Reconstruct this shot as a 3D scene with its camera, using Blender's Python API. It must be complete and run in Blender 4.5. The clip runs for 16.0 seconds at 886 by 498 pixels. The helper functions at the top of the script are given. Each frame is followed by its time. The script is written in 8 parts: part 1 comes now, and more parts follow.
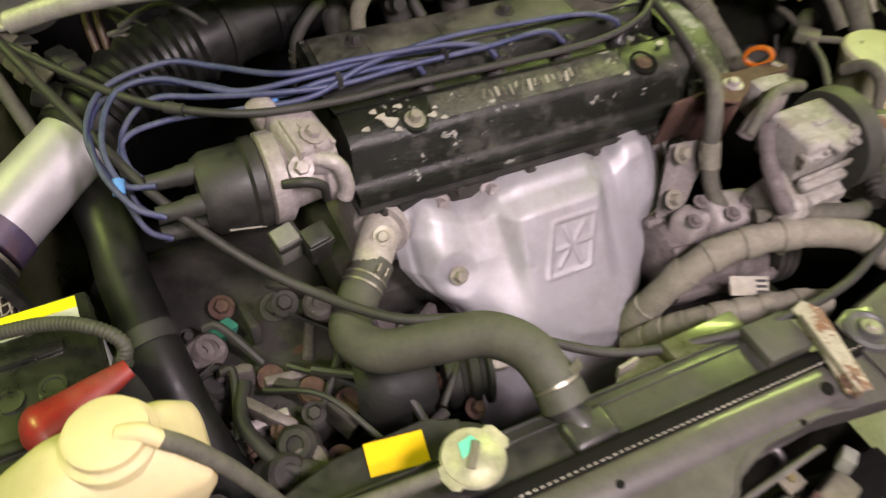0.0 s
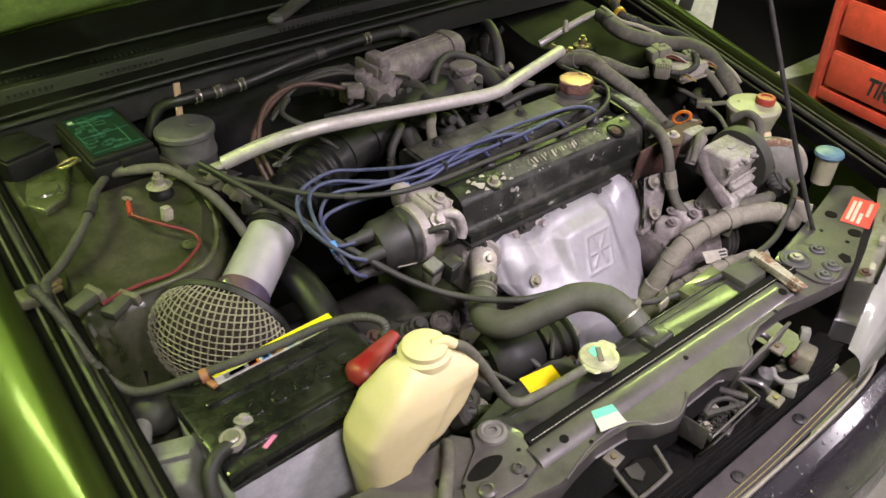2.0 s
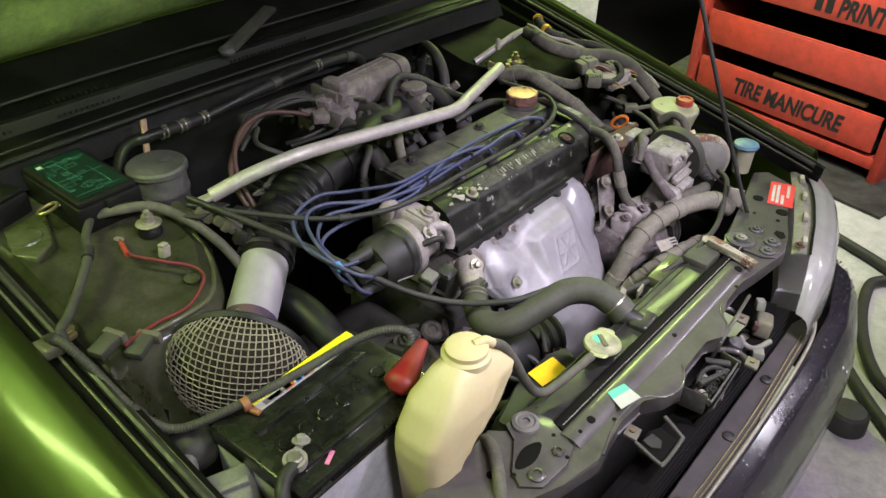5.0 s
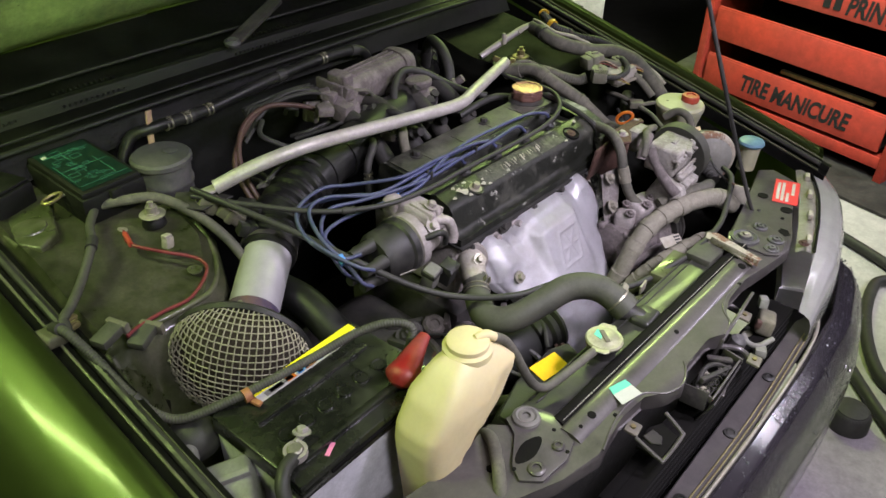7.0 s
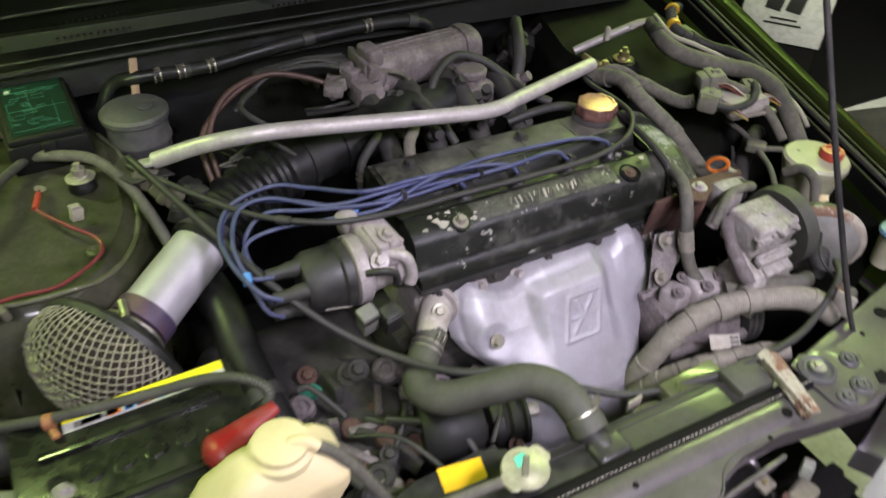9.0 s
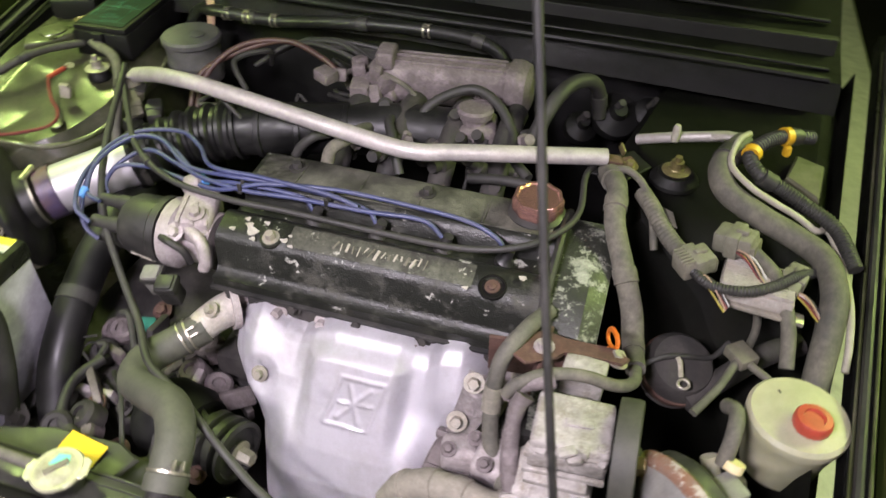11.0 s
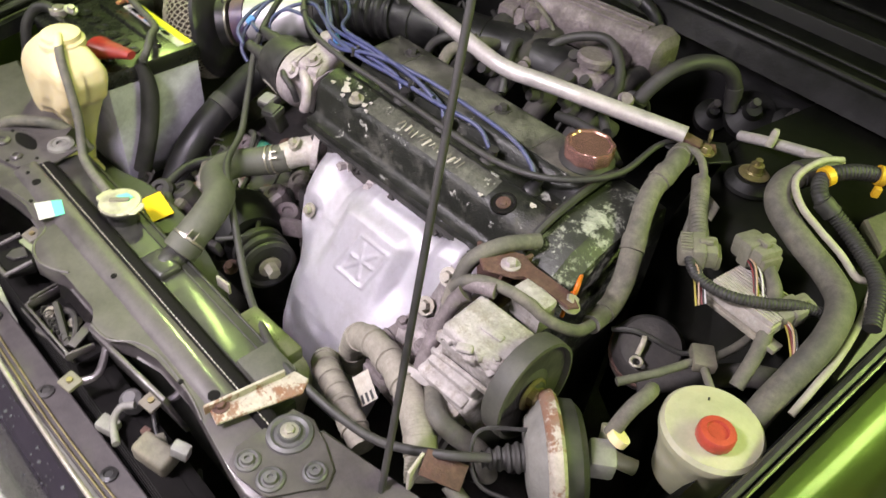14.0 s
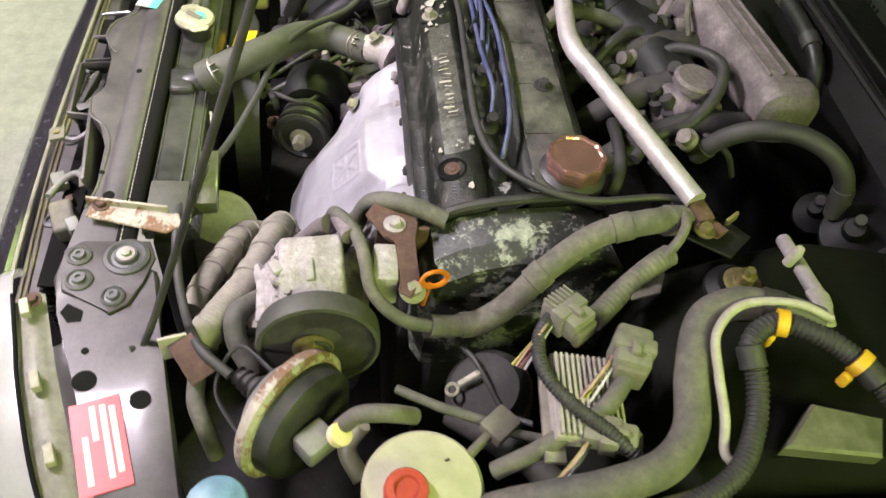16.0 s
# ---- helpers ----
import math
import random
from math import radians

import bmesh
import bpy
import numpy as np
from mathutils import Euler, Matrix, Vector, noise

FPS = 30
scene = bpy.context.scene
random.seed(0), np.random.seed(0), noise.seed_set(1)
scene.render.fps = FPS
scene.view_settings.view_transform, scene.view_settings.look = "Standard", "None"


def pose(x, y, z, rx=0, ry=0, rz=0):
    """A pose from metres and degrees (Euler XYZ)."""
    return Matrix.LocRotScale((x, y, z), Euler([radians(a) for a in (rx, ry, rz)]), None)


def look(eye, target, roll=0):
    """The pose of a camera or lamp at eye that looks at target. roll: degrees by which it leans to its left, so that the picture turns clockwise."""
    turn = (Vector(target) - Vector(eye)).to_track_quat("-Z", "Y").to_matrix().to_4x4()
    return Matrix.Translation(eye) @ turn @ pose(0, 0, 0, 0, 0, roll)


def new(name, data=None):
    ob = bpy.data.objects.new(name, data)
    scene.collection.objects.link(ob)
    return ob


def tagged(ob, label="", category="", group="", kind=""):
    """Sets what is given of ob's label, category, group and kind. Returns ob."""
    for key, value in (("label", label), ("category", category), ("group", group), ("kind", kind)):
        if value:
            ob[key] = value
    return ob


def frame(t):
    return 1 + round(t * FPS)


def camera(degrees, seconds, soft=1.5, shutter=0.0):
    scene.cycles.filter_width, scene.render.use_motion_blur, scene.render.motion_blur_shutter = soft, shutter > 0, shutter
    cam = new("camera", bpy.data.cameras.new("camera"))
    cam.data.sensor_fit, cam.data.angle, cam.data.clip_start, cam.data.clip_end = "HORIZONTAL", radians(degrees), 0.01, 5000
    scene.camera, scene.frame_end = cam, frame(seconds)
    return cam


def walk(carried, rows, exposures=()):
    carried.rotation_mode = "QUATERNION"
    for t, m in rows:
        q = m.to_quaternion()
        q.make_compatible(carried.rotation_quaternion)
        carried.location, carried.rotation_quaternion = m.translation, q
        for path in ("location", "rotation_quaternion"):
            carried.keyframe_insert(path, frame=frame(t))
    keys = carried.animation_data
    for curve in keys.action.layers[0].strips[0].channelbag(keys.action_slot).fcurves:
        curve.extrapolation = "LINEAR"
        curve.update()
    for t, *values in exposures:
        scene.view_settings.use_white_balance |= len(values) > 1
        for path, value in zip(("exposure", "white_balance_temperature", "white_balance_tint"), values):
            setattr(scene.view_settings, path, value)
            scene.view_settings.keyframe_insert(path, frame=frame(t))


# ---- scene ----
cam = camera(60.6, 16.0, shutter=0.5)
PATH = [
    (0, (-0.306, -0.402, 1.331), (0.35, 0.798, -0.128), 4.3),
    (0.5, (-0.345, -0.545, 1.407), (0.36, 0.727, 0.034), 4.1),
    (1, (-0.519, -0.595, 1.433), (0.253, 0.708, 0.127), 2.1),
    (1.5, (-0.696, -0.617, 1.483), (0.218, 0.66, 0.245), 1.2),
    (2, (-0.777, -0.63, 1.496), (0.207, 0.652, 0.318), -0.4),
    (2.5, (-0.912, -0.547, 1.523), (0.166, 0.669, 0.358), -0.8),
    (3, (-0.965, -0.51, 1.521), (0.196, 0.633, 0.361), -0.1),
    (3.5, (-0.968, -0.525, 1.519), (0.241, 0.579, 0.37), 0.5),
    (4, (-0.967, -0.532, 1.52), (0.267, 0.555, 0.381), 0.7),
    (6.5, (-0.964, -0.535, 1.517), (0.288, 0.531, 0.379), 1.1),
    (7, (-0.964, -0.537, 1.517), (0.272, 0.542, 0.372), 1.3),
    (7.5, (-0.953, -0.542, 1.516), (0.233, 0.576, 0.358), 1.5),
    (8, (-0.836, -0.577, 1.503), (0.284, 0.585, 0.322), 1.8),
    (8.5, (-0.651, -0.619, 1.491), (0.276, 0.667, 0.272), 1.3),
    (9, (-0.467, -0.551, 1.485), (0.281, 0.805, 0.22), 2.4),
    (9.5, (-0.263, -0.475, 1.485), (0.335, 0.937, 0.201), 2.9),
    (10, (-0.012, -0.521, 1.472), (0.275, 0.961, 0.16), 1.8),
    (12.3, (0.72, -0.42, 1.475), (-0.218, 0.79, 0.189), 4.1),
    (12.5, (0.722, -0.425, 1.473), (-0.22, 0.773, 0.178), 4.6),
    (13, (0.724, -0.434, 1.469), (-0.237, 0.73, 0.157), 4.7),
    (13.5, (0.734, -0.424, 1.455), (-0.228, 0.715, 0.122), 5.1),
    (14, (0.769, -0.417, 1.457), (-0.21, 0.66, 0.086), 6.3),
    (14.5, (0.779, -0.337, 1.445), (-0.253, 0.623, 0.027), 8.6),
    (15, (0.794, -0.16, 1.433), (-0.317, 0.588, -0.051), 12.3),
    (15.5, (0.865, -0.019, 1.443), (-0.32, 0.449, -0.099), 11.8),
    (16, (0.934, 0.062, 1.454), (-0.305, 0.371, -0.086), 10.9),
]
walk(cam, [(t, look(eye, target, roll)) for t, eye, target, roll in PATH],
     exposures=[(0, -0.36, 7250, 10), (1, -0.24, 6950, 10), (2, -0.22, 6700, 10), (3, -0.38, 6400, 10), (7, -0.42, 6200, 10), (8.5, -0.44, 6150, 10), (9.5, -0.25, 6150, 10),
                (10, -0.12, 6400, 10), (12.5, 0.22, 6550, 9), (14.5, 0.22, 6550, 9), (16, 0.30, 6550, 10)])

# ---------------------------------------------------------------- light
world = bpy.data.worlds.new("world")
world.use_nodes = True
world.node_tree.nodes["Background"].inputs[0].default_value = (0.5, 0.55, 0.5, 1)
world.node_tree.nodes["Background"].inputs[1].default_value = 0.02
scene.world = world
scene.view_settings.exposure = 0.0


def lamp(name, kind, m, watts, colour, size=0.1, size_y=None, spot=None, blend=0.5, spread=180):
    data = bpy.data.lights.new(name, kind)
    data.energy, data.color = watts, colour
    if kind == "AREA":
        data.shape = "RECTANGLE"
        data.size, data.size_y = size, size_y or size
        data.spread = radians(spread)
    else:
        data.shadow_soft_size = size
    if kind == "SPOT":
        data.spot_size, data.spot_blend = radians(spot), blend
    ob = new(name, data)
    ob.matrix_world = m
    return ob


LIME = (0.76, 1.0, 0.28)
PINK = (0.95, 0.83, 1.0)
lamp("lime_light", "AREA", look((-1.52, 0.95, 2.6), (-0.80, 0.15, 0.8)), 54, LIME, 0.12, 0.7)
lamp("lime_light", "AREA", look((1.85, 1.15, 2.05), (0.5, 0.25, 0.8)), 54, LIME, 1.2, 0.14)
# unseen narrow lamp, added to brighten the hood's underside
lamp("lime_light", "AREA", look((-1.5, -0.9, 1.75), (-0.48, 0.93, 1.22)), 4, LIME, 0.8, 0.14, spread=30)
lamp("ceiling_light", "AREA", look((1.0, -0.4, 2.9), (2.35, 0.32, 0.60)), 26, (1.0, 0.95, 0.93), 0.6, 0.16, spread=64)
# unseen lamp in mid-air, added for the white streak on the bumper
lamp("streak_light", "AREA", look((2.7, -1.6, 2.1), (0.3, -0.42, 0.55)), 36, (1.0, 0.9, 1.0), 1.2, 0.07)
lamp("ceiling_light", "AREA", look((-0.9, -1.9, 2.95), (-0.9, -1.5, 0.2)), 95, (1.0, 0.94, 0.97), 0.6, 0.16)
lamp("work_light", "SPOT", look((0.12, -0.74, 1.78), (0.09, 0.03, 0.66)), 132, PINK, 0.12, spot=75, blend=1.0)

# ---------------------------------------------------------------- materials


def mat(name, base, rough=0.5, metal=0.0, vary=0.25, scale=18.0, bump=0.15, fine=220.0,
        dust=None, dust_amount=0.0, dust_scale=9.0, spots=None, spot_amount=0.0, spot_scale=40.0,
        coat=0.0, trans=0.0, sss=0.0, each=0.0, bump_depth=0.002, dust_soft=0.30, grime=0.5, spec=0.5):
    """Base colour broken up at two scales, a layer of dust or rust in patches, specks, and fine relief."""
    m = bpy.data.materials.new(name)
    m.use_nodes = True
    nt = m.node_tree
    nd, lk = nt.nodes, nt.links
    p = nd["Principled BSDF"]
    co = nd.new("ShaderNodeTexCoord").outputs["Object"]

    def noise_tex(sc, detail=4.0, r=0.55):
        n = nd.new("ShaderNodeTexNoise")
        n.inputs["Scale"].default_value, n.inputs["Detail"].default_value = sc, detail
        n.inputs["Roughness"].default_value = r
        lk.new(co, n.inputs["Vector"])
        return n.outputs["Fac"]

    def ramp(fac, a, b):
        r = nd.new("ShaderNodeMapRange")
        r.inputs["From Min"].default_value, r.inputs["From Max"].default_value = a, b
        lk.new(fac, r.inputs["Value"])
        return r.outputs["Result"]

    def mix(fac, a, b):
        x = nd.new("ShaderNodeMix")
        x.data_type = "RGBA"
        if isinstance(fac, float):
            x.inputs["Factor"].default_value = fac
        else:
            lk.new(fac, x.inputs["Factor"])
        for sock, v in (("A", a), ("B", b)):
            s = [i for i in x.inputs if i.name == sock and i.type == "RGBA"][0]
            if isinstance(v, tuple):
                s.default_value = (*v, 1)
            else:
                lk.new(v, s)
        return [o for o in x.outputs if o.type == "RGBA"][0]

    lo = tuple(c * (1 - vary) for c in base)
    hi = tuple(min(1.0, c * (1 + vary)) for c in base)
    big = noise_tex(scale)
    small = noise_tex(fine, 3.0)
    col = mix(ramp(big, 0.3, 0.7), lo, hi)
    col = mix(ramp(small, 0.35, 0.75), col, mix(0.5, col, lo))
    rgh = ramp(small, -1.0, 2.0)
    if each:
        oi = nd.new("ShaderNodeObjectInfo").outputs["Random"]
        dark = tuple(c * (1 - each) for c in base)
        col = mix(ramp(oi, -0.3, 1.3), col, mix(0.5, col, dark))
    rough_map = nd.new("ShaderNodeMapRange")
    rough_map.inputs["To Min"].default_value = max(0.02, rough - 0.12)
    rough_map.inputs["To Max"].default_value = min(1.0, rough + 0.12)
    lk.new(big, rough_map.inputs["Value"])
    rough_out = rough_map.outputs["Result"]
    if dust:
        blend = nd.new("ShaderNodeMix")
        blend.inputs[0].default_value = 0.34
        lk.new(noise_tex(dust_scale, 8.0, 0.62), blend.inputs[2])
        lk.new(noise_tex(dust_scale * 6.5, 6.0, 0.7), blend.inputs[3])
        d = blend.outputs[0]
        c = 0.69 - 0.38 * dust_amount
        df = ramp(d, c - dust_soft / 2, c + dust_soft / 2)
        col = mix(df, col, dust)
        mx = nd.new("ShaderNodeMix")
        lk.new(df, mx.inputs[0])
        lk.new(rough_out, mx.inputs[2])
        mx.inputs[3].default_value = 0.9
        rough_out = mx.outputs[0]
        if metal:
            mm = nd.new("ShaderNodeMapRange")
            mm.inputs["To Min"].default_value, mm.inputs["To Max"].default_value = metal, 0.0
            lk.new(df, mm.inputs["Value"])
            lk.new(mm.outputs["Result"], p.inputs["Metallic"])
    if spots:
        d = noise_tex(spot_scale, 5.0, 0.7)
        c = 0.75 - 0.3 * spot_amount
        col = mix(ramp(d, c - 0.02, c + 0.02), col, spots)
    if grime:
        # mottled dirt: dark blotches at hand size and pepper at grain size
        g1 = ramp(noise_tex(scale * 2.6 + 14, 9.0, 0.72), 0.36, 0.60)
        g2 = ramp(noise_tex(fine * 1.7, 4.0, 0.8), 0.30, 0.55)
        dirt = tuple(c * 0.45 for c in base)
        col = mix(grime, col, mix(g1, dirt, col))
        col = mix(grime, col, mix(g2, mix(0.6, col, dirt), col))
    lk.new(col, p.inputs["Base Color"])
    p.inputs["Specular IOR Level"].default_value = spec
    lk.new(rough_out, p.inputs["Roughness"])
    if not (dust and metal):
        p.inputs["Metallic"].default_value = metal
    p.inputs["Coat Weight"].default_value = coat
    p.inputs["Coat Roughness"].default_value = 0.12
    p.inputs["Transmission Weight"].default_value = trans
    if sss:
        p.inputs["Subsurface Weight"].default_value = sss
        p.inputs["Subsurface Radius"].default_value = (0.03, 0.025, 0.012)
    if bump:
        b = nd.new("ShaderNodeBump")
        b.inputs["Strength"].default_value, b.inputs["Distance"].default_value = bump, bump_depth
        two = nd.new("ShaderNodeMath")
        two.operation = "ADD"
        lk.new(big, two.inputs[0])
        lk.new(small, two.inputs[1])
        lk.new(two.outputs[0], b.inputs["Height"])
        lk.new(b.outputs["Normal"], p.inputs["Normal"])
    return m


M = {
    "paint": mat("green_paint", (0.082, 0.112, 0.028), 0.42, 0.6, 0.08, 3.0, 0.01, 300, coat=0.35, spots=(0.22, 0.22, 0.17), spot_amount=0.012, spot_scale=60, grime=0.12),
    # inner paint taken down to near-black, with the bay's shade in its colour
    "shadewing": mat("shade_dark_inner_paint", (0.006, 0.007, 0.0045), 0.65, 0.0, 0.3, 6.0, 0.1, 90, dust=(0.014, 0.013, 0.010), dust_amount=0.3, dust_scale=7, spots=(0.08, 0.08, 0.06), spot_amount=0.05, spot_scale=90, spec=0.2),
    "sleeve": mat("purple_sleeve", (0.085, 0.065, 0.125), 0.35, 0.2, 0.2, 14, 0.1, 200, dust=(0.14, 0.065, 0.025), dust_amount=0.35, dust_scale=9),
    "hoodin": mat("hood_underside", (0.30, 0.37, 0.165), 0.5, 0.0, 0.2, 8.0, 0.1, 200, dust=(0.13, 0.15, 0.085), dust_amount=0.35, dust_scale=14, spots=(0.02, 0.02, 0.015), spot_amount=0.20, spot_scale=60),
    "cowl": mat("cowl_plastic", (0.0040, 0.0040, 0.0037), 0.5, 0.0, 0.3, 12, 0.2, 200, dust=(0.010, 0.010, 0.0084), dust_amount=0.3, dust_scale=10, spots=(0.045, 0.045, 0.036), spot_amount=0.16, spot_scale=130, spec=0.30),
    "inner": mat("inner_paint", (0.056, 0.068, 0.024), 0.26, 0.1, 0.35, 3.0, 0.05, 90, dust=(0.135, 0.125, 0.085), dust_amount=0.44, dust_scale=7.0, coat=0.45, dust_soft=0.22, spots=(0.25, 0.24, 0.18), spot_amount=0.05, spot_scale=34),
    "support": mat("support_paint", (0.068, 0.060, 0.063), 0.27, 0.30, 0.16, 4.0, 0.03, 120, dust=(0.088, 0.080, 0.070), dust_amount=0.30, dust_scale=9.0, dust_soft=0.5, coat=0.3, spots=(0.03, 0.026, 0.02), spot_amount=0.05, spot_scale=40),
    "bumper": mat("bumper_plastic", (0.050, 0.043, 0.056), 0.14, 0.0, 0.15, 10, 0.0, 500, coat=1.0, grime=0.1),
    "black": mat("black_plastic", (0.012, 0.012, 0.012), 0.42, 0.0, 0.25, 14, 0.15, 260, dust=(0.045, 0.042, 0.035), dust_amount=0.35, dust_scale=12),
    "deep": mat("dark_metal", (0.022, 0.021, 0.020), 0.7, 0.2, 0.4, 10, 0.4, 120, dust=(0.06, 0.053, 0.045), dust_amount=0.4, dust_scale=11),
    "rubber": mat("black_rubber", (0.019, 0.019, 0.018), 0.5, 0.0, 0.25, 14, 0.15, 160, dust=(0.050, 0.047, 0.039), dust_amount=0.28, dust_scale=8, dust_soft=0.45),
    "wraphose": mat("pale_taped_hose", (0.165, 0.155, 0.120), 0.7, 0.0, 0.3, 14, 0.5, 90, dust=(0.27, 0.25, 0.20), dust_amount=0.45, dust_scale=10, dust_soft=0.45),
    "plugbody": mat("grey_green_plug", (0.19, 0.188, 0.14), 0.55, 0.0, 0.2, 22, 0.2, 200, dust=(0.12, 0.105, 0.08), dust_amount=0.4, dust_scale=22),
    "dustyrubber": mat("dusty_rubber", (0.06, 0.06, 0.050), 0.68, 0.0, 0.35, 14, 0.35, 110, dust=(0.15, 0.138, 0.105), dust_amount=0.5, dust_scale=10),
    "hose": mat("olive_hose", (0.042, 0.044, 0.034), 0.55, 0.0, 0.2, 7, 0.08, 150, dust=(0.090, 0.086, 0.066), dust_amount=0.34, dust_scale=6, dust_soft=0.5),
    "vc": mat("crackle_black", (0.012, 0.013, 0.010), 0.36, 0.0, 0.3, 14, 0.5, 330, dust=(0.070, 0.069, 0.052), dust_amount=0.22, dust_scale=12, dust_soft=0.16, spots=(0.34, 0.34, 0.30), spot_amount=0.36, spot_scale=30, spec=0.4),
    "flake": mat("flaking_black", (0.022, 0.024, 0.018), 0.5, 0.0, 0.3, 14, 0.4, 200, dust=(0.27, 0.28, 0.23), dust_amount=0.40, dust_scale=26, dust_soft=0.06),
    "shield": mat("bare_shield", (0.70, 0.685, 0.72), 0.50, 0.55, 0.05, 6, 0.02, 260, grime=0.08, dust=(0.34, 0.315, 0.29), dust_amount=0.08, dust_scale=7, dust_soft=0.4),
    "alu": mat("cast_aluminium", (0.46, 0.42, 0.41), 0.5, 0.45, 0.25, 26, 0.6, 230, dust=(0.16, 0.13, 0.115), dust_amount=0.4, dust_scale=20),
    "aluclean": mat("oxidised_aluminium", (0.42, 0.395, 0.36), 0.55, 0.3, 0.2, 30, 0.5, 200, dust=(0.28, 0.24, 0.18), dust_amount=0.35, dust_scale=24),
    "corroded": mat("corroded_casting", (0.33, 0.31, 0.285), 0.75, 0.1, 0.25, 40, 1.0, 70, dust=(0.20, 0.18, 0.145), dust_amount=0.4, dust_scale=45, dust_soft=0.10, spots=(0.12, 0.105, 0.085), spot_amount=0.12, spot_scale=120),
    "plenum": mat("grimy_aluminium", (0.20, 0.17, 0.17), 0.6, 0.3, 0.3, 26, 0.9, 140, dust=(0.085, 0.072, 0.066), dust_amount=0.5, dust_scale=22, dust_soft=0.18, spots=(0.34, 0.31, 0.30), spot_amount=0.16, spot_scale=90),
    "pipe": mat("brushed_pipe", (0.52, 0.495, 0.53), 0.46, 0.45, 0.08, 8, 0.05, 400, grime=0.2),
    "duct": mat("smooth_duct", (0.0075, 0.0075, 0.0075), 0.38, 0.0, 0.2, 12, 0.1, 200, dust=(0.020, 0.0195, 0.017), dust_amount=0.25, dust_scale=9, spec=0.35),
    "tank": mat("glossy_dark_tank", (0.021, 0.021, 0.020), 0.28, 0.0, 0.2, 8, 0.06, 120, dust=(0.055, 0.052, 0.043), dust_amount=0.28, dust_scale=8, coat=0.15, spec=0.4),
    "bar": mat("silver_bar", (0.47, 0.44, 0.425), 0.42, 0.45, 0.1, 12, 0.25, 300, dust=(0.27, 0.24, 0.21), dust_amount=0.3, dust_scale=14),
    "zinc": mat("zinc_steel", (0.36, 0.34, 0.29), 0.42, 0.6, 0.2, 40, 0.2, 300, dust=(0.22, 0.18, 0.12), dust_amount=0.3, dust_scale=40),
    "brass": mat("yellow_zinc", (0.26, 0.22, 0.10), 0.4, 0.6, 0.2, 40, 0.2, 300),
    "rust": mat("rusty_steel", (0.066, 0.030, 0.021), 0.8, 0.0, 0.35, 40, 0.6, 220, dust=(0.12, 0.075, 0.052), dust_amount=0.25, dust_scale=26),
    "vctop": mat("scuffed_cover_top", (0.030, 0.030, 0.024), 0.42, 0.0, 0.4, 16, 0.5, 300, dust=(0.105, 0.103, 0.078), dust_amount=0.46, dust_scale=16, dust_soft=0.22, spots=(0.32, 0.32, 0.27), spot_amount=0.22, spot_scale=80),
    "rustpaint": mat("peeling_white", (0.34, 0.31, 0.25), 0.6, 0.0, 0.15, 20, 0.4, 220, dust=(0.15, 0.07, 0.035), dust_amount=0.45, dust_scale=24, dust_soft=0.05),
    "blue": mat("blue_silicone", (0.045, 0.055, 0.130), 0.45, 0.0, 0.2, 30, 0.1, 200, dust=(0.10, 0.10, 0.14), dust_amount=0.25, dust_scale=18),
    "bluetag": mat("blue_tag", (0.08, 0.24, 0.55), 0.5, 0.0, 0.1, grime=0.15),
    "red": mat("red_plastic", (0.27, 0.013, 0.013), 0.35, 0.0, 0.2, 16, 0.1, 200, dust=(0.18, 0.05, 0.04), dust_amount=0.25),
    "redcap": mat("orange_red_plastic", (0.42, 0.06, 0.035), 0.45, 0.0, 0.12, 16, 0.1, 200),
    "redcab": mat("red_cabinet_paint", (0.52, 0.058, 0.032), 0.45, 0.0, 0.12, 4, 0.05, 200, dust=(0.24, 0.04, 0.025), dust_amount=0.3, dust_scale=3),
    "redwire": mat("red_wire", (0.17, 0.025, 0.028), 0.5, 0.0, 0.2),
    "orange": mat("orange_plastic", (0.62, 0.16, 0.015), 0.4, 0.0, 0.12, 20, 0.1),
    "orangedull": mat("dull_orange_clip", (0.33, 0.14, 0.06), 0.6, 0.0, 0.2, 20, 0.1),
    "yellow": mat("yellow_label", (0.80, 0.50, 0.01), 0.4, 0.0, 0.05, 10, 0.03, grime=0.15),
    "paleyellow": mat("yellow_strip", (0.78, 0.70, 0.02), 0.4, 0.0, 0.05, 10, 0.03, grime=0.15),
    "amberclip": mat("amber_clip", (0.62, 0.36, 0.02), 0.45, 0.0, 0.1, 20, 0.05),
    "cream": mat("cream_plastic", (0.62, 0.55, 0.315), 0.42, 0.0, 0.05, 7, 0.05, 120, dust=(0.55, 0.44, 0.25), dust_amount=0.3, dust_scale=5, dust_soft=0.5, sss=0.25, grime=0.12, spots=(0.30, 0.24, 0.14), spot_amount=0.03, spot_scale=60),
    "psplastic": mat("clouded_plastic", (0.32, 0.32, 0.21), 0.4, 0.0, 0.08, 9, 0.06, 120, dust=(0.45, 0.41, 0.30), dust_amount=0.3, dust_scale=8, sss=0.2, grime=0.15),
    "white": mat("white_plastic", (0.52, 0.51, 0.48), 0.45, 0.0, 0.08, 12, 0.05),
    "whitedirty": mat("dirty_white", (0.38, 0.36, 0.30), 0.6, 0.0, 0.15, 14, 0.1, dust=(0.25, 0.22, 0.16), dust_amount=0.35, dust_scale=14),
    "batgrey": mat("battery_grey", (0.48, 0.47, 0.52), 0.45, 0.0, 0.08, 7, 0.05, 150, dust=(0.30, 0.29, 0.30), dust_amount=0.3, dust_scale=7),
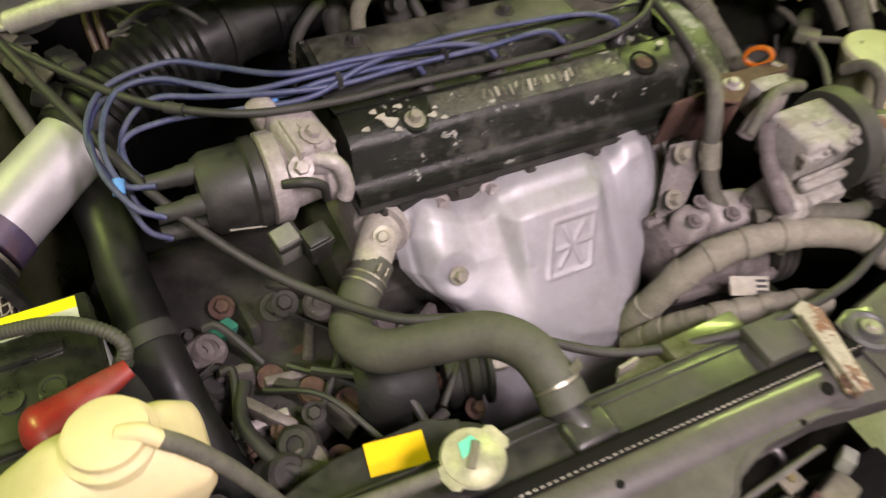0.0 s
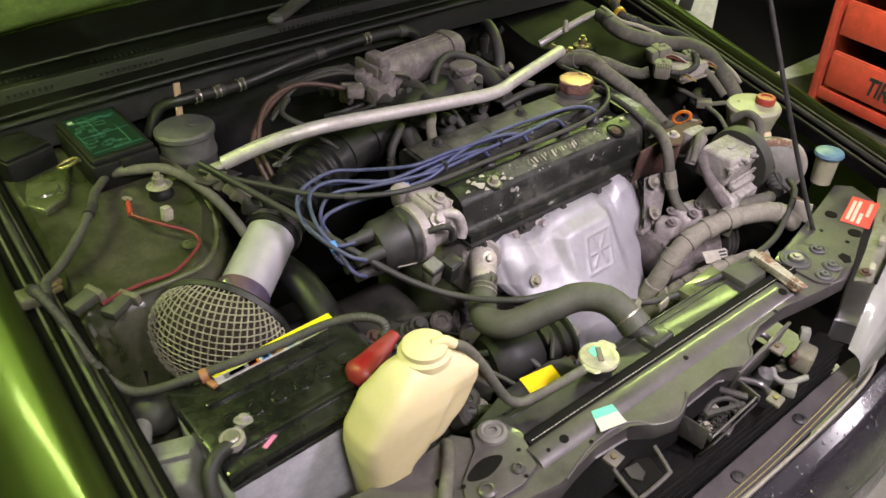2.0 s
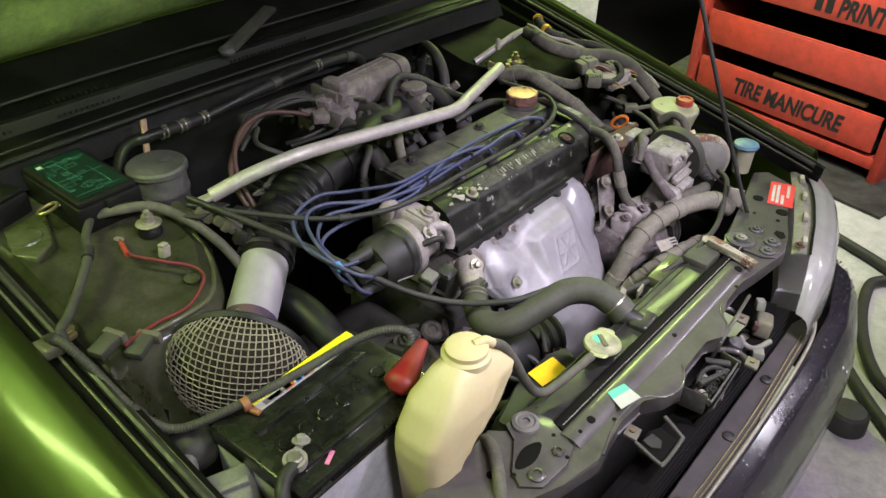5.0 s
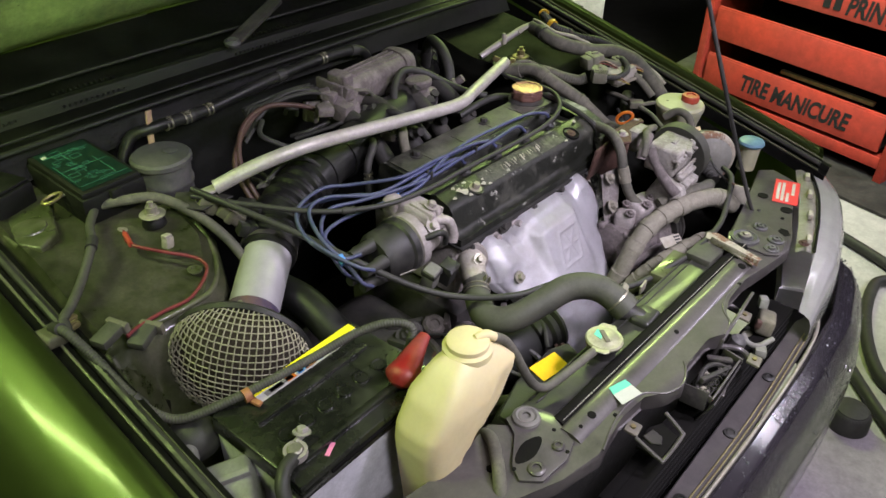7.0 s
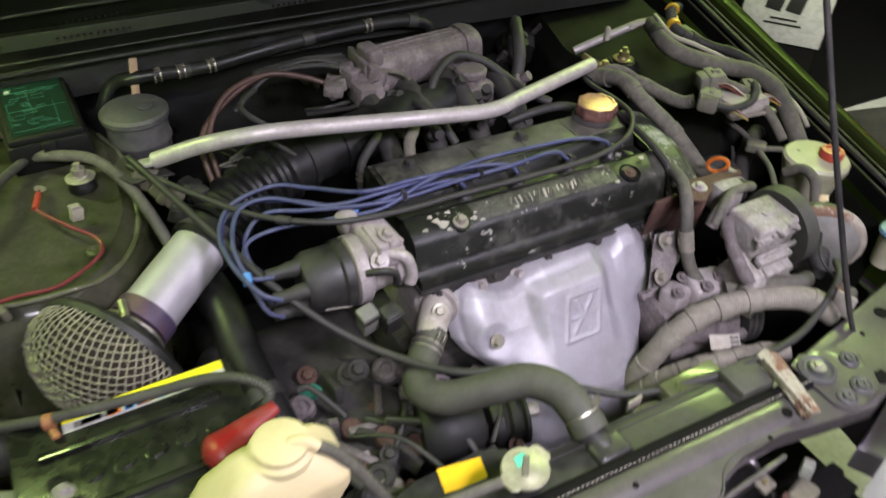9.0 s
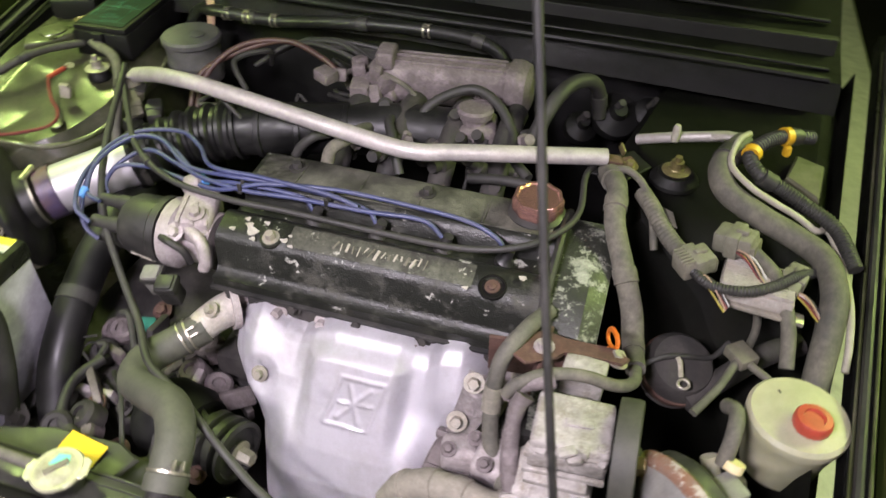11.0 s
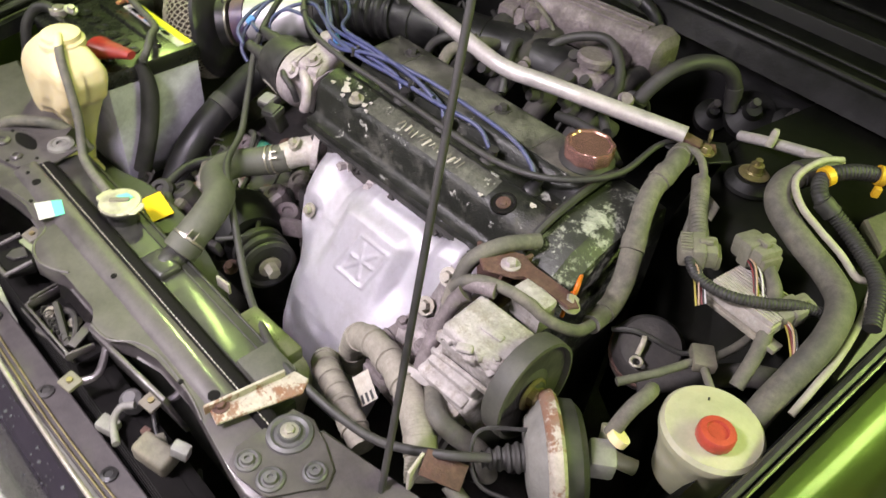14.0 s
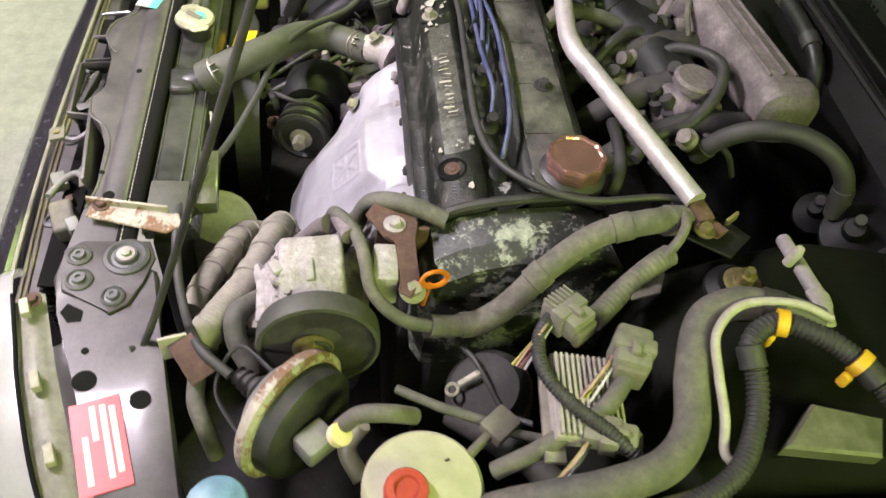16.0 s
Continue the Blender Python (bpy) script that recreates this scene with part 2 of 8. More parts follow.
    "batlid": mat("battery_lid", (0.009, 0.010, 0.008), 0.14, 0.0, 0.2, 10, 0.03, 200, dust=(0.030, 0.032, 0.020), dust_amount=0.22, dust_scale=7, dust_soft=0.4, coat=0.6),
    "connector": mat("grey_connector", (0.115, 0.11, 0.08), 0.6, 0.0, 0.15, 22, 0.15, dust=(0.16, 0.14, 0.10), dust_amount=0.35, dust_scale=18),
    "greyplastic": mat("grey_plastic", (0.20, 0.20, 0.18), 0.55, 0.0, 0.15, 10, 0.1, dust=(0.12, 0.11, 0.09), dust_amount=0.35, dust_scale=9),
    "canister": mat("grey_canister", (0.062, 0.062, 0.062), 0.45, 0.0, 0.15, 10, 0.1, dust=(0.13, 0.12, 0.11), dust_amount=0.3, dust_scale=9),
    "teal": mat("teal_plastic", (0.05, 0.26, 0.19), 0.45, 0.0, 0.12, 20, 0.1),
    "tealtape": mat("teal_tape", (0.10, 0.48, 0.34), 0.5, 0.0, 0.08, 20, 0.03, grime=0.15),
    "whitetape": mat("white_tape", (0.40, 0.40, 0.385), 0.5, 0.0, 0.05, 20, 0.03, grime=0.15),
    "fusegreen": mat("green_label", (0.003, 0.018, 0.014), 0.4, 0.0, 0.12, 20, 0.03),
    "fuseline": mat("pale_green_print", (0.05, 0.18, 0.13), 0.5, 0.0, 0.05),
    "skin": mat("beige_plastic", (0.36, 0.24, 0.16), 0.55, 0.0, 0.1, 20, 0.1),
    "capgold": mat("anodised_cap", (0.66, 0.36, 0.30), 0.22, 0.85, 0.06, 20, 0.03),
    "capzinc": mat("radiator_cap_metal", (0.44, 0.43, 0.31), 0.36, 0.5, 0.12, 30, 0.1, dust=(0.32, 0.29, 0.19), dust_amount=0.3, dust_scale=30),
    "mesh": mat("filter_wire", (0.50, 0.47, 0.36), 0.4, 0.6, 0.1, 40, 0.1, dust=(0.13, 0.115, 0.08), dust_amount=0.42, dust_scale=13, dust_soft=0.4),
    "filter": mat("filter_cotton", (0.030, 0.020, 0.013), 0.9, 0.0, 0.3, 30, 0.4, 200),
    "floor": mat("concrete_floor", (0.50, 0.485, 0.455), 0.5, 0.0, 0.12, 2.0, 0.10, 70, dust=(0.36, 0.345, 0.32), dust_amount=0.3, dust_scale=1.6, dust_soft=0.4, spots=(0.14, 0.13, 0.12), spot_amount=0.08, spot_scale=30),
    "wall": mat("dark_wall", (0.045, 0.055, 0.035), 0.8, 0.0, 0.25, 1.5, 0.2, 40),
    "ceiling": mat("ceiling_grey", (0.62, 0.61, 0.60), 0.85, 0.0, 0.12, 1.5, 0.1, 40),
    "textblack": mat("black_letters", (0.012, 0.012, 0.012), 0.6, 0.0, 0.05),
    "label": mat("red_label", (0.62, 0.045, 0.05), 0.4, 0.0, 0.05, 20, 0.02, grime=0.15),
    "patchfloor": mat("purple_grey_patch", (0.34, 0.30, 0.345), 0.32, 0.0, 0.15, 6, 0.08, 80),
    # near-black for black parts, and for shade painted into hollows and holes
    "void": mat("shade_and_black_parts", (0.007, 0.0065, 0.006), 0.85, 0.0, 0.2, spec=0.1),
    "glaze": mat("headlamp_lens", (0.58, 0.57, 0.56), 0.14, 0.0, 0.06, 12, 0.02, 200, grime=0.15, coat=0.7, trans=0.2),
    "lens": mat("frosted_trim", (0.40, 0.385, 0.32), 0.45, 0.0, 0.1, 20, 0.05, 150, dust=(0.34, 0.31, 0.24), dust_amount=0.3),
    "brownhose": mat("brown_hose", (0.062, 0.031, 0.024), 0.55, 0.0, 0.25, 20, 0.1, 150),
    "panel": mat("dusty_panel", (0.075, 0.077, 0.055), 0.5, 0.0, 0.3, 22, 0.4, 300, dust=(0.026, 0.026, 0.019), dust_amount=0.48, dust_scale=26, dust_soft=0.14, spots=(0.34, 0.34, 0.28), spot_amount=0.40, spot_scale=50),
    "bluecap": mat("blue_cap", (0.13, 0.24, 0.33), 0.45, 0.0, 0.1, 20, 0.05),
    "chrome": mat("clamp_steel", (0.36, 0.34, 0.27), 0.38, 0.8, 0.1, 40, 0.1),
    "pinkpaint": mat("pink_mark", (0.75, 0.22, 0.45), 0.5, 0.0, 0.05),
    "limewire": mat("yellow_wire", (0.36, 0.30, 0.05), 0.5, 0.0, 0.1),
    "core": mat("radiator_fins", (0.02, 0.02, 0.022), 0.5, 0.3, 0.3, 60, 0.4, 300),
}

# ---------------------------------------------------------------- mesh helpers


def V(*a):
    return Vector(a)


def thing(name, base, label, category, group="", kind=""):
    e = new(name)
    e.empty_display_size = 0.05
    e.location = base
    tagged(e, label, category, group, kind)
    e["base"] = 1
    return e


def part(name, bm, material, parent=None, label="", smooth=True, angle=38):
    """One bmesh, built in place, as one mesh under a thing or a part."""
    if bm.faces:
        bmesh.ops.recalc_face_normals(bm, faces=bm.faces[:])
    me = bpy.data.meshes.new(name)
    bm.to_mesh(me)
    bm.free()
    me.materials.append(M[material] if isinstance(material, str) else material)
    if smooth:
        me.shade_smooth()
        me.set_sharp_from_angle(angle=radians(angle))
    ob = new(name, me)
    if parent:
        ob.parent = parent
        if parent.type == "EMPTY":
            ob.matrix_parent_inverse = Matrix.Translation(-Vector(parent.location))
    if label:
        ob["label"] = label
    return ob


def solo(name, bm, material, label, category, group="", kind="", **kw):
    return tagged(part(name, bm, material, None, "", **kw), label, category, group, kind)


def box(size, at=(0, 0, 0), rot=(0, 0, 0), bevel=0.003, segs=2, bm=None, taper=None):
    """A bevelled box; rot in degrees about its own middle; taper: top scale in x and y."""
    b = bmesh.new()
    bmesh.ops.create_cube(b, size=1.0)
    for v in b.verts:
        if taper and v.co.z > 0:
            v.co.x *= taper[0]
            v.co.y *= taper[1]
        v.co = Vector((v.co.x * size[0], v.co.y * size[1], v.co.z * size[2]))
    if bevel:
        bmesh.ops.bevel(b, geom=b.edges[:], offset=bevel, segments=segs, profile=0.5, affect="EDGES")
    b.transform(pose(*at, *rot))
    return join(bm, b)


def join(bm, b):
    if bm is None:
        return b
    me = bpy.data.meshes.new("tmp")
    b.to_mesh(me)
    b.free()
    bm.from_mesh(me)
    bpy.data.meshes.remove(me)
    return bm


def smooth_line(pts, n=8, closed=False):
    """Catmull-Rom through the points."""
    P = [Vector(p) for p in pts]
    if len(P) < 3:
        return P
    out = []
    cnt = len(P)
    rng = cnt if closed else cnt - 1
    for i in range(rng):
        if closed:
            a, b, c, d = P[i - 1], P[i], P[(i + 1) % cnt], P[(i + 2) % cnt]
        else:
            b, c = P[i], P[i + 1]
            a = P[i - 1] if i else b * 2 - c
            d = P[i + 2] if i + 2 < cnt else c * 2 - b
        for k in range(n):
            t = k / n
            out.append(0.5 * ((2 * b) + (c - a) * t + (2 * a - 5 * b + 4 * c - d) * t * t + (3 * b - a - 3 * c + d) * t ** 3))
    if not closed:
        out.append(P[-1])
    return out


def sweep(pts, r, sides=12, n=8, ribs=0.0, pitch=0.006, caps=True, bm=None, flat=1.0, raw=False, wobble=0.0):
    """A tube along a smooth line. r: radius, or a function of 0..1. ribs: depth of corrugation."""
    line = [Vector(p) for p in pts] if raw else smooth_line(pts, n)
    if ribs:
        length = sum((b - a).length for a, b in zip(line, line[1:]))
        cnt = max(4, int(length / (pitch / 4)))
        fine, acc, tgt, k = [line[0]], 0.0, length / cnt, 1
        need = tgt
        for a, b in zip(line, line[1:]):
            seg = (b - a).length
            while acc + seg >= need - 1e-9 and k < cnt:
                fine.append(a.lerp(b, (need - acc) / seg))
                k += 1
                need = tgt * k
            acc += seg
        fine.append(line[-1])
        line = fine
    b = bmesh.new()
    rings = []
    up = None
    m = len(line)
    for i, p in enumerate(line):
        d = (line[min(i + 1, m - 1)] - line[max(i - 1, 0)]).normalized()
        if up is None:
            up = d.orthogonal().normalized()
            if abs(d.z) < 0.9:
                up = (Vector((0, 0, 1)) - d * d.z).normalized()
        up = (up - d * up.dot(d)).normalized()
        side = d.cross(up)
        t = i / max(1, m - 1)
        rr = r(t) if callable(r) else r
        if ribs:
            rr -= ribs * (0.0 if i % 4 < 2 else 1.0)
        if wobble:
            rr *= 1 + wobble * noise.noise(p * 60)
        rings.append([b.verts.new(p + (up * math.cos(2 * math.pi * j / sides) * flat + side * math.sin(2 * math.pi * j / sides)) * rr) for j in range(sides)])
    for r0, r1 in zip(rings, rings[1:]):
        for j in range(sides):
            b.faces.new((r0[j], r0[(j + 1) % sides], r1[(j + 1) % sides], r1[j]))
    if caps:
        b.faces.new(rings[0][::-1])
        b.faces.new(rings[-1])
    return join(bm, b)


def lathe(profile, at=(0, 0, 0), axis=(0, 0, 1), sides=32, bm=None, lobes=0, lobe=0.0):
    """Profile of (radius, height) turned about axis. lobes: wavy rim."""
    b = bmesh.new()
    rings = []
    for r, h in profile:
        ring = []
        for j in range(sides):
            a = 2 * math.pi * j / sides
            rr = r * (1 + lobe * math.cos(lobes * a)) if lobes else r
            ring.append(b.verts.new((rr * math.cos(a), rr * math.sin(a), h)))
        rings.append(ring)
    for r0, r1 in zip(rings, rings[1:]):
        for j in range(sides):
            b.faces.new((r0[j], r0[(j + 1) % sides], r1[(j + 1) % sides], r1[j]))
    if profile[0][0] > 1e-4:
        b.faces.new(rings[0][::-1])
    if profile[-1][0] > 1e-4:
        b.faces.new(rings[-1])
    bmesh.ops.remove_doubles(b, verts=b.verts[:], dist=1e-6)
    q = Vector((0, 0, 1)).rotation_difference(Vector(axis).normalized())
    b.transform(Matrix.Translation(at) @ q.to_matrix().to_4x4())
    return join(bm, b)


def prism(outline, z0, z1, bevel=0.002, bm=None, m=None, segs=1):
    """A flat outline (x, y) given thickness from z0 to z1."""
    b = bmesh.new()
    lo = [b.verts.new((x, y, z0)) for x, y in outline]
    hi = [b.verts.new((x, y, z1)) for x, y in outline]
    b.faces.new(lo[::-1])
    b.faces.new(hi)
    n = len(lo)
    for i in range(n):
        b.faces.new((lo[i], lo[(i + 1) % n], hi[(i + 1) % n], hi[i]))
    if bevel:
        edges = [e for e in b.edges if abs(e.verts[0].co.z - e.verts[1].co.z) < 1e-7]
        bmesh.ops.bevel(b, geom=edges, offset=bevel, segments=segs, profile=0.5, affect="EDGES")
    bmesh.ops.triangulate(b, faces=[f for f in b.faces if len(f.verts) > 4])
    if m is not None:
        b.transform(m)
    return join(bm, b)


def grid(f, nu, nv, thick=0.0, bm=None):
    """A sheet f(u, v) over 0..1 squared, with thickness along its normals."""
    b = bmesh.new()
    vs = [[b.verts.new(f(i / nu, j / nv)) for j in range(nv + 1)] for i in range(nu + 1)]
    for i in range(nu):
        for j in range(nv):
            b.faces.new((vs[i][j], vs[i + 1][j], vs[i + 1][j + 1], vs[i][j + 1]))
    if thick:
        bmesh.ops.solidify(b, geom=b.faces[:], thickness=thick)
    return join(bm, b)


def extrude_profile(profile, x0, x1, steps=1, bm=None, fn=None):
    """A closed (y, z) profile run along x. fn(x, y, z) may shift points."""
    b = bmesh.new()
    rings = []
    for i in range(steps + 1):
        x = x0 + (x1 - x0) * i / steps
        rings.append([b.verts.new(fn(x, y, z) if fn else (x, y, z)) for y, z in profile])
    n = len(profile)
    for r0, r1 in zip(rings, rings[1:]):
        for j in range(n):
            b.faces.new((r0[j], r0[(j + 1) % n], r1[(j + 1) % n], r1[j]))
    caps = [b.faces.new(rings[0][::-1]), b.faces.new(rings[-1])]
    bmesh.ops.triangulate(b, faces=caps)
    return join(bm, b)


def bolt(at, axis=(0, 0, 1), r=0.007, h=0.006, washer=True, bm=None):
    bm = lathe([(0, 0), (r * 1.7, 0), (r * 1.7, 0.0015), (0, 0.0015)], at, axis, 16, bm) if washer else bm
    return lathe([(0, 0), (r, 0), (r, h * 0.85), (r * 0.85, h), (0, h)], at, axis, 6, bm)


def interp(table, x):
    if x <= table[0][0]:
        return table[0][1]
    for (a, va), (b, vb) in zip(table, table[1:]):
        if x <= b:
            return va + (vb - va) * (x - a) / (b - a)
    return table[-1][1]


def hose(name, pts, r, material, label, category="hose", group="", wraps=(), wrap="rubber", **kw):
    """A hose or loom; wraps: places along it (0..1) that carry a collar of tape."""
    ob = solo(name, sweep(pts, r, **kw), material, label, category, group)
    line = smooth_line(pts, 8)
    for t in wraps:
        i = max(1, min(len(line) - 2, int(t * (len(line) - 1))))
        d = (line[i + 1] - line[i - 1]).normalized()
        part("tape_collar", lathe([(r - 0.001, -0.011), (r + 0.0016, -0.010), (r + 0.0021, -0.002), (r + 0.0014, 0.003), (r + 0.0021, 0.010), (r - 0.001, 0.011)], line[i], d, 16), wrap, ob)
    return ob


def clamp(at, axis, r, parent=None, name="hose_clamp", ears=(0, 0, 1)):
    """A spring clamp: a band with two raised ears."""
    bm = lathe([(r - 0.002, -0.0065), (r + 0.0014, -0.0065), (r + 0.0014, -0.0035), (r - 0.001, -0.0030), (r - 0.001, 0.0030), (r + 0.0014, 0.0035), (r + 0.0014, 0.0065), (r - 0.002, 0.0065), (r - 0.002, -0.0065)], at, axis, 24)
    e = Vector(ears).normalized()
    ax = Vector(axis).normalized()
    side = ax.cross(e).normalized()
    for s in (-1, 1):
        c = Vector(at) + e * (r + 0.2 * r) + side * s * 0.22 * r
        b = bmesh.new()
        bmesh.ops.create_cube(b, size=1.0)
        m = Matrix((side, ax, e)).transposed().to_4x4()
        b.transform(Matrix.Translation(c) @ m @ Matrix.Diagonal((0.0016, 0.010, 0.5 * r, 1)))
        join(bm, b)
    if parent:
        return part(name, bm, "chrome", parent, "spring steel clamp")
    return solo(name, bm, "chrome", "bright spring steel hose clamp", "hose clamp", "hose clamps")


def clamp_on(pts, t, r, ears=(0, 0, 1)):
    """A spring clamp at the place t (0..1) of a hose."""
    line = smooth_line(pts, 8)
    i = max(1, min(len(line) - 2, int(t * (len(line) - 1))))
    return clamp(line[i], (line[i + 1] - line[i - 1]).normalized(), r, ears=ears)

# ---------------------------------------------------------------- the workshop
def setting(name, bm, material, label, category):
    return solo(name, bm, material, label, category, kind="structure", smooth=False)


setting("floor", box((9.0, 9.0, 0.2), (0.5, 0.5, -0.1), bevel=0), "floor", "pale stained concrete workshop floor", "floor")
setting("wall_north", box((9.0, 0.2, 3.2), (0.5, 5.1, 1.6), bevel=0), "wall", "dark unlit workshop wall", "wall")
setting("wall_south", box((9.0, 0.2, 3.2), (0.5, -4.1, 1.6), bevel=0), "wall", "dark unlit workshop wall", "wall")
setting("wall_east", box((0.2, 9.0, 3.2), (5.1, 0.5, 1.6), bevel=0), "wall", "dark unlit workshop wall", "wall")
setting("wall_west", box((0.2, 9.0, 3.2), (-4.1, 0.5, 1.6), bevel=0), "wall", "dark unlit workshop wall", "wall")
setting("ceiling", box((9.0, 9.0, 0.2), (0.5, 0.5, 3.3), bevel=0), "ceiling", "grey workshop ceiling", "ceiling")

# ---------------------------------------------------------------- the car's body
car = thing("car", (0, 0.3, 0), "dark green car front, hood propped open, bare radiator support", "car")


def crown(y):
    """Height of the fender's inner edge."""
    return 0.80 + 0.20 * y


def inner_x(y, s):
    return 0.745 + 0.01 * y if s < 0 else 0.738 + 0.085 * y


def fender(s):
    def f(u, v):
        y = -0.24 + 1.15 * u if s < 0 else -0.165 + 1.075 * u
        z = crown(y)
        xi = inner_x(y, s)
        prof = [(0.0, -0.045), (0.005, -0.014), (0.014, -0.001), (0.028, 0.003), (0.045, 0.0), (0.075, -0.010), (0.110, -0.030), (0.145, -0.064), (0.168, -0.12), (0.172, -0.22), (0.15, -0.50)]
        if s > 0:
            prof = [(0.0, -0.045), (0.003, -0.022), (0.008, -0.016), (0.018, -0.018), (0.035, -0.028), (0.054, -0.048), (0.068, -0.08), (0.076, -0.14), (0.078, -0.28), (0.065, -0.50)]
        k = v * (len(prof) - 1)
        i = min(int(k), len(prof) - 2)
        t = k - i
        dx = prof[i][0] * (1 - t) + prof[i + 1][0] * t
        dz = prof[i][1] * (1 - t) + prof[i + 1][1] * t
        if s > 0:
            dx *= 1 + 1.0 * max(0.0, y)
        return (s * (xi + dx), y, z + dz)
    return grid(f, 24, 27, 0.002)


fender_l = part("fender", fender(-1), "paint", car, "glossy green fender")
fender_r = part("fender", fender(1), "paint", car, "glossy green fender")
# gutters and seals along the fenders' inner edges
for s in (-1, 1):
    def ledge(u, v, s=s):
        y = -0.20 + 1.1 * u
        prof = [(0.0, -0.040), (-0.012, -0.032), (-0.024, -0.036), (-0.030, -0.048), (-0.052, -0.052), (-0.058, -0.075)]
        k = min(int(v * 5), 4)
        t = v * 5 - k
        dx = prof[k][0] * (1 - t) + prof[k + 1][0] * t
        dz = prof[k][1] * (1 - t) + prof[k + 1][1] * t
        return (s * (inner_x(y, s) + dx * (1.0 if s < 0 else 0.55) + 0.002), y, crown(y) + dz)
    part("gutter", grid(ledge, 20, 10, 0.002), "shadewing" if s < 0 else "cowl", car)
    for dx, dz in ((-0.012, -0.0305), (-0.040, -0.0500)):
        part("panel_edge", sweep([(s * (inner_x(y, s) + dx * (1.0 if s < 0 else 0.55)), y, crown(y) + dz + 0.001) for y in (-0.18, 0, 0.2, 0.4, 0.6, 0.85)], 0.0022, 6), "inner", car)
    part("weather_strip", sweep([(s * (inner_x(y, s) - (0.030 if s < 0 else 0.016)), y, crown(y) - 0.037) for y in (-0.18, 0, 0.2, 0.4, 0.6, 0.85)], 0.006, 8), "black", car, "black rubber weather strip")

# inner wings with the strut towers
def wing_left(u, v):
    y = 0.02 + 0.78 * u
    top = interp([(0.02, 0.45), (0.23, 0.56), (0.29, 0.74), (0.32, 0.792), (0.40, 0.803), (0.50, 0.835), (0.62, 0.845), (0.80, 0.86)], y)
    inner = interp([(0.02, 0.69), (0.24, 0.64), (0.30, 0.53), (0.36, 0.465), (0.45, 0.42), (0.60, 0.42), (0.70, 0.46), (0.80, 0.50)], y)
    outer = inner_x(y, -1) - 0.055
    prof = [(outer, crown(y) - 0.07), (outer - 0.012, max(top + 0.02, crown(y) - 0.10) if y > 0.28 else top + 0.1), (outer - 0.05, top + 0.008), ((outer + inner) / 2, top), (inner + 0.03, top - 0.004), (inner, top - 0.035), (inner - 0.012, top - 0.16), (inner - 0.015, 0.35)]
    k = v * (len(prof) - 1)
    i = min(int(k), len(prof) - 2)
    t = k - i
    t = t * t * (3 - 2 * t)
    return (-(prof[i][0] * (1 - t) + prof[i + 1][0] * t), y, prof[i][1] * (1 - t) + prof[i + 1][1] * t)


part("inner_wing", grid(wing_left, 40, 42, 0.002), "inner", car, "dusty olive inner wing with strut tower")
part("tower_lip", sweep([Vector(wing_left((y - 0.02) / 0.78, v)) + Vector((0, 0, 0.001)) for y, v in ((0.322, 0.30), (0.322, 0.42), (0.326, 0.54), (0.345, 0.63), (0.385, 0.655), (0.43, 0.66), (0.50, 0.66), (0.58, 0.66), (0.66, 0.66))], 0.0045, 10), "inner", car)


def wing_right(u, v):
    y = -0.02 + 0.84 * u
    top = interp([(-0.02, 0.55), (0.22, 0.60), (0.34, 0.72), (0.42, 0.815), (0.50, 0.835), (0.62, 0.845), (0.82, 0.86)], y)
    inner = interp([(-0.02, 0.66), (0.25, 0.63), (0.36, 0.54), (0.42, 0.44), (0.60, 0.41), (0.82, 0.46)], y)
    outer = inner_x(y, 1) - 0.055
    prof = [(outer, crown(y) - 0.07), (outer - 0.01, crown(y) - 0.10), (outer - 0.04, top + 0.01), ((outer + inner) / 2, top), (inner + 0.02, top - 0.004), (inner, top - 0.035), (inner - 0.012, top - 0.16), (inner - 0.015, 0.35)]
    k = v * (len(prof) - 1)
    i = min(int(k), len(prof) - 2)
    t = k - i
    t = t * t * (3 - 2 * t)
    return (prof[i][0] * (1 - t) + prof[i + 1][0] * t, y, prof[i][1] * (1 - t) + prof[i + 1][1] * t)


# lime-lit part of the wing, put in as a slab of lighter paint
part("wing_ledge", prism([(0.685, 0.464), (0.643, 0.509), (0.66, 0.574), (0.698, 0.555)], 0.846, 0.866, 0.003), "inner", car, "olive slab for the lime-lit patch of the wing")
# right wing carries its shade in the near-black colour
part("inner_wing", grid(wing_right, 40, 42, 0.002), "shadewing", car, "inner wing with strut tower, coloured near-black for shade")
for s in (-1, 1):
    k = 0.34 if s < 0 else 0.62
    dome = part("strut_mount", lathe([(0.058 * k, 0.0), (0.057 * k, 0.006), (0.050 * k, 0.010), (0.042 * k, 0.016), (0.025 * k, 0.018), (0, 0.018)], (s * 0.495, 0.5, 0.832), (0, 0, 1), 40), "cowl", car, "black strut mount dome")
    bm = lathe([(0.018, 0), (0.018, 0.002), (0.013, 0.004), (0.011, 0.008), (0, 0.008)], (s * 0.495, 0.5, 0.848), (0, 0, 1), 28)
    lathe([(0.0095, 0.006), (0.0095, 0.018), (0.005, 0.018), (0.005, 0.026), (0, 0.026)], (s * 0.495, 0.5, 0.848), (0, 0, 1), 12, bm)
    part("strut_nut", bm, "zinc" if s < 0 else "brass", dome)
    part("seat_ring", lathe([(0.020, 0), (0.021, 0.002), (0.017, 0.004), (0.012, 0.004)], (s * 0.495, 0.5, 0.8495), (0, 0, 1), 28), "zinc" if s < 0 else "brass", dome)
# tub below and firewall
part("bay_floor", box((1.30, 1.05, 0.02), (0, 0.28, 0.22), bevel=0), "deep", car)
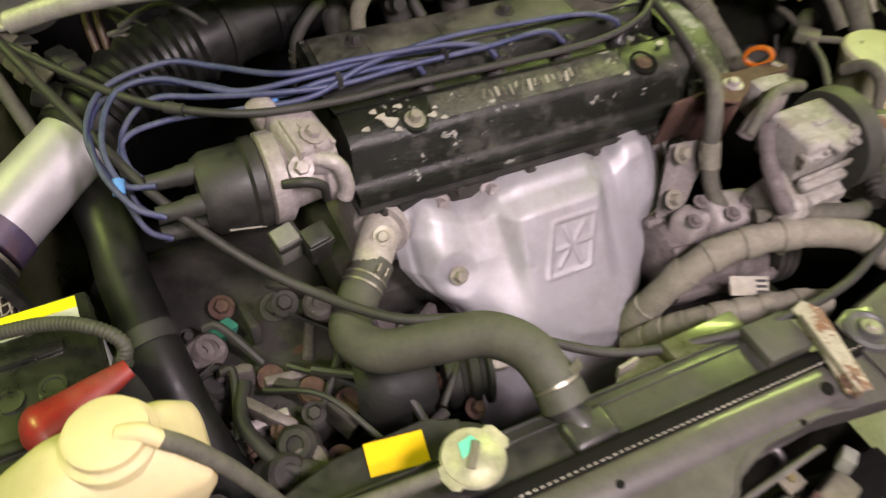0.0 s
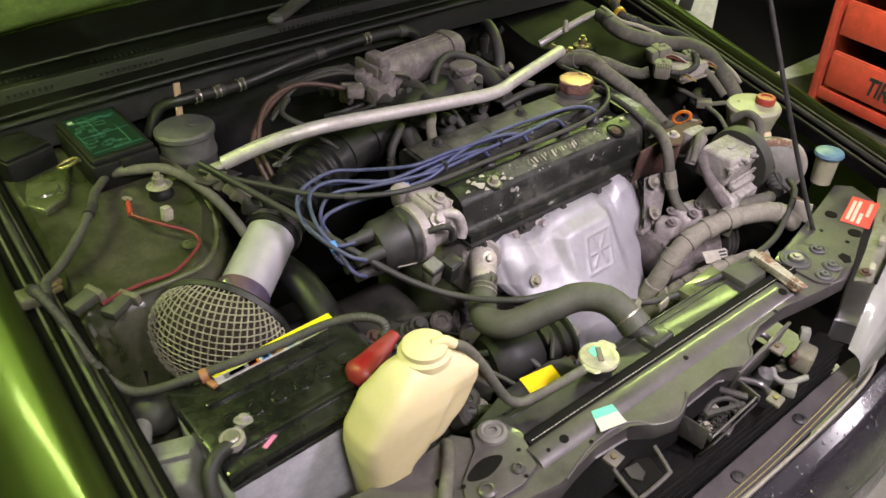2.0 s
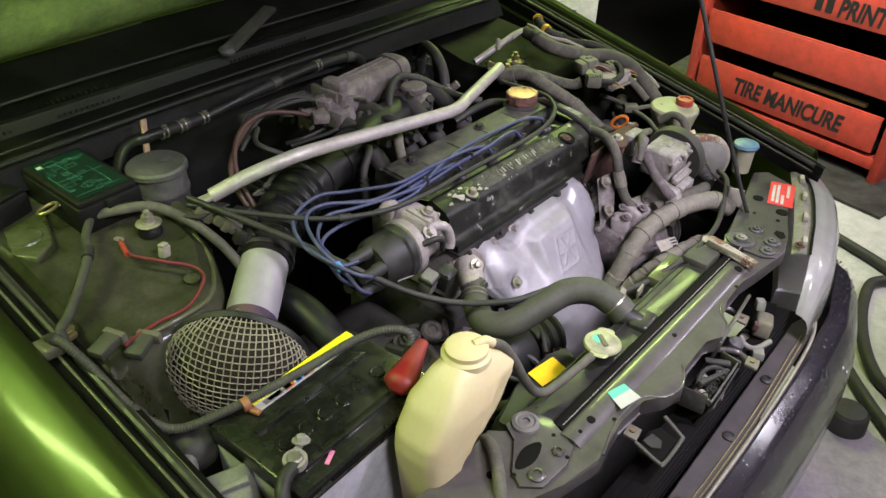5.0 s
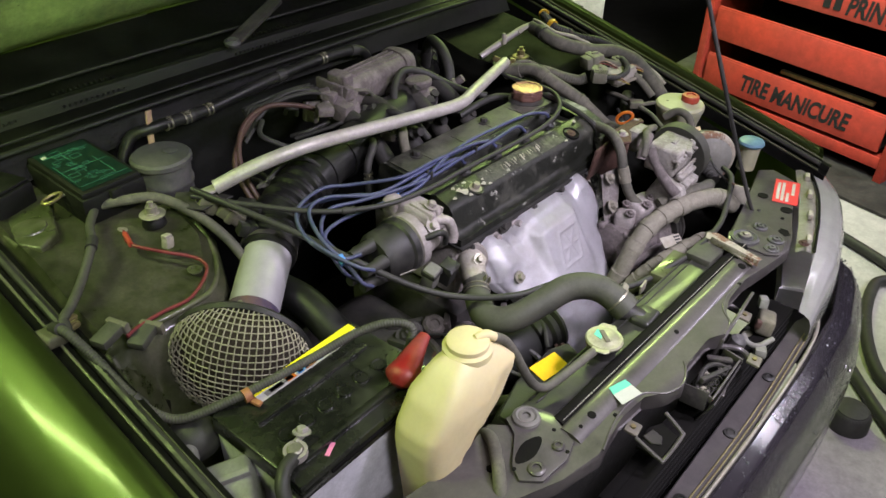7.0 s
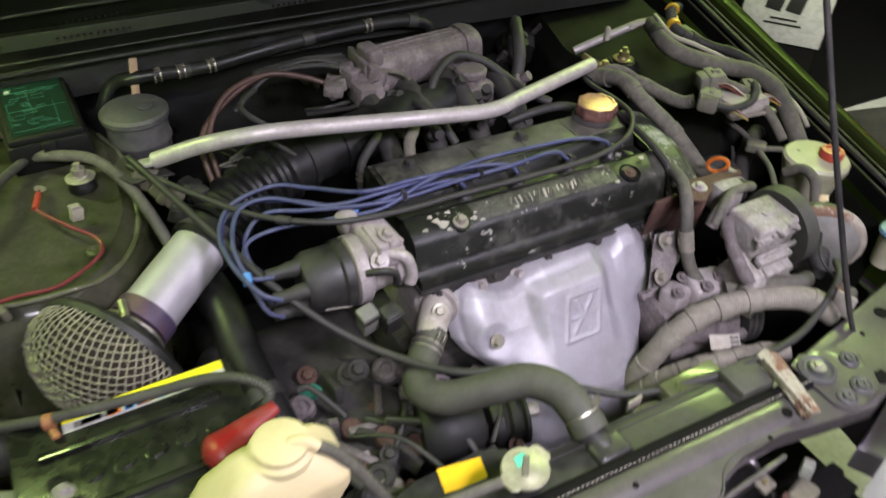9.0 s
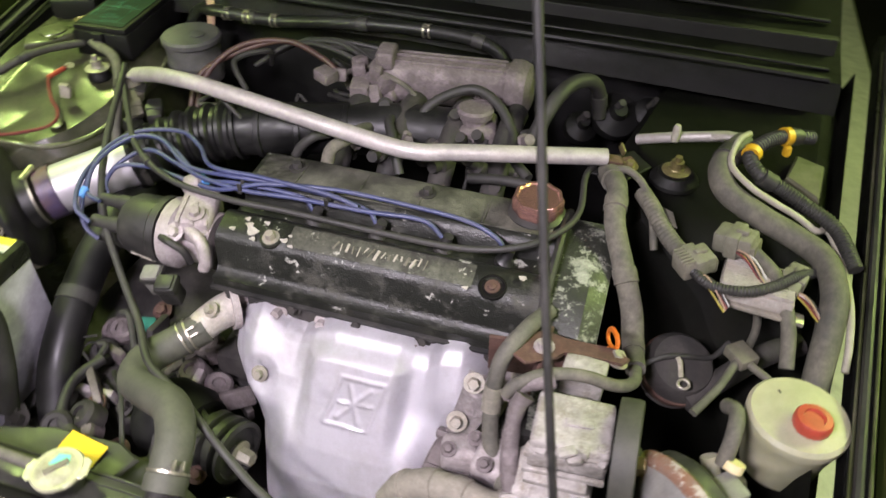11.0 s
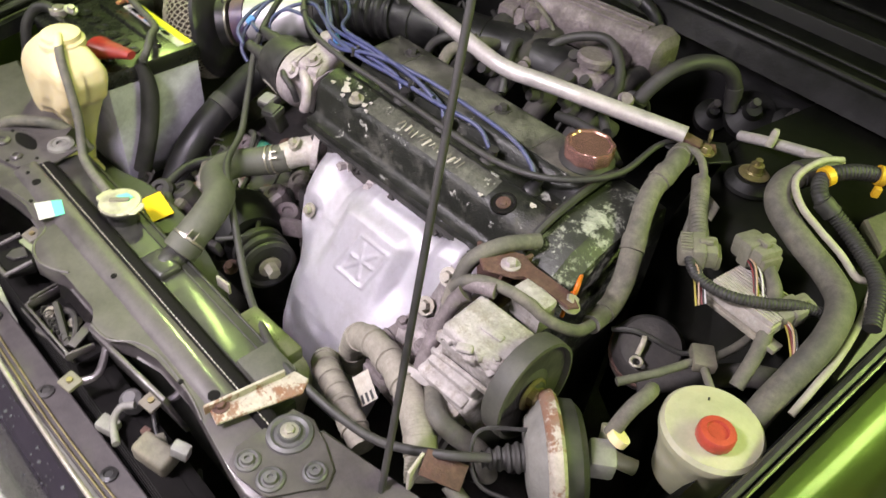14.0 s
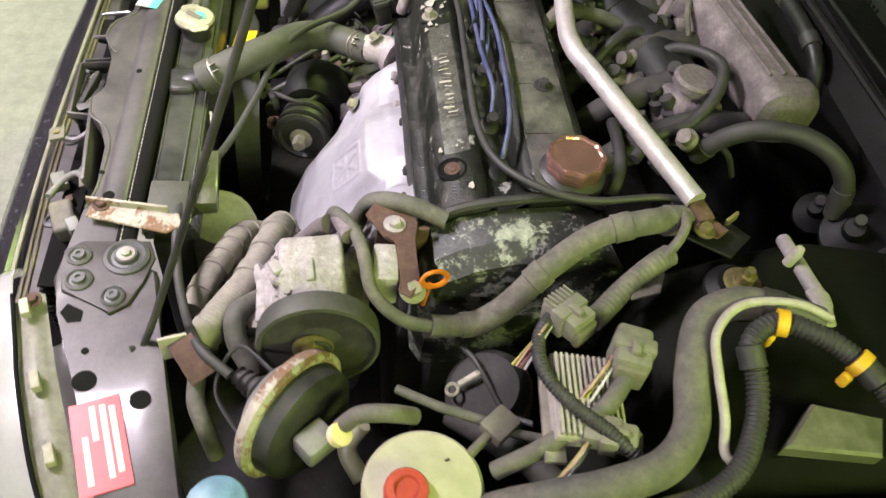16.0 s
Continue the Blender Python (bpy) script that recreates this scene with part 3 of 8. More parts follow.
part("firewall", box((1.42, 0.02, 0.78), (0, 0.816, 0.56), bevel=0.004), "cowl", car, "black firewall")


def cowl_f(u, v):
    x = -0.72 + 1.44 * u
    y = 0.725 + 0.28 * v
    z = 0.918 + 0.008 * math.sin(v * 3.1) + 0.075 * v * v - 0.012 * abs(u - 0.5) * 2
    if v < 0.08:
        z -= (0.08 - v) * 0.5
    return (x, y - 0.03 * abs(u - 0.5), z)


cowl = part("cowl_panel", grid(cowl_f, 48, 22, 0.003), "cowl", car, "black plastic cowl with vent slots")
for x0, cnt in ((-0.63, 8), (-0.47, 12), (-0.10, 20)):
    for k in range(cnt):
        for j in range(4):
            x = x0 + k * 0.0105
            part("vent_bar", box((0.0035, 0.0075, 0.004), (x, 0.806 + j * 0.0125, 0.9345 + 0.0045 * j), (16, 0, 0), bevel=0), "cowl", cowl)
for dy, dz, rr in ((0.0, 0.0, 0.0055), (0.030, 0.004, 0.003), (0.148, 0.036, 0.004)):
    part("cowl_lip", sweep([(-0.70, 0.735 + dy, 0.913 + dz), (-0.4, 0.722 + dy, 0.925 + dz), (0, 0.718 + dy, 0.928 + dz), (0.4, 0.722 + dy, 0.925 + dz), (0.70, 0.735 + dy, 0.913 + dz)], rr, 8), "cowl", cowl)
part("data_plate", box((0.070, 0.003, 0.026), (0.495, 0.8045, 0.826), (0, 4, 0), bevel=0.002), "canister", car, "dull grey plate on the firewall")
part("windscreen", box((1.36, 0.006, 0.5), (0, 1.22, 1.17), (-58, 0, 0), bevel=0), "void", car)
# hood, hinged at the cowl and standing open
H0, HANG = V(0, 0.985, 0.972), radians(50)


def hood_f(u, v):
    w = 0.70 - 0.05 * v * v
    x = (u - 0.5) * 2 * w
    s = 1.06 * v
    bulge = 0.03 * (1 - (2 * u - 1) ** 2) + 0.02 * math.sin(math.pi * v)
    return (x, H0.y - s * math.cos(HANG) + bulge * math.sin(HANG), H0.z + s * math.sin(HANG) + bulge * math.cos(HANG))


hood = part("hood", grid(hood_f, 20, 20, 0.004), "paint", car, "open green hood on a prop rod")


def frame_f(u, v):
    a = Vector(hood_f(0.03 + 0.94 * u, 0.02 + 0.96 * v))
    edge = min(u, 1 - u, v, 1 - v)
    d = 0.004 + 0.022 * max(0.0, min(1.0, edge / 0.04)) - (0.018 * max(0.0, min(1.0, (edge - 0.10) / 0.03)))
    return a + Vector((0, -math.sin(HANG), -math.cos(HANG))) * (d + 0.003)


part("hood_frame", grid(frame_f, 40, 40, 0.002), "hoodin", hood, "dirty green inner hood frame")
part("hood_pad", grid(lambda u, v: Vector(hood_f(0.10 + 0.80 * u, 0.22 + 0.69 * v)) + Vector((0, -math.sin(HANG), -math.cos(HANG))) * (0.034 - 0.010 * (abs(2 * u - 1) ** 6)), 30, 30, 0.004), "cowl", hood, "black hood insulation pad")

# radiator support, top tie bar
sup_out = [(-0.47, -0.115), (-0.36, -0.100), (-0.30, -0.182), (0.345, -0.184), (0.36, -0.136), (0.46, -0.118), (0.64, -0.075), (0.665, -0.10), (0.645, -0.155), (0.50, -0.205), (0.42, -0.236), (0.37, -0.250),
           (0.30, -0.240), (0.22, -0.228), (0.15, -0.226), (0.11, -0.238), (0.085, -0.262), (0.05, -0.268), (0.038, -0.252), (0.025, -0.247), (-0.05, -0.249), (-0.068, -0.262), (-0.10, -0.272), (-0.135, -0.262), (-0.16, -0.236),
           (-0.22, -0.232), (-0.30, -0.252), (-0.37, -0.235), (-0.47, -0.195), (-0.62, -0.130), (-0.62, -0.085)]
bm = prism(sup_out, 0.672, 0.700, 0.004, segs=2)
support = part("radiator_support", bm, "support", car, "bare grey-green radiator support panel")
part("raised_rib", extrude_profile([(-0.1835, 0.6985), (-0.1845, 0.7045), (-0.1870, 0.7068), (-0.1990, 0.7074), (-0.2060, 0.7068), (-0.2120, 0.7050), (-0.2175, 0.7022), (-0.2215, 0.6985)], -0.302, 0.262, 3), "support", support, angle=60)
# pressed front lip, following the lobes
for o in (((0.262, -0.234), (0.22, -0.2265), (0.15, -0.2245), (0.112, -0.2365), (0.087, -0.2595), (0.052, -0.2655)), ((-0.052, -0.2470), (-0.070, -0.2595), (-0.10, -0.2690), (-0.133, -0.2595), (-0.158, -0.2340), (-0.22, -0.2300), (-0.29, -0.2480))):
    part("folded_lip", sweep([(x, y, 0.6995) for x, y in o], 0.0020, 8), "support", support)
foam = part("foam_seal", sweep([(-0.292, -0.1755, 0.699), (-0.1, -0.1755, 0.700), (0.1, -0.1765, 0.700), (0.335, -0.1780, 0.699)], 0.0125, 12, flat=0.62), "void", support, "black foam seal")
bm = bmesh.new()
for k in range(88):
    x = -0.285 + 0.0070 * k
    box((0.0042, 0.0013, 0.0010), (x, -0.1800 - 0.004 * (x + 0.29), 0.7066), (25, 0, 0), bevel=0, bm=bm)
stitch = part("stitching", bm, "whitedirty", foam, "row of pale stitches")
part("front_skirt", box((0.16, 0.006, 0.09), (0.125, -0.250, 0.650), (12, 0, 6), bevel=0.002), "support", support)
# oval holes along it, laid on as near-black discs for their shade
for x, y, rx, z in ((-0.252, -0.2045, 0.0065, 0.7068), (-0.281, -0.2050, 0.0030, 0.7068), (-0.003, -0.2070, 0.0042, 0.7062), (0.246, -0.2080, 0.0075, 0.7062), (-0.223, -0.2265, 0.0030, 0.7005), (0.200, -0.2255, 0.0036, 0.7005), (0.508, -0.190, 0.0125, 0.7005), (0.532, -0.130, 0.0110, 0.7005), (0.471, -0.196, 0.0040, 0.7005), (-0.42, -0.155, 0.006, 0.7005)):
    part("hole", lathe([(rx, 0), (rx, 0.0010), (0, 0.0010)], (x, y, z), (0, -0.12 if z > 0.703 else 0, 1), 20), "void", support)


def dish(x, y, z, r, rise=0.004):
    """Rubber bush: flange, raised ring and sunken middle."""
    return lathe([(r, 0), (r * 0.97, rise * 0.6), (r * 0.80, rise), (r * 0.66, rise * 0.5), (r * 0.52, rise * 0.6), (r * 0.46, rise * 1.6), (r * 0.22, rise * 1.6), (r * 0.20, rise), (0, rise)], (x, y, z), (0, 0, 1), 32)


pl = thing("radiator_mount", (0.349, -0.185, 0.701), "grey steel radiator mount plate with a bush and dished studs", "mount plate", "radiator mounts")
part("plate", prism([(0.318, -0.225), (0.332, -0.244), (0.352, -0.243), (0.392, -0.236), (0.408, -0.200), (0.424, -0.180), (0.412, -0.160), (0.380, -0.148), (0.345, -0.138), (0.318, -0.148)], 0.7005, 0.7042, 0.0018, segs=2), "support", pl)
part("bush", dish(0.344, -0.171, 0.7042, 0.027, 0.005), "canister", pl, "dark rubber bush")
part("bolt", bolt((0.344, -0.171, 0.7115), r=0.0062, h=0.005), "zinc", pl)
for x, y, r in ((0.342, -0.225, 0.0145), (0.377, -0.219, 0.0160), (0.401, -0.178, 0.0140)):
    part("stud", dish(x, y, 0.7042, r), "canister", pl)
part("half_slot", prism([(0.408, -0.226), (0.418, -0.208), (0.432, -0.208), (0.434, -0.222), (0.420, -0.232)], 0.7006, 0.7012, 0), "void", pl)
pl = thing("radiator_mount", (-0.345, -0.17, 0.701), "grey steel radiator mount plate with a wide oval opening", "mount plate", "radiator mounts")
part("plate", prism([(-0.297, -0.122), (-0.340, -0.116), (-0.352, -0.145), (-0.398, -0.172), (-0.412, -0.196), (-0.392, -0.220), (-0.340, -0.223), (-0.308, -0.212), (-0.286, -0.160)], 0.7005, 0.7050, 0.0018, segs=2), "support", pl)
# opening laid on as a near-black patch, its inner shade as colour
part("oval_opening", prism([(-0.363 + 0.025 * math.cos(a) * (1 + 0.18 * math.cos(2 * a)) + 0.004 * math.sin(a), -0.175 + 0.0125 * math.sin(a)) for a in [2 * math.pi * k / 20 for k in range(20)]], 0.7051, 0.7056, 0), "void", pl)
part("bush", lathe([(0.021, 0), (0.020, 0.004), (0.015, 0.007), (0.012, 0.005), (0.009, 0.0065), (0.006, 0.0065), (0.006, 0.003), (0, 0.003)], (-0.319, -0.138, 0.7050), (0, 0, 1), 32), "greyplastic", pl, "grey rubber bush")
for x, y, r in ((-0.331, -0.202, 0.0085), (-0.383, -0.203, 0.0120)):
    part("stud", lathe([(r, 0), (r, 0.003), (r * 0.72, 0.0055), (r * 0.5, 0.0055), (r * 0.45, 0.003), (0, 0.003)], (x, y, 0.7050), (0, 0, 1), 24), "support", pl)
for x, y in ((-0.330, -0.216), (-0.402, -0.180), (-0.310, -0.180)):
    part("pin_hole", lathe([(0.003, 0), (0.003, 0.0006), (0, 0.0006)], (x, y, 0.7050), (0, 0, 1), 12), "void", pl)
# flaking bracket across the mount
br = thing("bracket", (0.285, -0.165, 0.70), "peeling white bracket with rust, bolted to radiator support", "bracket")
part("strap", prism([(0.255, -0.222), (0.285, -0.228), (0.312, -0.130), (0.300, -0.112), (0.280, -0.118), (0.276, -0.150)], 0.7085, 0.7125, 0.0012), "rustpaint", br)
part("lip", box((0.004, 0.10, 0.014), (0.270, -0.180, 0.7150), (0, 0, -9), bevel=0.001), "rustpaint", br)
part("bolt", bolt((0.268, -0.212, 0.7125), r=0.006), "rust", br)
# warning label: red sheet with unreadable bars
lab = thing("warning_label", (0.576, -0.157, 0.7005), "red warning label with white printed bars on the support", "label")
lm = Matrix.Translation((0.581, -0.160, 0.7008)) @ Matrix.Rotation(radians(17), 4, "Z")
part("sheet", prism([(-0.052, -0.026), (0.052, -0.026), (0.052, 0.024), (-0.052, 0.024)], 0, 0.0008, 0, m=lm), "label", lab, smooth=False)
for k, (y, a, b) in enumerate(((-0.014, -0.012, 0.042), (-0.004, -0.045, -0.005), (0.006, -0.044, 0.040), (0.015, -0.040, 0.036))):
    part("bar", prism([(a, y - 0.003), (b, y - 0.003), (b, y + 0.003), (a, y + 0.003)], 0.0010, 0.0014, 0, m=lm), "white", lab, smooth=False)
# two-tone tape
tp = thing("tape", (-0.185, -0.212, 0.70), "short strip of teal and white tape on the support", "tape")
part("teal_end", prism([(-0.190, -0.194), (-0.158, -0.203), (-0.161, -0.216), (-0.197, -0.207)], 0.7078, 0.7084, 0, ), "tealtape", tp, smooth=False)
part("white_end", prism([(-0.197, -0.207), (-0.161, -0.216), (-0.166, -0.236), (-0.206, -0.227)], 0.7078, 0.7084, 0), "whitetape", tp, smooth=False)

# hood latch, with a near-black block as the shade of its recess
lt = thing("hood_latch", (-0.01, -0.27, 0.64), "dirty steel hood latch below the support", "latch")
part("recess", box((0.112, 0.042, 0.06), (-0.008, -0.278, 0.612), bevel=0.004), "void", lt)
part("plate", box((0.115, 0.003, 0.050), (-0.012, -0.300, 0.640), (24, 0, 4), bevel=0.001), "deep", lt)
part("side_plate", box((0.003, 0.040, 0.034), (-0.070, -0.282, 0.660), (0, 12, 8), bevel=0.001), "deep", lt)
part("front_rim", box((0.118, 0.0035, 0.012), (-0.006, -0.3035, 0.6640), (14, 0, 3), bevel=0.001), "support", lt)
part("rim_end", box((0.0035, 0.044, 0.012), (-0.0655, -0.2840, 0.6660), (0, 0, 6), bevel=0.001), "support", lt)
part("rim_end", box((0.0035, 0.036, 0.012), (0.0530, -0.2880, 0.6660), (0, 0, -8), bevel=0.001), "support", lt)
part("latch_plate", prism([(-0.050, -0.296), (-0.012, -0.300), (0.006, -0.286), (0.002, -0.268), (-0.030, -0.262), (-0.052, -0.274)], 0.6500, 0.6530, 0.001), "deep", lt)
part("striker_slot", prism([(-0.034, -0.296), (-0.026, -0.297), (-0.020, -0.274), (-0.029, -0.272)], 0.6532, 0.6536, 0), "void", lt)
part("catch", prism([(0.004, -0.298), (0.026, -0.300), (0.034, -0.284), (0.022, -0.272), (0.014, -0.284), (0.006, -0.286)], 0.6560, 0.6620, 0.0015), "deep", lt, "worn steel catch")
for x, y in ((-0.044, -0.286), (0.018, -0.290), (-0.008, -0.270)):
    part("pivot", bolt((x, y, 0.6550), r=0.0055, h=0.008), "zinc", lt)
part("hook", sweep([(-0.045, -0.275, 0.655), (-0.01, -0.268, 0.668), (0.02, -0.280, 0.665), (0.03, -0.300, 0.645)], 0.004, 8), "deep", lt)
part("lever", box((0.075, 0.008, 0.012), (-0.005, -0.286, 0.664), (10, 8, -14), bevel=0.002), "deep", lt)
part("arm", box((0.012, 0.040, 0.005), (0.030, -0.276, 0.668), (0, 10, 30), bevel=0.001), "support", lt)
part("foot", box((0.024, 0.012, 0.006), (-0.020, -0.306, 0.652), (0, 0, 15), bevel=0.002), "support", lt)
part("spring", sweep([(-0.05 + 0.0025 * i, -0.292 + 0.006 * math.cos(i * 1.6), 0.662 + 0.006 * math.sin(i * 1.6)) for i in range(30)], 0.0010, 6, 2), "deep", lt)
for x, cy, cz in ((-0.195, -0.246, 0.664), (0.080, -0.316, 0.655), (0.174, -0.257, 0.660)):
    tb = thing("clip_tab", (x, cy, cz), "cream plastic clip tab on the support's edge", "clip", "clip tabs")
    part("tab", box((0.025, 0.022, 0.006), (x, cy, cz), (8, 0, 10), bevel=0.002), "connector", tb)
    part("pin", lathe([(0.004, 0), (0.004, 0.003), (0, 0.003)], (x, cy, cz + 0.003), (0, 0, 1), 12), "brass", tb)
    part("arm", sweep([(x, cy, cz - 0.004), (x + 0.01, cy + 0.03, cz), (x - 0.02, cy + 0.06, cz + 0.01)], 0.005, 8), "support", tb)

sr = thing("cable_bracket", (-0.175, -0.275, 0.66), "dark folded steel bracket below the support's edge", "bracket")
# solid near-black piece in place of the bracket's shaded hollow
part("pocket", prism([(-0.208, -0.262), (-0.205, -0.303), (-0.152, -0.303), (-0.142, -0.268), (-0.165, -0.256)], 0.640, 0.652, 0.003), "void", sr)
part("rim", sweep([(-0.208, -0.258, 0.664), (-0.212, -0.300, 0.655), (-0.206, -0.306, 0.654), (-0.152, -0.305, 0.656), (-0.146, -0.300, 0.658), (-0.138, -0.268, 0.668)], 0.0032, 8), "support", sr)
part("tongue", prism([(-0.190, -0.262), (-0.168, -0.266), (-0.172, -0.284), (-0.186, -0.290), (-0.194, -0.278)], 0.6525, 0.656, 0.001), "deep", sr)
aj = thing("lamp_adjuster", (0.18, -0.275, 0.60), "dusty grey lamp adjuster with wire plug beside headlamp", "adjuster")
part("holder", box((0.050, 0.030, 0.034), (0.222, -0.283, 0.630), (6, 10, 18), bevel=0.006, segs=3), "connector", aj)
part("clip", box((0.022, 0.016, 0.020), (0.250, -0.262, 0.650), (0, 12, 30), bevel=0.003), "greyplastic", aj, "pale plastic clip")
part("tag", box((0.012, 0.010, 0.016), (0.196, -0.278, 0.640), (10, 0, 20), bevel=0.002), "rust", aj, "brown wire tag")
part("lever", sweep([(0.150, -0.270, 0.640), (0.140, -0.284, 0.636), (0.150, -0.300, 0.632), (0.182, -0.312, 0.634)], 0.0050, 10), "greyplastic", aj)
part("plug", box((0.026, 0.020, 0.016), (0.146, -0.306, 0.626), (0, 8, 24), bevel=0.003), "greyplastic", aj)
part("boot", lathe([(0.012, 0), (0.015, 0.004), (0.014, 0.020), (0.008, 0.026), (0, 0.026)], (0.134, -0.266, 0.618), (0.1, -0.2, 1), 20), "canister", aj)

# condenser and its fins in front of the radiator
cond = thing("condenser", (0, -0.285, 0.30), "black finned condenser behind the bumper", "condenser")
part("core", box((0.62, 0.02, 0.30), (0.02, -0.285, 0.46), (-8, 0, 0), bevel=0.002), "void", cond)
for k in range(16):
    part("fin_tube", box((0.60, 0.028, 0.0035), (0.02, -0.288, 0.612 - k * 0.010), (-8, 0, 0), bevel=0), "cowl" if k % 2 else "void", cond)

# bumper: beam, cover and its bolts
bump_plan = [(0.0, -0.442), (0.25, -0.440), (0.45, -0.428), (0.60, -0.392), (0.71, -0.325), (0.78, -0.22), (0.805, -0.08), (0.81, 0.1)]


def bumper_f(u, v):
    s = -1 if u < 0.5 else 1
    a = abs(u - 0.5) * 2
    k = a * (len(bump_plan) - 1)
    i = min(int(k), len(bump_plan) - 2)
    t = k - i
    x = bump_plan[i][0] * (1 - t) + bump_plan[i + 1][0] * t
    y = bump_plan[i][1] * (1 - t) + bump_plan[i + 1][1] * t
    prof = [(0.078, 0.566), (0.070, 0.570), (0.045, 0.556), (0.022, 0.520), (0.004, 0.46), (0.0, 0.38), (0.012, 0.28), (0.03, 0.20)]
    k = v * (len(prof) - 1)
    i = min(int(k), len(prof) - 2)
    t = k - i
    d = prof[i][0] * (1 - t) + prof[i + 1][0] * t
    z = prof[i][1] * (1 - t) + prof[i + 1][1] * t
    return (s * (x - d * (0.2 if a < 0.5 else 0.8)), y + d * (1 if a < 0.75 else 0.5), z)


bumper = part("bumper_cover", grid(bumper_f, 64, 28, 0.003), "bumper", car, "wet black bumper cover with water beads")
part("bumper_beam", prism([(-0.46, -0.322), (0.36, -0.305), (0.40, -0.318), (0.36, -0.345), (0.0, -0.360), (-0.46, -0.352)], 0.556, 0.562, 0.002), "support", car, "glossy bumper top strip")
# highlight lines of the glossy strip, put in as thin yellow rods
for dy in (0.0, 0.0075):
    part("strip_edge", sweep([(-0.45, -0.3475 + dy, 0.5635), (0.0, -0.3540 + dy, 0.5640), (0.33, -0.3400 + dy, 0.5640)], 0.0014, 6), "brass", car)
part("trim_lip", sweep([(-0.45, -0.356, 0.566), (0.0, -0.364, 0.568), (0.30, -0.355, 0.568), (0.41, -0.33, 0.572)], 0.0035, 8), "zinc", car)
for x, y in ((0.167, -0.330), (-0.004, -0.336), (-0.18, -0.337)):
    bb = part("bumper_bolt", lathe([(0.011, 0), (0.011, 0.003), (0.006, 0.005), (0.005, 0.003), (0, 0.003)], (x, y, 0.562), (0, 0, 1), 24), "black", bumper)
rng = random.Random(3)
bm = bmesh.new()
for k in range(520):
    u, v = rng.uniform(0.42, 0.86), rng.uniform(0.10, 0.58)
    p = Vector(bumper_f(u, v))
    q = Vector(bumper_f(u + 0.002, v)) - p
    w = Vector(bumper_f(u, v + 0.002)) - p
    n = q.cross(w).normalized()
    if n.y > 0:
        n = -n
    r = rng.uniform(0.0006, 0.0016) if k % 7 else rng.uniform(0.0018, 0.0034)
    lathe([(r, -0.0004), (r * 0.8, r * 0.4), (0, r * 0.55)], p + n * 0.0012, n, 7, bm)
GLASSY = mat("water_bead", (0.10, 0.10, 0.11), 0.05, 0.0, 0.1, 10, 0.0, coat=1.0)
drops = part("water", bm, GLASSY, bumper)
drops["kind"] = "stuff"

# headlamps
hl_in = [(0.298, -0.288), (0.39, -0.254), (0.48, -0.225), (0.58, -0.188), (0.66, -0.152), (0.745, -0.115)]
hl_out = [(0.298, -0.350), (0.43, -0.336), (0.572, -0.300), (0.69, -0.255), (0.755, -0.20), (0.775, -0.13)]


def headlamp(s):
    h = thing("headlamp", (s * 0.5, -0.25, 0.55), "clear glass headlamp with cream housing edge", "headlamp", "headlamps")

    def along(tab, u):
        if s < 0:
            tab = [(0.38 + (x - 0.298) * 0.86, y) for x, y in tab]
        k = u * (len(tab) - 1)
        i = min(int(k), len(tab) - 2)
        t = k - i
        return tab[i][0] * (1 - t) + tab[i + 1][0] * t, tab[i][1] * (1 - t) + tab[i + 1][1] * t

    def lens_f(u, v):
        xi, yi = along(hl_in, u)
        xo, yo = along(hl_out, u)
        prof = [(0.38, 0.704), (0.62, 0.700), (0.85, 0.688), (0.97, 0.665), (1.02, 0.63), (1.03, 0.575)]
        k = v * 5
        i = min(int(k), 4)
        t = k - i
        w = prof[i][0] * (1 - t) + prof[i + 1][0] * t
        z = prof[i][1] * (1 - t) + prof[i + 1][1] * t
        drop = max(0.0, 1 - u / 0.16)
        return (s * (xi + (xo - xi) * w + 0.010 * drop * drop), yi + (yo - yi) * (0.5 + (w - 0.5) * (1 - 0.25 * drop)), z - 0.006 * (1 - u) - 0.075 * drop ** 2.2 * (z - 0.55) / 0.15)

    part("lens", grid(lens_f, 24, 20, 0.003), "glaze", h, "clear ribbed lens")

    def rim_f(u, v):
        u = 0.19 + 0.81 * u
        xi, yi = along(hl_in, u)
        xo, yo = along(hl_out, u)
        w = 0.02 + 0.36 * v
        return (s * (xi + (xo - xi) * w), yi + (yo - yi) * w, 0.700 + 0.006 * math.sin(v * math.pi) - 0.012 * (1 - u))

    part("housing_edge", grid(rim_f, 24, 8, 0.004), "lens", h, "cream housing edge with clips")
    part("seam", sweep([(s * (along(hl_in, u)[0] * 0.62 + along(hl_out, u)[0] * 0.38), along(hl_in, u)[1] * 0.62 + along(hl_out, u)[1] * 0.38, 0.706 - 0.006 * (1 - u)) for u in (0.18, 0.3, 0.4, 0.6, 0.8, 1)], 0.0025, 8), "void", h)
    for u in (0.25, 0.45, 0.62, 0.80):
        x, y = along(hl_in, u)
        part("clip", box((0.022, 0.010, 0.012), (s * (x + 0.006), y - 0.020, 0.708), (0, 0, s * 20), bevel=0.002), "whitedirty", h)
    part("reflector_body", prism([(s * x, y + 0.004) for x, y in [along(hl_in, k / 5) for k in range(1, 6)] + [along(hl_out, k / 5) for k in range(5, 0, -1)]][::s], 0.55, 0.600, 0.004), "pipe", h, "bright reflector body")
    part("bolt", bolt((s * (along(hl_in, 0.22)[0] + 0.006), along(hl_in, 0.22)[1] - 0.012, 0.704), r=0.006), "rust", h)
    return h


headlamp(1)
headlamp(-1)
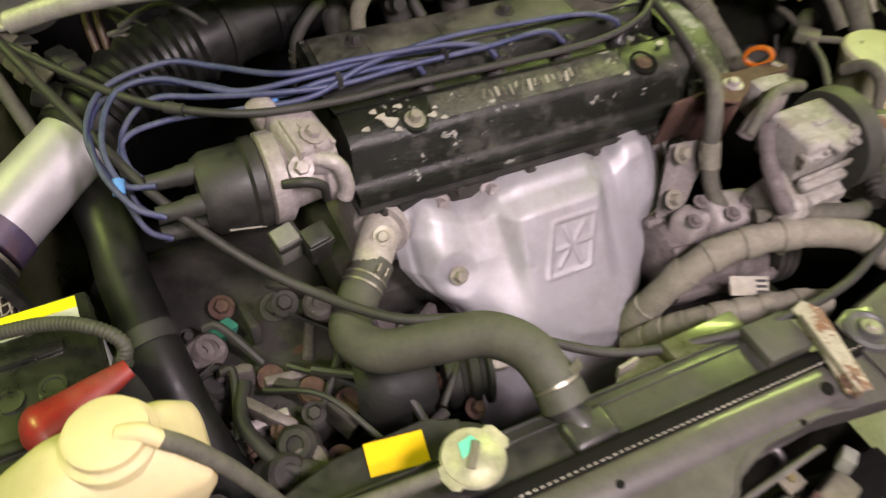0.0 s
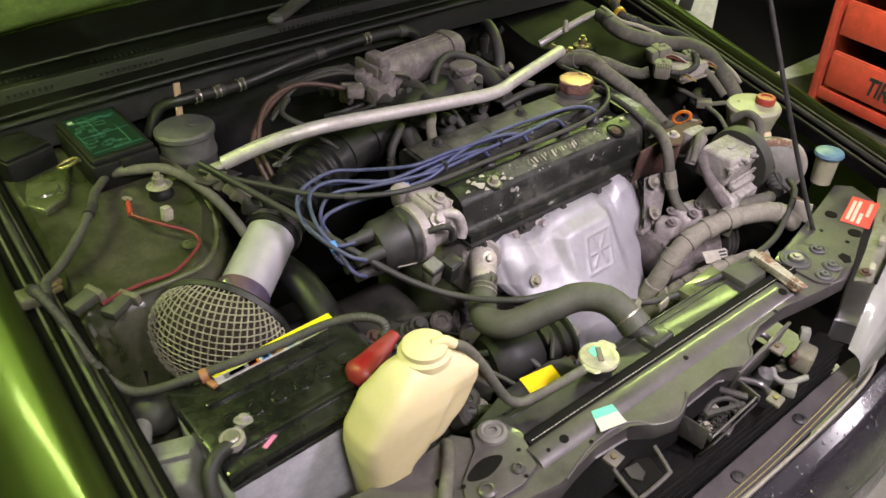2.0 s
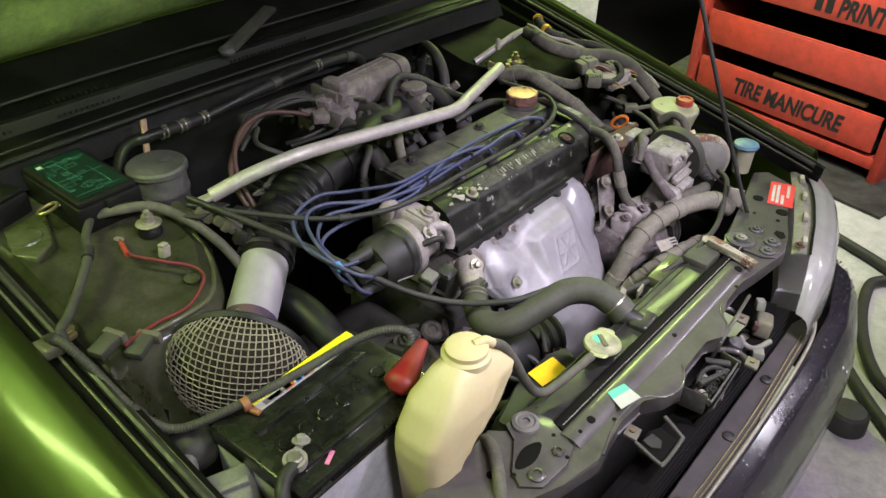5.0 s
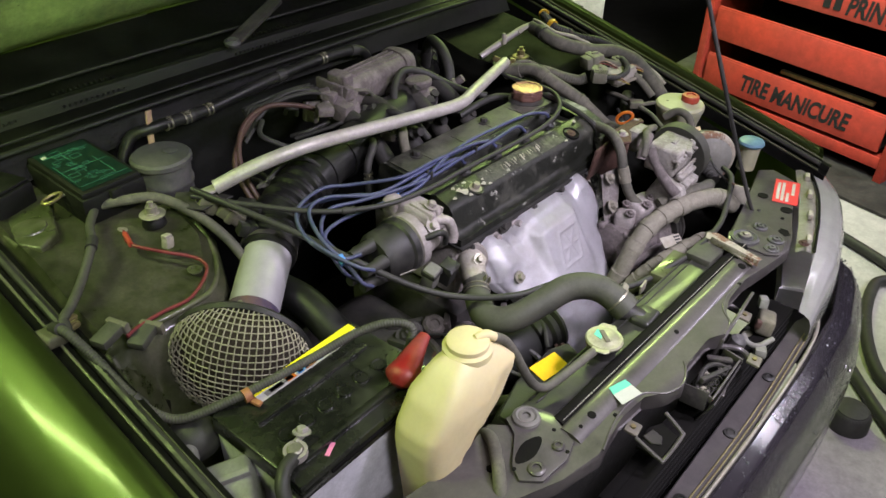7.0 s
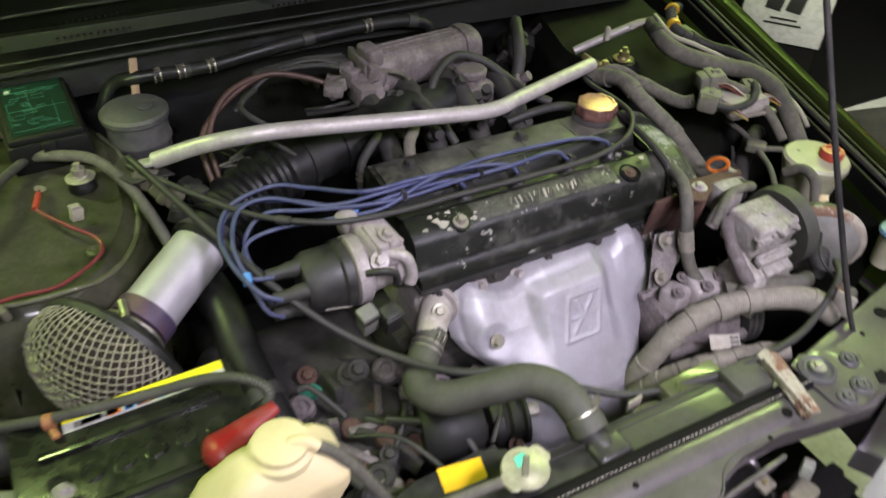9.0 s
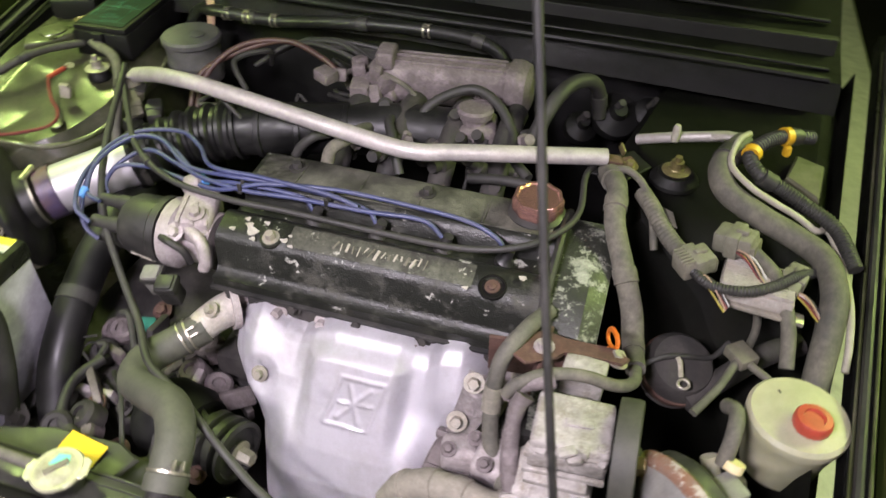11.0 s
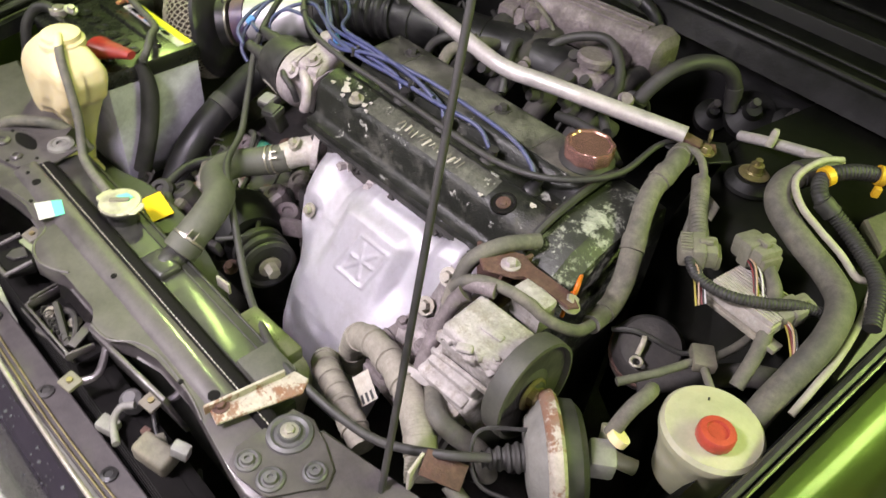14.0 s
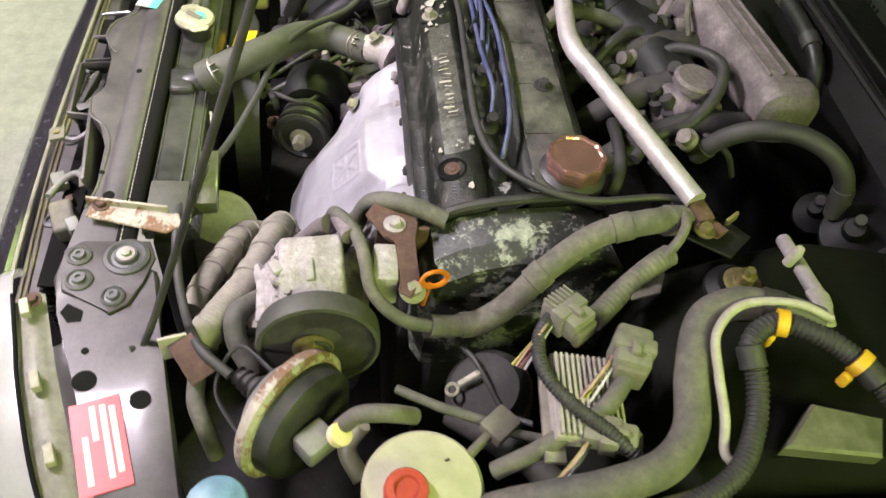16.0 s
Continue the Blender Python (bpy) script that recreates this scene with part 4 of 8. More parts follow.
# wheels under the fenders
for s in (-1, 1):
    w = part("wheel", lathe([(0.19, -0.07), (0.27, -0.08), (0.292, -0.06), (0.295, 0), (0.292, 0.06), (0.27, 0.08), (0.19, 0.07)], (s * 0.70, 0.42, 0.295), (1, 0, 0), 40), "rubber", car, "black road tyre")
    part("rim", lathe([(0.19, -0.06), (0.18, 0.02), (0.10, 0.03), (0.05, 0.045), (0, 0.045)], (s * 0.70, 0.42, 0.295), (s, 0, 0), 32), "zinc", w)
# prop rod
hose("hood_prop_rod", [(0.470, -0.150, 0.700), (0.458, -0.129, 0.715), (0.395, -0.026, 1.0), (0.335, 0.076, 1.3), (0.245, 0.215, 1.72)], 0.0042, "black", "thin black hood prop rod standing in the support", "prop rod", sides=10)

# ---------------------------------------------------------------- the engine
engine = thing("engine", (0.13, 0.30, 0.23), "four-cylinder engine with black crackle valve cover and grime", "engine")
part("cylinder_block", box((0.50, 0.30, 0.36), (0.13, 0.31, 0.42), bevel=0.012), "deep", engine)
head = part("cylinder_head", box((0.455, 0.215, 0.12), (0.130, 0.295, 0.678), bevel=0.006), "alu", engine, "grimy cast aluminium head")
part("gearbox", box((0.30, 0.34, 0.28), (-0.27, 0.24, 0.42), bevel=0.05, segs=4), "deep", engine, "dark grimy gearbox case")
vc_prof = [(0.176, 0.737), (0.176, 0.752), (0.190, 0.754), (0.195, 0.762), (0.199, 0.800), (0.207, 0.810), (0.240, 0.822), (0.250, 0.818), (0.256, 0.805), (0.288, 0.807), (0.294, 0.826), (0.302, 0.834), (0.372, 0.838), (0.384, 0.828), (0.388, 0.757), (0.400, 0.752), (0.400, 0.737)]
vc = part("valve_cover", extrude_profile(vc_prof, -0.098, 0.362, 4), "vc", engine, "black crackle valve cover with worn paint", angle=50)
part("gasket_lip", box((0.468, 0.236, 0.006), (0.132, 0.288, 0.735), bevel=0.002), "black", vc)
# sunken name plate area on the front shoulder: worn raised bars, no lettering
part("dusty_panel", box((0.262, 0.034, 0.002), (0.138, 0.2235, 0.8150), (20, 0, 0), bevel=0.0008), "panel", vc, "dust-grey recessed panel")
rm = random.Random(12)
for k in range(16):
    x = 0.075 + k * 0.0085
    part("worn_stroke", box((rm.uniform(0.0015, 0.0045), rm.uniform(0.008, 0.017), 0.0012), (x, 0.2235 + rm.uniform(-0.003, 0.003), 0.8163), (20, 0, rm.uniform(-30, 12)), bevel=0.0004), "whitedirty" if k % 3 else "connector", vc)
part("bolt_well", lathe([(0.016, -0.004), (0.016, 0.001), (0.012, 0.0015), (0, 0.0015)], (-0.017, 0.214, 0.8125), (0, -0.28, 1), 28), "vc", vc)
part("cover_nut", bolt((-0.017, 0.214, 0.8130), (0, -0.28, 1), 0.0072, 0.012), "zinc", vc, "bare steel cover nut")
# shallow well whose depth is given by a near-black shade colour
part("bolt_well", lathe([(0.0185, -0.002), (0.0185, 0.0012), (0.0165, 0.0022), (0.0150, 0.0010), (0.0145, 0.0004), (0, 0.0004)], (0.295, 0.214, 0.8128), (0, -0.28, 1), 32), "void", vc, "bolt well coloured near-black for shade")
part("cover_nut", bolt((0.295, 0.214, 0.8132), (0, -0.28, 1), 0.0060, 0.003), "rust", vc, "rusty cover nut")
for x in (-0.037, 0.165):
    part("cover_nut", bolt((x, 0.345, 0.839), (0, 0, 1), 0.0075, 0.010), "deep", vc)
# chips down to bare metal beside the nut and along the shoulder
rc_ = random.Random(41)
for cx, cy, n_, rr in ((-0.045, 0.216, 7, 0.006), (-0.053, 0.224, 5, 0.004), (-0.040, 0.205, 4, 0.003), (-0.060, 0.232, 5, 0.003), (-0.030, 0.232, 5, 0.003), (0.004, 0.212, 5, 0.0035), (0.010, 0.220, 4, 0.002), (0.016, 0.206, 4, 0.0025), (0.330, 0.232, 6, 0.0035), (0.262, 0.203, 5, 0.0025), (-0.075, 0.214, 5, 0.003)):
    o = []
    for k in range(14):
        a = 2 * math.pi * k / 14
        r = rr * (1 + 0.22 * math.sin(3 * a + n_) + rc_.uniform(-0.22, 0.22))
        o.append((1.5 * r * math.cos(a), r * math.sin(a)))
    m_ = Matrix.Translation((cx, cy, 0.8131 + (cy - 0.207) * 0.364)) @ Matrix.Rotation(radians(20), 4, "X")
    part("paint_chip", prism(o, 0, 0.0008, 0, m=m_), "aluclean", vc, "bare metal paint chip", smooth=False)
part("top_plate", box((0.440, 0.064, 0.003), (0.130, 0.337, 0.8375), (1.5, 0, 0), bevel=0.001), "vctop", vc, "dust-scuffed cover top")
for x in (-0.055, 0.04, 0.13, 0.225):
    part("cover_rib", box((0.0035, 0.062, 0.002), (x + 0.03, 0.338, 0.8390), bevel=0.0008), "vctop", vc)
for k in range(5):
    part("flange_bolt", bolt((-0.07 + 0.095 * k, 0.176, 0.728), (0, -1, 0.2), 0.007, 0.009), "deep", vc)
# oil filler cap on its neck
neck = part("filler_neck", lathe([(0.040, -0.005), (0.040, 0.010), (0.034, 0.014), (0.030, 0.016)], (0.321, 0.352, 0.830), (0, 0, 1), 28), "black", vc)
cap = part("oil_filler_cap", lathe([(0.028, 0.0), (0.033, 0.001), (0.0345, 0.004), (0.0345, 0.020), (0.0325, 0.0235), (0.029, 0.0235), (0.027, 0.0215), (0, 0.0220)], (0.321, 0.352, 0.844), (0, 0, 1), 64, lobes=9, lobe=0.035), "capgold", vc, "pink-gold anodised oil filler cap")
# spark plug boots and blue leads
for k, x in enumerate((0.02, 0.115, 0.21, 0.295)):
    part("plug_boot", lathe([(0.013, 0), (0.013, 0.008), (0.008, 0.014), (0.007, 0.03), (0, 0.03)], (x, 0.272, 0.803), (0.3, 0, 1), 16), "black", engine)


# heat shield over the exhaust ports
def shield_y(z):
    return interp([(0.40, 0.010), (0.50, 0.022), (0.56, 0.044), (0.60, 0.068), (0.65, 0.103), (0.69, 0.128), (0.712, 0.142), (0.722, 0.156), (0.727, 0.178)], z)


def shield_lr(z):
    left = interp([(0.40, 0.018), (0.52, 0.006), (0.585, -0.002), (0.608, -0.020), (0.630, -0.046), (0.652, -0.061), (0.695, -0.063), (0.714, -0.054), (0.727, -0.040)], z)
    right = interp([(0.40, 0.228), (0.52, 0.252), (0.595, 0.276), (0.625, 0.306), (0.650, 0.326), (0.70, 0.328), (0.717, 0.314), (0.727, 0.294)], z)
    return left, right


def shield_top(x):
    """The wavy upper rim."""
    return interp([(-0.066, 0.704), (-0.048, 0.724), (-0.02, 0.727), (0.0, 0.720), (0.02, 0.706), (0.045, 0.704), (0.068, 0.720), (0.10, 0.730), (0.19, 0.733), (0.21, 0.724), (0.230, 0.722), (0.248, 0.740), (0.275, 0.746), (0.302, 0.732), (0.325, 0.702)], x)


EMBLEM = [(-0.024, 0.050, 0.040, 0.050), (0.040, 0.050, 0.022, -0.038), (0.022, -0.038, -0.042, -0.040), (-0.042, -0.040, -0.024, 0.050),
          (-0.024, -0.026, 0.020, 0.036), (0.008, -0.028, -0.010, 0.038), (-0.024, 0.004, 0.026, 0.008)]


def shield_f(u, v):
    zc = 0.727 - 0.327 * v
    l, r = shield_lr(zc)
    x = l + (r - l) * u
    top = shield_top(x)
    z = zc + (top - 0.727) * max(0.0, 1 - v * 5)
    y = shield_y(zc)
    e = min(u, 1 - u)
    y += 0.034 * max(0.0, 1 - e / 0.13) ** 2 + 0.010 * max(0.0, 1 - e / 0.5) ** 2

    def s(t):
        t = max(0.0, min(1.0, t))
        return t * t * (3 - 2 * t)
    # raised middle panel between the two lobes
    panel = s((x - 0.058) / 0.026) * s((0.216 - x) / 0.028) * s((0.716 - zc) / 0.013)
    low = s((0.665 - zc) / 0.075) * s((x - 0.008) / 0.05) * s((0.268 - x) / 0.05)
    y -= 0.0175 * (1 - (1 - panel) * (1 - low))
    # rolled flange inside the edge
    y += 0.0030 * max(0.0, 1 - abs(e - 0.040) / 0.014)
    # the two lobes swell round their bolts
    for bx, bz in ((-0.012, 0.678), (0.278, 0.676)):
        y -= 0.007 * s(1 - math.hypot(x - bx, (zc - bz) * 1.1) / 0.042)
    # dimples round the bolts
    for bx, bz in ((-0.003, 0.655), (0.285, 0.645)):
        d2 = ((x - bx) ** 2 + (zc - bz) ** 2) ** 0.5
        y += 0.008 * max(0.0, 1 - d2 / 0.028)
    # pressed outline with crossing bars
    px, pz = (x - 0.146) * 1.05, (zc - 0.659) * 1.60
    rise = 0.0
    for ax_, az, bx_, bz_ in EMBLEM:
        ux, uz = bx_ - ax_, bz_ - az
        k = max(0.0, min(1.0, ((px - ax_) * ux + (pz - az) * uz) / (ux * ux + uz * uz)))
        dist = math.hypot(px - ax_ - k * ux, pz - az - k * uz)
        rise = max(rise, 1 - dist / 0.0050)
    y -= 0.0022 * s(rise)
    return (x, y, z)


bm = grid(shield_f, 170, 170, 0.0015)
shield = part("heat_shield", bm, "shield", engine, "pale bare-metal heat shield with pressed emblem", angle=60)
for x, z in ((-0.003, 0.655), (0.285, 0.645)):
    part("shield_bolt", bolt((x, shield_y(z) - 0.002 + (0.006 if x > 0.2 else 0.004), z), (0, -0.85, 0.5), 0.0072, 0.010), "zinc", shield)
# exhaust flange and studs behind the shield's edge
for k in range(5):
    part("exhaust_stud", bolt((0.0 + 0.068 * k, 0.176, 0.712), (0, -1, 0.4), 0.008, 0.014), "alu", engine)
part("exhaust_flange", box((0.36, 0.012, 0.06), (0.13, 0.184, 0.695), bevel=0.003), "deep", engine)

# rolled edge strip following the shield's right side, and the steel stay behind it
edge = [(shield_lr(z)[1] + 0.012, shield_y(z) + 0.052, z + 0.006) for z in (0.725, 0.712, 0.69, 0.665, 0.64, 0.615, 0.59, 0.55)]
part("edge_strip", sweep(edge, 0.0034, 8, flat=0.5), "zinc", shield, "bright rolled edge strip")
part("stay", grid(lambda u, v: (0.292 + 0.058 * v * (1 - 0.75 * u) - 0.030 * u, 0.128 - 0.052 * u - 0.012 * v, 0.748 - 0.140 * u + 0.004 * v), 8, 4, 0.004), "alu", engine, "grimy folded steel stay")
for x, y, z in ((0.302, 0.118, 0.742), (0.288, 0.094, 0.690), (0.330, 0.104, 0.742)):
    part("stay_bolt", bolt((x, y - 0.004, z), (0.1, -0.8, 0.6), 0.008, 0.011), "zinc", engine)

# timing belt cover at the end
tc = [(0.172, 0.60), (0.172, 0.735), (0.185, 0.785), (0.215, 0.806), (0.260, 0.820), (0.350, 0.828), (0.385, 0.815), (0.400, 0.77), (0.400, 0.60)]
tcov = part("timing_cover", extrude_profile(tc, 0.366, 0.436, 3, fn=lambda x, y, z: (x + 0.0, y + (0.012 if x > 0.43 else 0), z - (0.012 if x > 0.43 and z > 0.7 else 0))), "flake", engine, "black timing cover with flaking paint", angle=30)
part("cover_seal", sweep([(0.364, 0.186, 0.79), (0.364, 0.205, 0.815), (0.364, 0.26, 0.832), (0.364, 0.34, 0.840), (0.364, 0.385, 0.825)], 0.006, 8), "black", tcov)
part("lower_cover", box((0.055, 0.20, 0.32), (0.40, 0.30, 0.45), bevel=0.01), "black", engine)

# intake plenum, ribbed, with throttle body
plen = thing("intake_manifold", (0.10, 0.60, 0.70), "grimy cast aluminium intake plenum with ribs", "intake manifold")


def plen_f(u, v):
    x = -0.01 + 0.235 * u
    a = 2 * math.pi * v
    ry, rz = 0.038, 0.038
    c, s = math.cos(a), math.sin(a)
    p = 2.8
    d = (abs(c) ** p + abs(s) ** p) ** (-1 / p)
    k = 1.0 - 0.25 * max(0, (0.06 - min(u, 1 - u)) / 0.06) ** 2
    return (x, 0.612 + 0.036 * u + ry * d * c * k, 0.866 - 0.006 * u + rz * d * s * k)


body = part("plenum", grid(plen_f, 20, 48), "plenum", plen)
part("end_plate", box((0.012, 0.084, 0.086), (-0.008, 0.618, 0.858), bevel=0.005), "plenum", plen)
def cap_f(u, v):
    a = 2 * math.pi * v
    c, s_ = math.cos(a), math.sin(a)
    d = (abs(c) ** 3.2 + abs(s_) ** 3.2) ** (-1 / 3.2)
    r = interp([(0, 0.036), (0.15, 0.044), (0.40, 0.045), (0.65, 0.040), (0.85, 0.026), (1, 0.002)], u)
    x = interp([(0, -0.014), (0.15, -0.012), (0.40, 0.004), (0.65, 0.020), (0.85, 0.028), (1, 0.031)], u)
    return (0.220 + x, 0.648 + r * d * c, 0.858 + r * d * s_)


part("end_cap", grid(cap_f, 20, 40), "plenum", plen, "squarish cast end cap")
part("flange_block", box((0.030, 0.050, 0.030), (0.008, 0.604, 0.905), (0, 0, 8), bevel=0.006, segs=3), "plenum", plen)
for k in range(3):
    part("rib", box((0.185, 0.004, 0.006), (0.110, 0.612 + 0.018 * k, 0.9025 - 0.003 * abs(k - 1)), (0, 1.2, 8.5), bevel=0.0015), "plenum", body)
for k in range(4):
    x = -0.02 + 0.085 * k
    part("runner", sweep([(x, 0.60, 0.84), (x, 0.53, 0.84), (x, 0.46, 0.80), (x, 0.40, 0.74)], 0.019, 12), "deep", plen)
# lumpy casting ahead of the plenum
rng = random.Random(11)
for k in range(20):
    x, y, z = rng.uniform(-0.085, 0.02), rng.uniform(0.55, 0.635), rng.uniform(0.84, 0.885)
    part("casting", box((rng.uniform(0.012, 0.034), rng.uniform(0.012, 0.034), rng.uniform(0.02, 0.045)), (x, y, z), (rng.uniform(-20, 20), rng.uniform(-20, 20), rng.uniform(0, 90)), bevel=0.004), "plenum", plen)
part("throttle_body", box((0.07, 0.07, 0.07), (0.18, 0.545, 0.815), (0, 0, 12), bevel=0.012, segs=3), "plenum", plen)
valve = part("idle_valve", lathe([(0.026, 0), (0.028, 0.01), (0.024, 0.012), (0.022, 0.048), (0.029, 0.050), (0.030, 0.060), (0.026, 0.064), (0, 0.064)], (0.178, 0.540, 0.810), (0, 0.05, 1), 24), "plenum", plen, "small aluminium valve with round cap")
for k in range(18):
    x, y, z = 0.0 + 0.016 * k + rng.uniform(-0.01, 0.01), rng.uniform(0.45, 0.56), rng.uniform(0.78, 0.845)
    part("fitting", lathe([(0.014, 0), (0.014, 0.02), (0.009, 0.024), (0.009, 0.04), (0, 0.04)], (x, y, z), (rng.uniform(-0.5, 0.5), -0.6, rng.uniform(0, 1)), 14), "plenum" if k % 4 == 0 else "deep", plen)

# distributor
ds = thing("distributor", (-0.19, 0.215, 0.72), "cast aluminium distributor with black cap", "distributor")
part("housing", lathe([(0.047, 0), (0.052, 0.003), (0.052, 0.020), (0.048, 0.024), (0.040, 0.030), (0.036, 0.060), (0.042, 0.064), (0.042, 0.080), (0, 0.080)], (-0.185, 0.215, 0.775), (1, 0, 0), 32), "alu", ds, "cast aluminium housing")
part("cap", lathe([(0.051, 0), (0.051, 0.012), (0.047, 0.016), (0.046, 0.055), (0.040, 0.066), (0, 0.068)], (-0.187, 0.215, 0.775), (-1, 0, 0), 36), "black", ds, "black distributor cap")
for k, (dy, dz) in enumerate(((-0.026, 0.012), (0.004, 0.030), (0.028, 0.008), (0.012, -0.026), (-0.020, -0.022))):
    part("tower", lathe([(0.012, 0), (0.012, 0.018), (0.010, 0.022), (0.009, 0.05), (0, 0.05)], (-0.250, 0.215 + dy, 0.775 + dz), (-1, 0, 0), 14), "rubber", ds)
part("bracket", prism([(-0.175, 0.19), (-0.12, 0.175), (-0.105, 0.19), (-0.112, 0.225), (-0.13, 0.255), (-0.165, 0.262), (-0.185, 0.235)], 0.792, 0.814, 0.006, segs=2), "alu", ds, "cast aluminium bracket arm")
part("finger", sweep([(-0.140, 0.190, 0.812), (-0.112, 0.176, 0.806), (-0.104, 0.168, 0.780), (-0.108, 0.166, 0.764)], 0.009, 10), "alu", ds)
part("body_block", box((0.052, 0.070, 0.046), (-0.138, 0.222, 0.812), (12, 6, 14), bevel=0.010, segs=3), "alu", ds)
part("rear_ear", box((0.030, 0.030, 0.050), (-0.162, 0.262, 0.822), (10, -20, 20), bevel=0.008, segs=3), "alu", ds)
part("boss", bolt((-0.128, 0.200, 0.833), (0.2, -0.3, 1), 0.008, 0.009), "alu", ds)
for k in range(3):
    part("casting_web", box((0.006, 0.050 - 0.010 * k, 0.030), (-0.152 + 0.018 * k, 0.205, 0.822 - 0.004 * k), (14, 8, 12 + 6 * k), bevel=0.002), "alu", ds)
part("lead", sweep([(-0.172, 0.172, 0.800), (-0.150, 0.160, 0.806), (-0.132, 0.162, 0.792), (-0.128, 0.166, 0.770)], 0.0055, 10), "black", ds)
for k, (x, y) in enumerate(((-0.182, 0.150), (-0.152, 0.138))):
    c = part("plug", box((0.027, 0.025, 0.046), (x, y, 0.735), (14, -8, 10), bevel=0.004), "greyplastic" if k == 0 else "black", ds, "grey wiring plug")
    part("plug_lip", box((0.031, 0.029, 0.012), (x, y - 0.003, 0.748), (14, -8, 10), bevel=0.003), "black", c)
part("bolt", bolt((-0.150, 0.176, 0.812), (0, -0.7, 0.7), 0.008, 0.010), "alu", ds)
part("strap_line", box((0.040, 0.0015, 0.0015), (-0.215, 0.172, 0.752), (0, 12, 0), bevel=0), "whitedirty", ds)

ds.location += V(-0.006, 0.017, -0.008)

# thermostat housing
th = thing("thermostat_housing", (-0.11, 0.14, 0.65), "corroded cast aluminium thermostat housing", "housing")
part("elbow", sweep([(-0.070, 0.176, 0.702), (-0.084, 0.160, 0.700), (-0.102, 0.137, 0.690), (-0.115, 0.120, 0.678)], lambda t: 0.026 - 0.005 * t, 16), "aluclean", th, "corroded outlet elbow")
part("flange", lathe([(0.034, 0), (0.034, 0.01), (0, 0.01)], (-0.07, 0.178, 0.702), (-0.6, -0.6, 0.1), 20), "alu", th)
part("bolt", bolt((-0.085, 0.142, 0.722), (-0.3, -0.6, 0.7), 0.007, 0.01), "zinc", th)

# alternator and pulleys at the front
al = thing("alternator", (0.02, 0.03, 0.50), "dark alternator with ribbed pulley", "alternator")
part("pulley", lathe([(0.020, -0.03), (0.040, -0.028), (0.044, -0.022), (0.044, -0.012), (0.036, -0.009), (0.036, -0.004), (0.045, 0), (0.045, 0.010), (0.034, 0.013), (0.034, 0.018), (0.045, 0.021), (0.045, 0.026), (0.038, 0.028), (0.034, 0.022), (0.016, 0.022), (0.016, 0.030), (0, 0.030)], (-0.028, 0.03, 0.580), (1, -0.22, 0.06), 40), "black", al, "dark ribbed pulley")
part("case", lathe([(0.05, 0), (0.06, 0.02), (0.06, 0.07), (0.05, 0.09), (0, 0.09)], (-0.155, 0.058, 0.572), (1, -0.22, 0.06), 28), "cowl", al)
part("pulley_nut", bolt((0.0, 0.024, 0.582), (1, -0.22, 0.06), 0.011, 0.022), "zinc", al)

# power steering pump with pulley
ps = thing("steering_pump", (0.43, 0.06, 0.62), "oxidised cast power steering pump with dark pulley", "pump")
part("body", box((0.086, 0.070, 0.060), (0.431, 0.050, 0.772), (4, 0, 2), bevel=0.006, segs=3), "corroded", ps, "pale oxidised cast body")
part("top_patch", box((0.030, 0.010, 0.004), (0.438, 0.046, 0.8035), (4, 0, 6), bevel=0.002), "corroded", ps)
for k in range(2):
    part("ridge", box((0.090, 0.006, 0.010), (0.430, 0.014 - 0.006 * k, 0.776 - 0.020 * k), (8, 0, 4), bevel=0.002), "corroded", ps)
    part("corner_bolt", bolt((0.466, 0.024 + 0.046 * k, 0.799), (0, 0, 1), 0.0042, 0.004), "corroded", ps)
part("lower_body", box((0.090, 0.060, 0.090), (0.420, 0.030, 0.700), (25, 0, 0), bevel=0.010, segs=3), "corroded", ps)
for k in range(5):
    part("fin", box((0.004, 0.040, 0.030), (0.405 + k * 0.011, -0.005, 0.680), (25, 0, 0), bevel=0.001), "corroded", ps)
for k in range(5):
    part("slot", box((0.0035, 0.012, 0.0030), (0.418 + k * 0.0085, 0.0065, 0.6985), (30, 0, 0), bevel=0), "void", ps)
part("spacer", box((0.050, 0.028, 0.046), (0.430, 0.128, 0.784), (0, 0, -4), bevel=0.003), "corroded", ps, "white corroded spacer block")
pul = part("pulley", lathe([(0.059, -0.013), (0.065, -0.013), (0.0658, -0.006), (0.0658, 0.006), (0.065, 0.012), (0.061, 0.013), (0.059, 0.008), (0.059, -0.013)], (0.494, 0.056, 0.752), (1, 0.0, 0.10), 56), "hose", ps, "dark dusty pulley rim")
part("web", lathe([(0.0595, 0.006), (0.056, 0.004), (0.044, 0.002), (0.030, 0.003), (0.026, 0.008), (0.016, 0.011), (0.012, 0.016), (0, 0.016)], (0.494, 0.056, 0.752), (1, 0.0, 0.10), 40), "deep", pul, "dark dished pulley web")
part("pulley_nut", bolt((0.505, 0.050, 0.754), (1, 0, 0.1), 0.013, 0.012), "brass", ps)
part("bracket", prism([(0.342, 0.120), (0.362, 0.108), (0.396, 0.128), (0.402, 0.140), (0.448, 0.142), (0.470, 0.140), (0.478, 0.152), (0.460, 0.164), (0.40, 0.160), (0.375, 0.168), (0.35, 0.155)], 0.802, 0.807, 0.0015), "rust", ps, "rusty brown bracket")
part("bracket_web", box((0.006, 0.06, 0.10), (0.372, 0.150, 0.755), (0, 10, 0), bevel=0.002), "rust", ps)
part("back_plate", box((0.070, 0.006, 0.075), (0.342, 0.166, 0.750), (10, 0, 6), bevel=0.002), "rust", ps, "dark rusty mounting plate")
